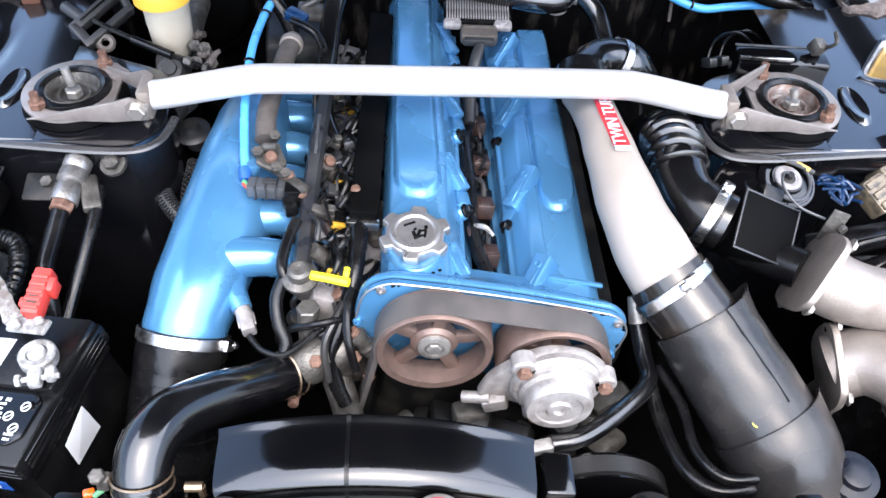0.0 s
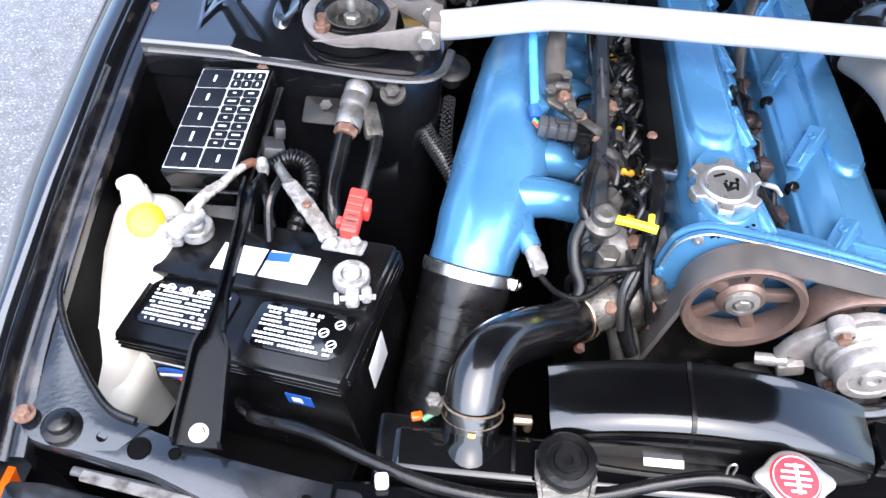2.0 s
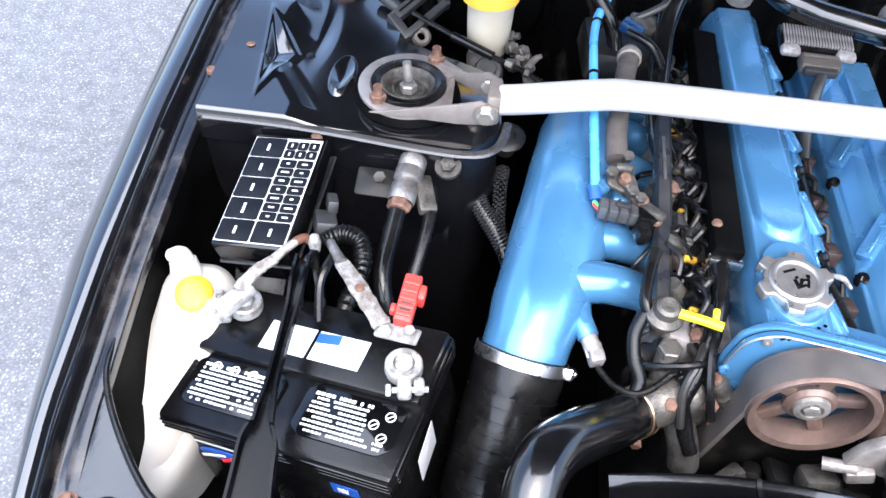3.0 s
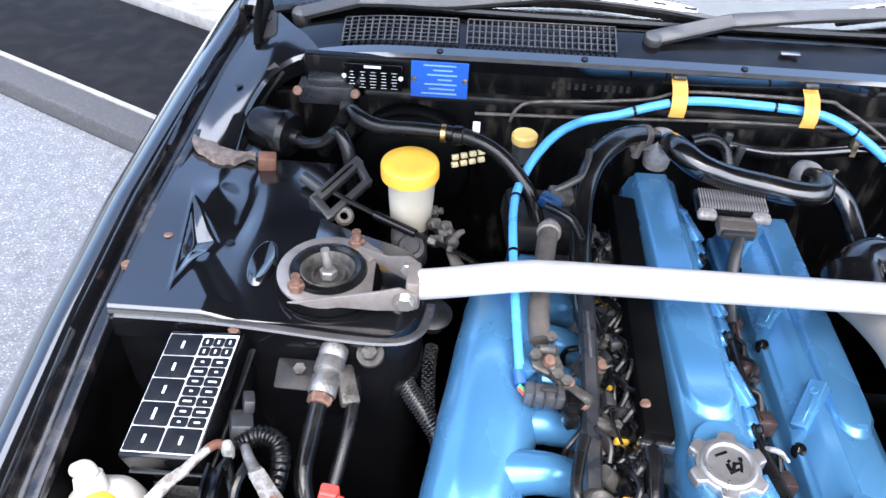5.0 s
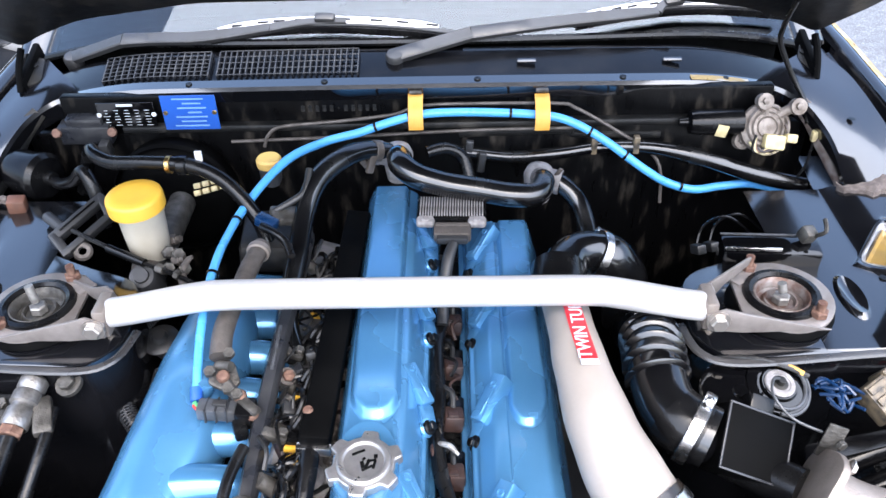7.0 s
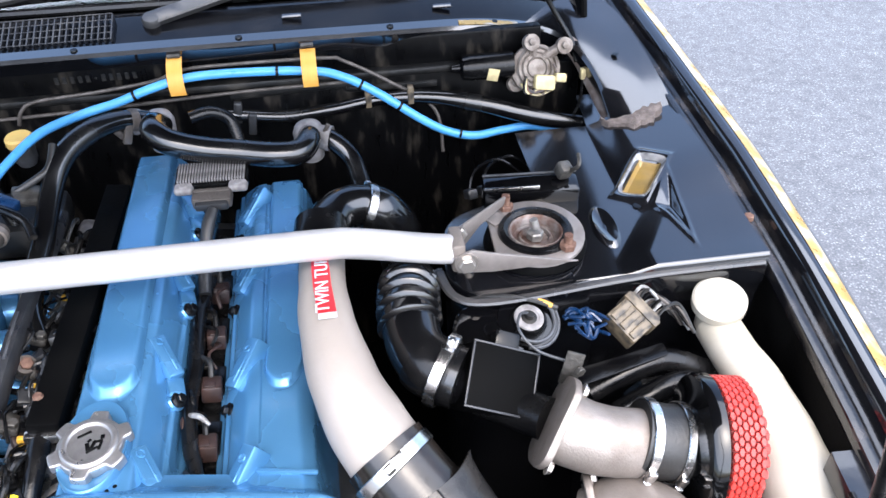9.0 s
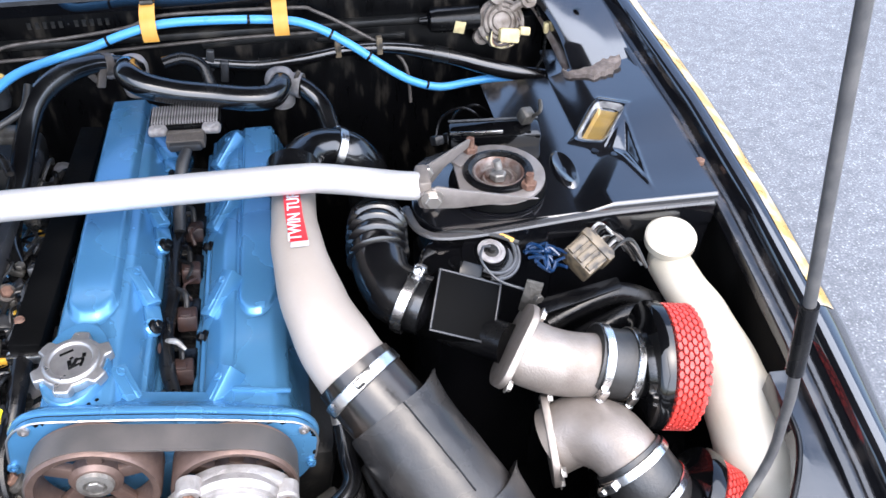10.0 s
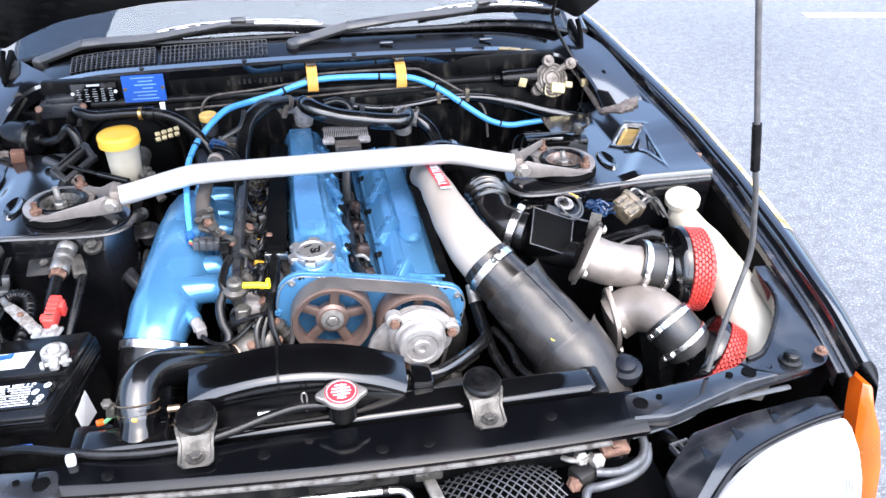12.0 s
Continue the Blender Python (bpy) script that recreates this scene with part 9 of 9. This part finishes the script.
for i in range(6):
    y = 0.745 + 0.074 * i
    inj = thing("injector", (-0.128, y, 0.75), "fuel injector with black plug and yellow clip", "injector", "injectors")
    part("body", B().tube([(-0.150, y, 0.790), (-0.132, y + 0.002, 0.765), (-0.118, y + 0.004, 0.735)], [0.009, 0.010, 0.008], seg=14), OLD_ALU, inj)
    part("plug", B().box((0.016, 0.020, 0.022), pose(-0.124, y - 0.012, 0.782, 0, 20, 12), bev=0.003), PLASTIC, inj)
    part("clip", B().box((0.017, 0.006, 0.008), pose(-0.124, y - 0.024, 0.778, 0, 20, 12), bev=0.0018), YELLOW, inj)
    part("boot", B().lathe([(0.0075, -0.004), (0.009, 0.0), (0.009, 0.012), (0.006, 0.016), (0, 0.016)], at((-0.122, y + 0.010, 0.778), (0.25, -0.4, 0.9)), 14), (RUBBER, GREY_PLASTIC)[i % 2], inj)
    part("cast_boss", B().lathe([(0.015, -0.02), (0.0135, 0.006), (0.010, 0.009), (0, 0.009)], at((-0.106, y + 0.026, 0.772), (-0.35, -0.1, 0.93)), 18), PALE_DUST, inj, "pale dusty cast boss")
    part("wire", B().tube([(-0.122, y - 0.008, 0.792), (-0.112, y + 0.002, 0.802), (-0.108, y + 0.018, 0.794), (-0.110, y + 0.04, 0.785)], 0.004, seg=8), RUBBER, inj)
solo("cylinder_head", B().box((0.11, 0.52, 0.07), pose(-0.108, 0.955, 0.715, 0, 18, 0), bev=0.012), PALE_DUST, "dusty pale cast inlet side of the cylinder head", "cylinder head")
rng = random.Random(21)
for k in range(26):
    y = 0.70 + 0.016 * k
    x = rng.uniform(-0.135, -0.10)
    kind = k % 4
    if kind == 0:
        solo("harness_wire", B().tube([(x, y, 0.78), (x + 0.012, y + 0.02, 0.80), (x + 0.004, y + 0.045, 0.795), (x - 0.01, y + 0.07, 0.775)], 0.0035, seg=8), RUBBER, "thin black harness wire over the inlet ports", "wire", "harness wires")
    elif kind == 1:
        solo("harness_clip", B().box((0.014, 0.016, 0.012), pose(x, y, 0.775 + rng.uniform(0, 0.012), rng.uniform(-30, 30), rng.uniform(-30, 30), rng.uniform(-40, 40)), bev=0.002), (GREY_PLASTIC, SLATE, PLASTIC)[k % 3], "small grimy harness clip", "clip", "harness clips")
    elif kind == 2:
        solo("stud_nut", B().hexa((x - 0.02, y, 0.755), (-0.4, 0, 0.9), 0.008, 0.010), OLD_ALU, "oxidised hexagonal inlet manifold nut", "nut", "manifold nuts")
    else:
        solo("harness_wire", B().tube([(x - 0.03, y, 0.765), (x - 0.01, y + 0.015, 0.79), (x + 0.012, y + 0.02, 0.785)], 0.003, seg=8), GREY_RUBBER, "thin black harness wire over the inlet ports", "wire", "harness wires")
# pressure regulator, yellow sleeve, loops
reg = thing("pressure_regulator", (-0.16, 0.70, 0.77), "grimy round fuel pressure regulator", "regulator")
part("body", B().lathe([(0.010, -0.04), (0.012, -0.02), (0.021, -0.014), (0.024, -0.008), (0.024, -0.004), (0.016, 0.0), (0.015, 0.010), (0.011, 0.013), (0.004, 0.013), (0, 0.011)], at((-0.159, 0.702, 0.795), (0, -0.15, 1)) @ Matrix.Diagonal((0.84, 0.84, 1, 1)), 28), OLD_ALU, reg)
part("hose", B().tube([(-0.173, 0.702, 0.785), (-0.180, 0.715, 0.795), (-0.176, 0.745, 0.803), (-0.168, 0.775, 0.806)], 0.0065, seg=12), RUBBER, reg)
part("hose", B().tube([(-0.178, 0.705, 0.785), (-0.186, 0.69, 0.768), (-0.183, 0.67, 0.75), (-0.175, 0.655, 0.735), (-0.18, 0.64, 0.72)], 0.0075, seg=12), RUBBER, reg)
ys_ = thing("yellow_sleeve", (-0.12, 0.72, 0.78), "bright yellow hose sleeve", "sleeve")
part("tube", B().tube([(-0.1470, 0.7000, 0.797), (-0.1260, 0.6930, 0.7995), (-0.1050, 0.6860, 0.8005)], 0.0050, seg=12), BRIGHT_YELLOW, ys_)
part("stub", B().tube([(-0.110, 0.698, 0.790), (-0.109, 0.703, 0.795), (-0.108, 0.710, 0.797)], 0.0036, seg=12), BRIGHT_YELLOW, ys_)
lm = thing("main_loom", (-0.10, 0.69, 0.70), "taped black wiring loom dropping past the cam cover", "loom")
part("loom", B().tube([(-0.100, 0.800, 0.798), (-0.098, 0.765, 0.795), (-0.100, 0.73, 0.785), (-0.105, 0.70, 0.768), (-0.115, 0.672, 0.748), (-0.125, 0.650, 0.725), (-0.122, 0.632, 0.70), (-0.110, 0.615, 0.675)], [0.010, 0.011, 0.010, 0.010, 0.0095, 0.009, 0.009, 0.008], seg=12), RUBBER, lm)
part("wire", B().tube([(-0.103, 0.70, 0.775), (-0.108, 0.672, 0.765), (-0.106, 0.648, 0.745), (-0.098, 0.632, 0.715)], 0.005, seg=8), RUBBER, lm)
part("wire", B().tube([(-0.112, 0.69, 0.765), (-0.122, 0.665, 0.76), (-0.132, 0.645, 0.742), (-0.128, 0.625, 0.705)], 0.0045, seg=8), GREY_RUBBER, lm)
# grey idle pipe on the plenum and throttle position plug
ip = thing("idle_pipe", (-0.22, 0.95, 0.82), "grey cast idle air pipe on the plenum", "pipe")
part("tube", B().tube([(-0.196, 1.075, 0.852), (-0.203, 1.03, 0.852), (-0.210, 0.97, 0.848), (-0.215, 0.92, 0.842), (-0.213, 0.885, 0.832)], [0.012, 0.0125, 0.0115, 0.0125, 0.013], seg=16), DUST_METAL, ip)
part("collar", B().lathe([(0.0125, -0.005), (0.0155, -0.004), (0.0155, 0.004), (0.0125, 0.005)], at((-0.198, 1.062, 0.852), (0.1, 0.99, 0)), 20), CAST_ALU, ip)
part("flange", B().prism(rpoly([(-0.016, -0.012), (0.008, -0.022), (0.022, -0.010), (0.010, 0.018), (-0.012, 0.018)], 0.006), 0.007, at((-0.208, 0.868, 0.818), (0.1, -0.3, 0.95)), bev=0.002), OLD_ALU, ip)
for p in ((-0.220, 0.862, 0.83), (-0.196, 0.842, 0.823), (-0.186, 0.838, 0.818), (-0.202, 0.886, 0.835)):
    part("bolt", B().hexa(p, (0.1, -0.3, 0.95), 0.007, 0.008), OLD_ALU, ip)
part("arm", B().box((0.012, 0.07, 0.008), pose(-0.185, 0.838, 0.815, 0, 0, 48), bev=0.003), OLD_ALU, ip)
tp_ = thing("throttle_plug", (-0.205, 0.828, 0.80), "black throttle sensor plug with coloured wires", "connector")
part("plug", B().box((0.045, 0.020, 0.018), pose(-0.208, 0.828, 0.806, 0, 4, -2), bev=0.003), GREY_PIPE, tp_)
for k in range(3):
    part("plug_rib", B().box((0.003, 0.022, 0.020), pose(-0.220 + 0.012 * k, 0.828, 0.806, 0, 4, -2), bev=0.001), SLATE, tp_)
part("plug_latch", B().box((0.016, 0.007, 0.004), pose(-0.204, 0.828, 0.817, 0, 4, -2), bev=0.001), GREY_PLASTIC, tp_)
part("socket", B().box((0.022, 0.028, 0.026), pose(-0.176, 0.825, 0.803, 0, 4, 0), bev=0.004).box((0.016, 0.02, 0.02), pose(-0.180, 0.808, 0.796, 0, 0, 20), bev=0.004), PLASTIC, tp_)
part("wire", B().tube([(-0.229, 0.830, 0.808), (-0.236, 0.836, 0.810)], 0.0028, seg=6), material("green_lead", (0.06, 0.30, 0.12), 0.5), tp_)
part("wire", B().tube([(-0.229, 0.826, 0.806), (-0.236, 0.833, 0.809)], 0.0022, seg=6), RED, tp_)
# throttle linkage near the rear
tl = thing("throttle_linkage", (-0.20, 1.13, 0.82), "black and blue throttle linkage with wiring", "linkage")
part("lever", B().box((0.04, 0.03, 0.014), pose(-0.175, 1.14, 0.855, 10, 15, 20), bev=0.004), OLD_ALU, tl)
part("plug", B().box((0.03, 0.018, 0.016), pose(-0.195, 1.115, 0.862, 0, 15, -25), bev=0.003), DEEP_BLUE, tl)
part("hose", B().tube([(-0.19, 1.14, 0.862), (-0.165, 1.15, 0.872), (-0.148, 1.165, 0.88), (-0.142, 1.19, 0.90)], 0.005, seg=10), GREY_RUBBER, tl)
part("wire", B().tube([(-0.20, 1.105, 0.862), (-0.18, 1.09, 0.862), (-0.165, 1.08, 0.855), (-0.155, 1.06, 0.845)], 0.006, seg=10), RUBBER, tl)
part("body", B().box((0.10, 0.10, 0.05), pose(-0.20, 1.17, 0.79, 0, 5, 5), bev=0.012), DUSTY_BLACK, tl)

# ---- valley between the covers ----
vl = thing("coil_loom", (0.045, 0.9, 0.73), "black coil loom in the valley between covers", "loom")
part("tray", B().box((0.06, 0.52, 0.01), pose(0.051, 0.95, 0.712, 0, 10, 0), bev=0.002), PLASTIC, vl)
part("loom", B().tube([(0.045, 1.05, 0.752), (0.036, 0.98, 0.754), (0.038, 0.90, 0.752), (0.036, 0.84, 0.752), (0.042, 0.78, 0.753), (0.053, 0.735, 0.754), (0.057, 0.705, 0.750)], [0.009, 0.0095, 0.010, 0.0095, 0.009, 0.0075, 0.006], seg=12), RUBBER, vl)
for k, y in enumerate((0.705, 0.79, 0.875, 0.96, 1.045)):
    cc = thing("coil_pack", (0.060, y, 0.73), "dark ignition coil with a brown plug", "ignition coil", "ignition coils")
    part("body", B().box((0.026, 0.05, 0.03), pose(0.056, y + 0.012, 0.720, 0, 8, 0), bev=0.004), PLASTIC, cc)
    part("plug", B().box((0.024, 0.026, 0.022), pose(0.056, y - 0.005, 0.738, -12, 8, 4), bev=0.003), BROWN, cc)
    part("latch", B().box((0.012, 0.012, 0.004), pose(0.056, y - 0.008, 0.750, -12, 8, 4), bev=0.001), BROWN, cc)
    part("wire", B().tube([(0.056, y + 0.006, 0.746), (0.055, y + 0.022, 0.756), (0.046, y + 0.03, 0.756), (0.040, y + 0.04, 0.752)], 0.0035, seg=8), (GREY_RUBBER, RUBBER)[k % 2], cc)
    part("bolt", B().hexa((0.046, y + 0.035, 0.735), (0, 0, 1), 0.006, 0.006), OLD_ALU, cc)
solo("wire_stub", B().tube([(0.040, 0.815, 0.760), (0.052, 0.808, 0.764), (0.062, 0.80, 0.758)], [0.003, 0.0035, 0.002], seg=8), LEAD, "bare frayed wire end", "wire")

lk = thing("port_linkage", (-0.185, 0.86, 0.79), "grimy jointed throttle linkage over the ports", "linkage")
for a, b_, r in (((-0.205, 0.858, 0.826), (-0.180, 0.835, 0.812), 0.005), ((-0.186, 0.842, 0.816), (-0.164, 0.815, 0.806), 0.004), ((-0.212, 0.872, 0.832), (-0.196, 0.866, 0.836), 0.006)):
    part("rod", B().tube([a, b_], r, seg=10), OLD_ALU, lk)
for p in ((-0.204, 0.857, 0.830), (-0.183, 0.838, 0.818), (-0.167, 0.818, 0.810)):
    part("joint", B().lathe([(0.007, -0.005), (0.008, 0.0), (0.006, 0.004), (0, 0.005)], at(p, (0.1, -0.3, 0.95)), 14), RUST, lk)
rng = random.Random(77)
for k in range(18):
    y = 0.73 + 0.022 * k
    p = V(rng.uniform(-0.150, -0.108), y, rng.uniform(0.785, 0.803))
    solo("loom_wire", B().tube([p, p + V(rng.uniform(-0.01, 0.012), 0.018, rng.uniform(0.0, 0.012)), p + V(rng.uniform(-0.012, 0.014), 0.038, rng.uniform(-0.006, 0.008)), p + V(rng.uniform(-0.01, 0.01), 0.058, -0.012)], rng.uniform(0.0016, 0.0030), seg=6), (RUBBER, GREY_RUBBER, RUBBER, DUSTY_BLACK)[k % 4], "thin grimy loom wire across the inlet ports", "wire", "loom wires")
for k in range(10):
    y = 0.715 + 0.036 * k
    p = V(rng.uniform(0.040, 0.066), y, rng.uniform(0.742, 0.752))
    solo("coil_wire", B().tube([p, p + V(rng.uniform(-0.012, 0.008), 0.016, 0.010), p + V(rng.uniform(-0.016, 0.004), 0.034, 0.006), p + V(-0.008, 0.052, -0.006)], rng.uniform(0.0016, 0.0028), seg=6), (RUBBER, GREY_RUBBER, BROWN)[k % 3], "thin dark coil wire in the valley", "wire", "coil wires")


# small plugs, unions and vacuum hoses between the runners and the cam cover
rng = random.Random(41)
for i in range(11):
    f = i / 10
    x, y, z = -0.150 + 0.045 * rng.random() + 0.012 * f, 0.665 + 0.27 * f, 0.745 + 0.040 * f + rng.uniform(-0.008, 0.008)
    m = pose(x, y, z, rng.uniform(-30, 30), rng.uniform(-35, 35), rng.uniform(0, 180))
    plug = thing("loom_plug", m.translation, "grimy plug connector on the engine loom", "connector", "loom plugs")
    part("housing", B().box((0.024, 0.015, 0.013), m, bev=0.0025), (PLASTIC, GREY_PLASTIC, BROWN)[i % 3], plug)
    part("boot", B().box((0.010, 0.011, 0.010), m @ Matrix.Translation((0.016, 0, 0)), bev=0.003), GREY_PLASTIC, plug)
    part("lock_tab", B().box((0.010, 0.005, 0.003), m @ Matrix.Translation((-0.002, 0, 0.0075)), bev=0.001), PLASTIC, plug)
    part("cable", B().tube([m @ V(0.018, 0, 0), m @ V(0.035, 0.004, -0.004), m @ V(0.05, 0.016, -0.018), m @ V(0.055, 0.03, -0.045)], 0.0035, seg=8, sub=4), RUBBER, plug)
for i in range(9):
    x, y, z = -0.165 + 0.085 * rng.random(), 0.655 + 0.030 * i + rng.uniform(-0.01, 0.01), 0.732 + 0.006 * i
    m = pose(x, y, z, rng.uniform(-40, 40), rng.uniform(-40, 40), rng.uniform(0, 360))
    union = thing("pipe_union", m.translation, "dirty cast pipe union with a hex bolt", "union", "pipe unions")
    part("body", B().lathe([(0.0, -0.016), (0.011, -0.015), (0.012, -0.004), (0.009, 0.0), (0.009, 0.010), (0.0115, 0.012), (0.011, 0.018), (0.0, 0.019)], m, 18), (OLD_ALU, DUSTY_BLACK, DUST_METAL)[i % 3], union)
    part("bolt", B().hexa(m @ V(0, 0, 0.018), m.to_3x3() @ V(0, 0, 1), 0.0075, 0.006), (RUST, OLD_ALU)[i % 2], union)
for i in range(7):
    y = 0.67 + 0.045 * i
    a = V(-0.185 + 0.02 * rng.random(), y, 0.735 + 0.03 * i / 6)
    b = V(-0.085 + 0.01 * rng.random(), y + rng.uniform(0.02, 0.07), 0.735 + 0.03 * i / 6)
    mid = a.lerp(b, 0.5) + V(rng.uniform(-0.01, 0.01), rng.uniform(-0.03, 0.02), rng.uniform(0.008, 0.028))
    solo("vacuum_hose", B().tube([a + V(0, 0, -0.03), a, mid, b, b + V(0, 0.01, -0.035)], rng.choice((0.003, 0.0036, 0.0045)), seg=9, sub=7), (RUBBER, GREY_RUBBER)[i % 2], "thin black vacuum hose looping between inlet runners", "hose", "vacuum hoses")
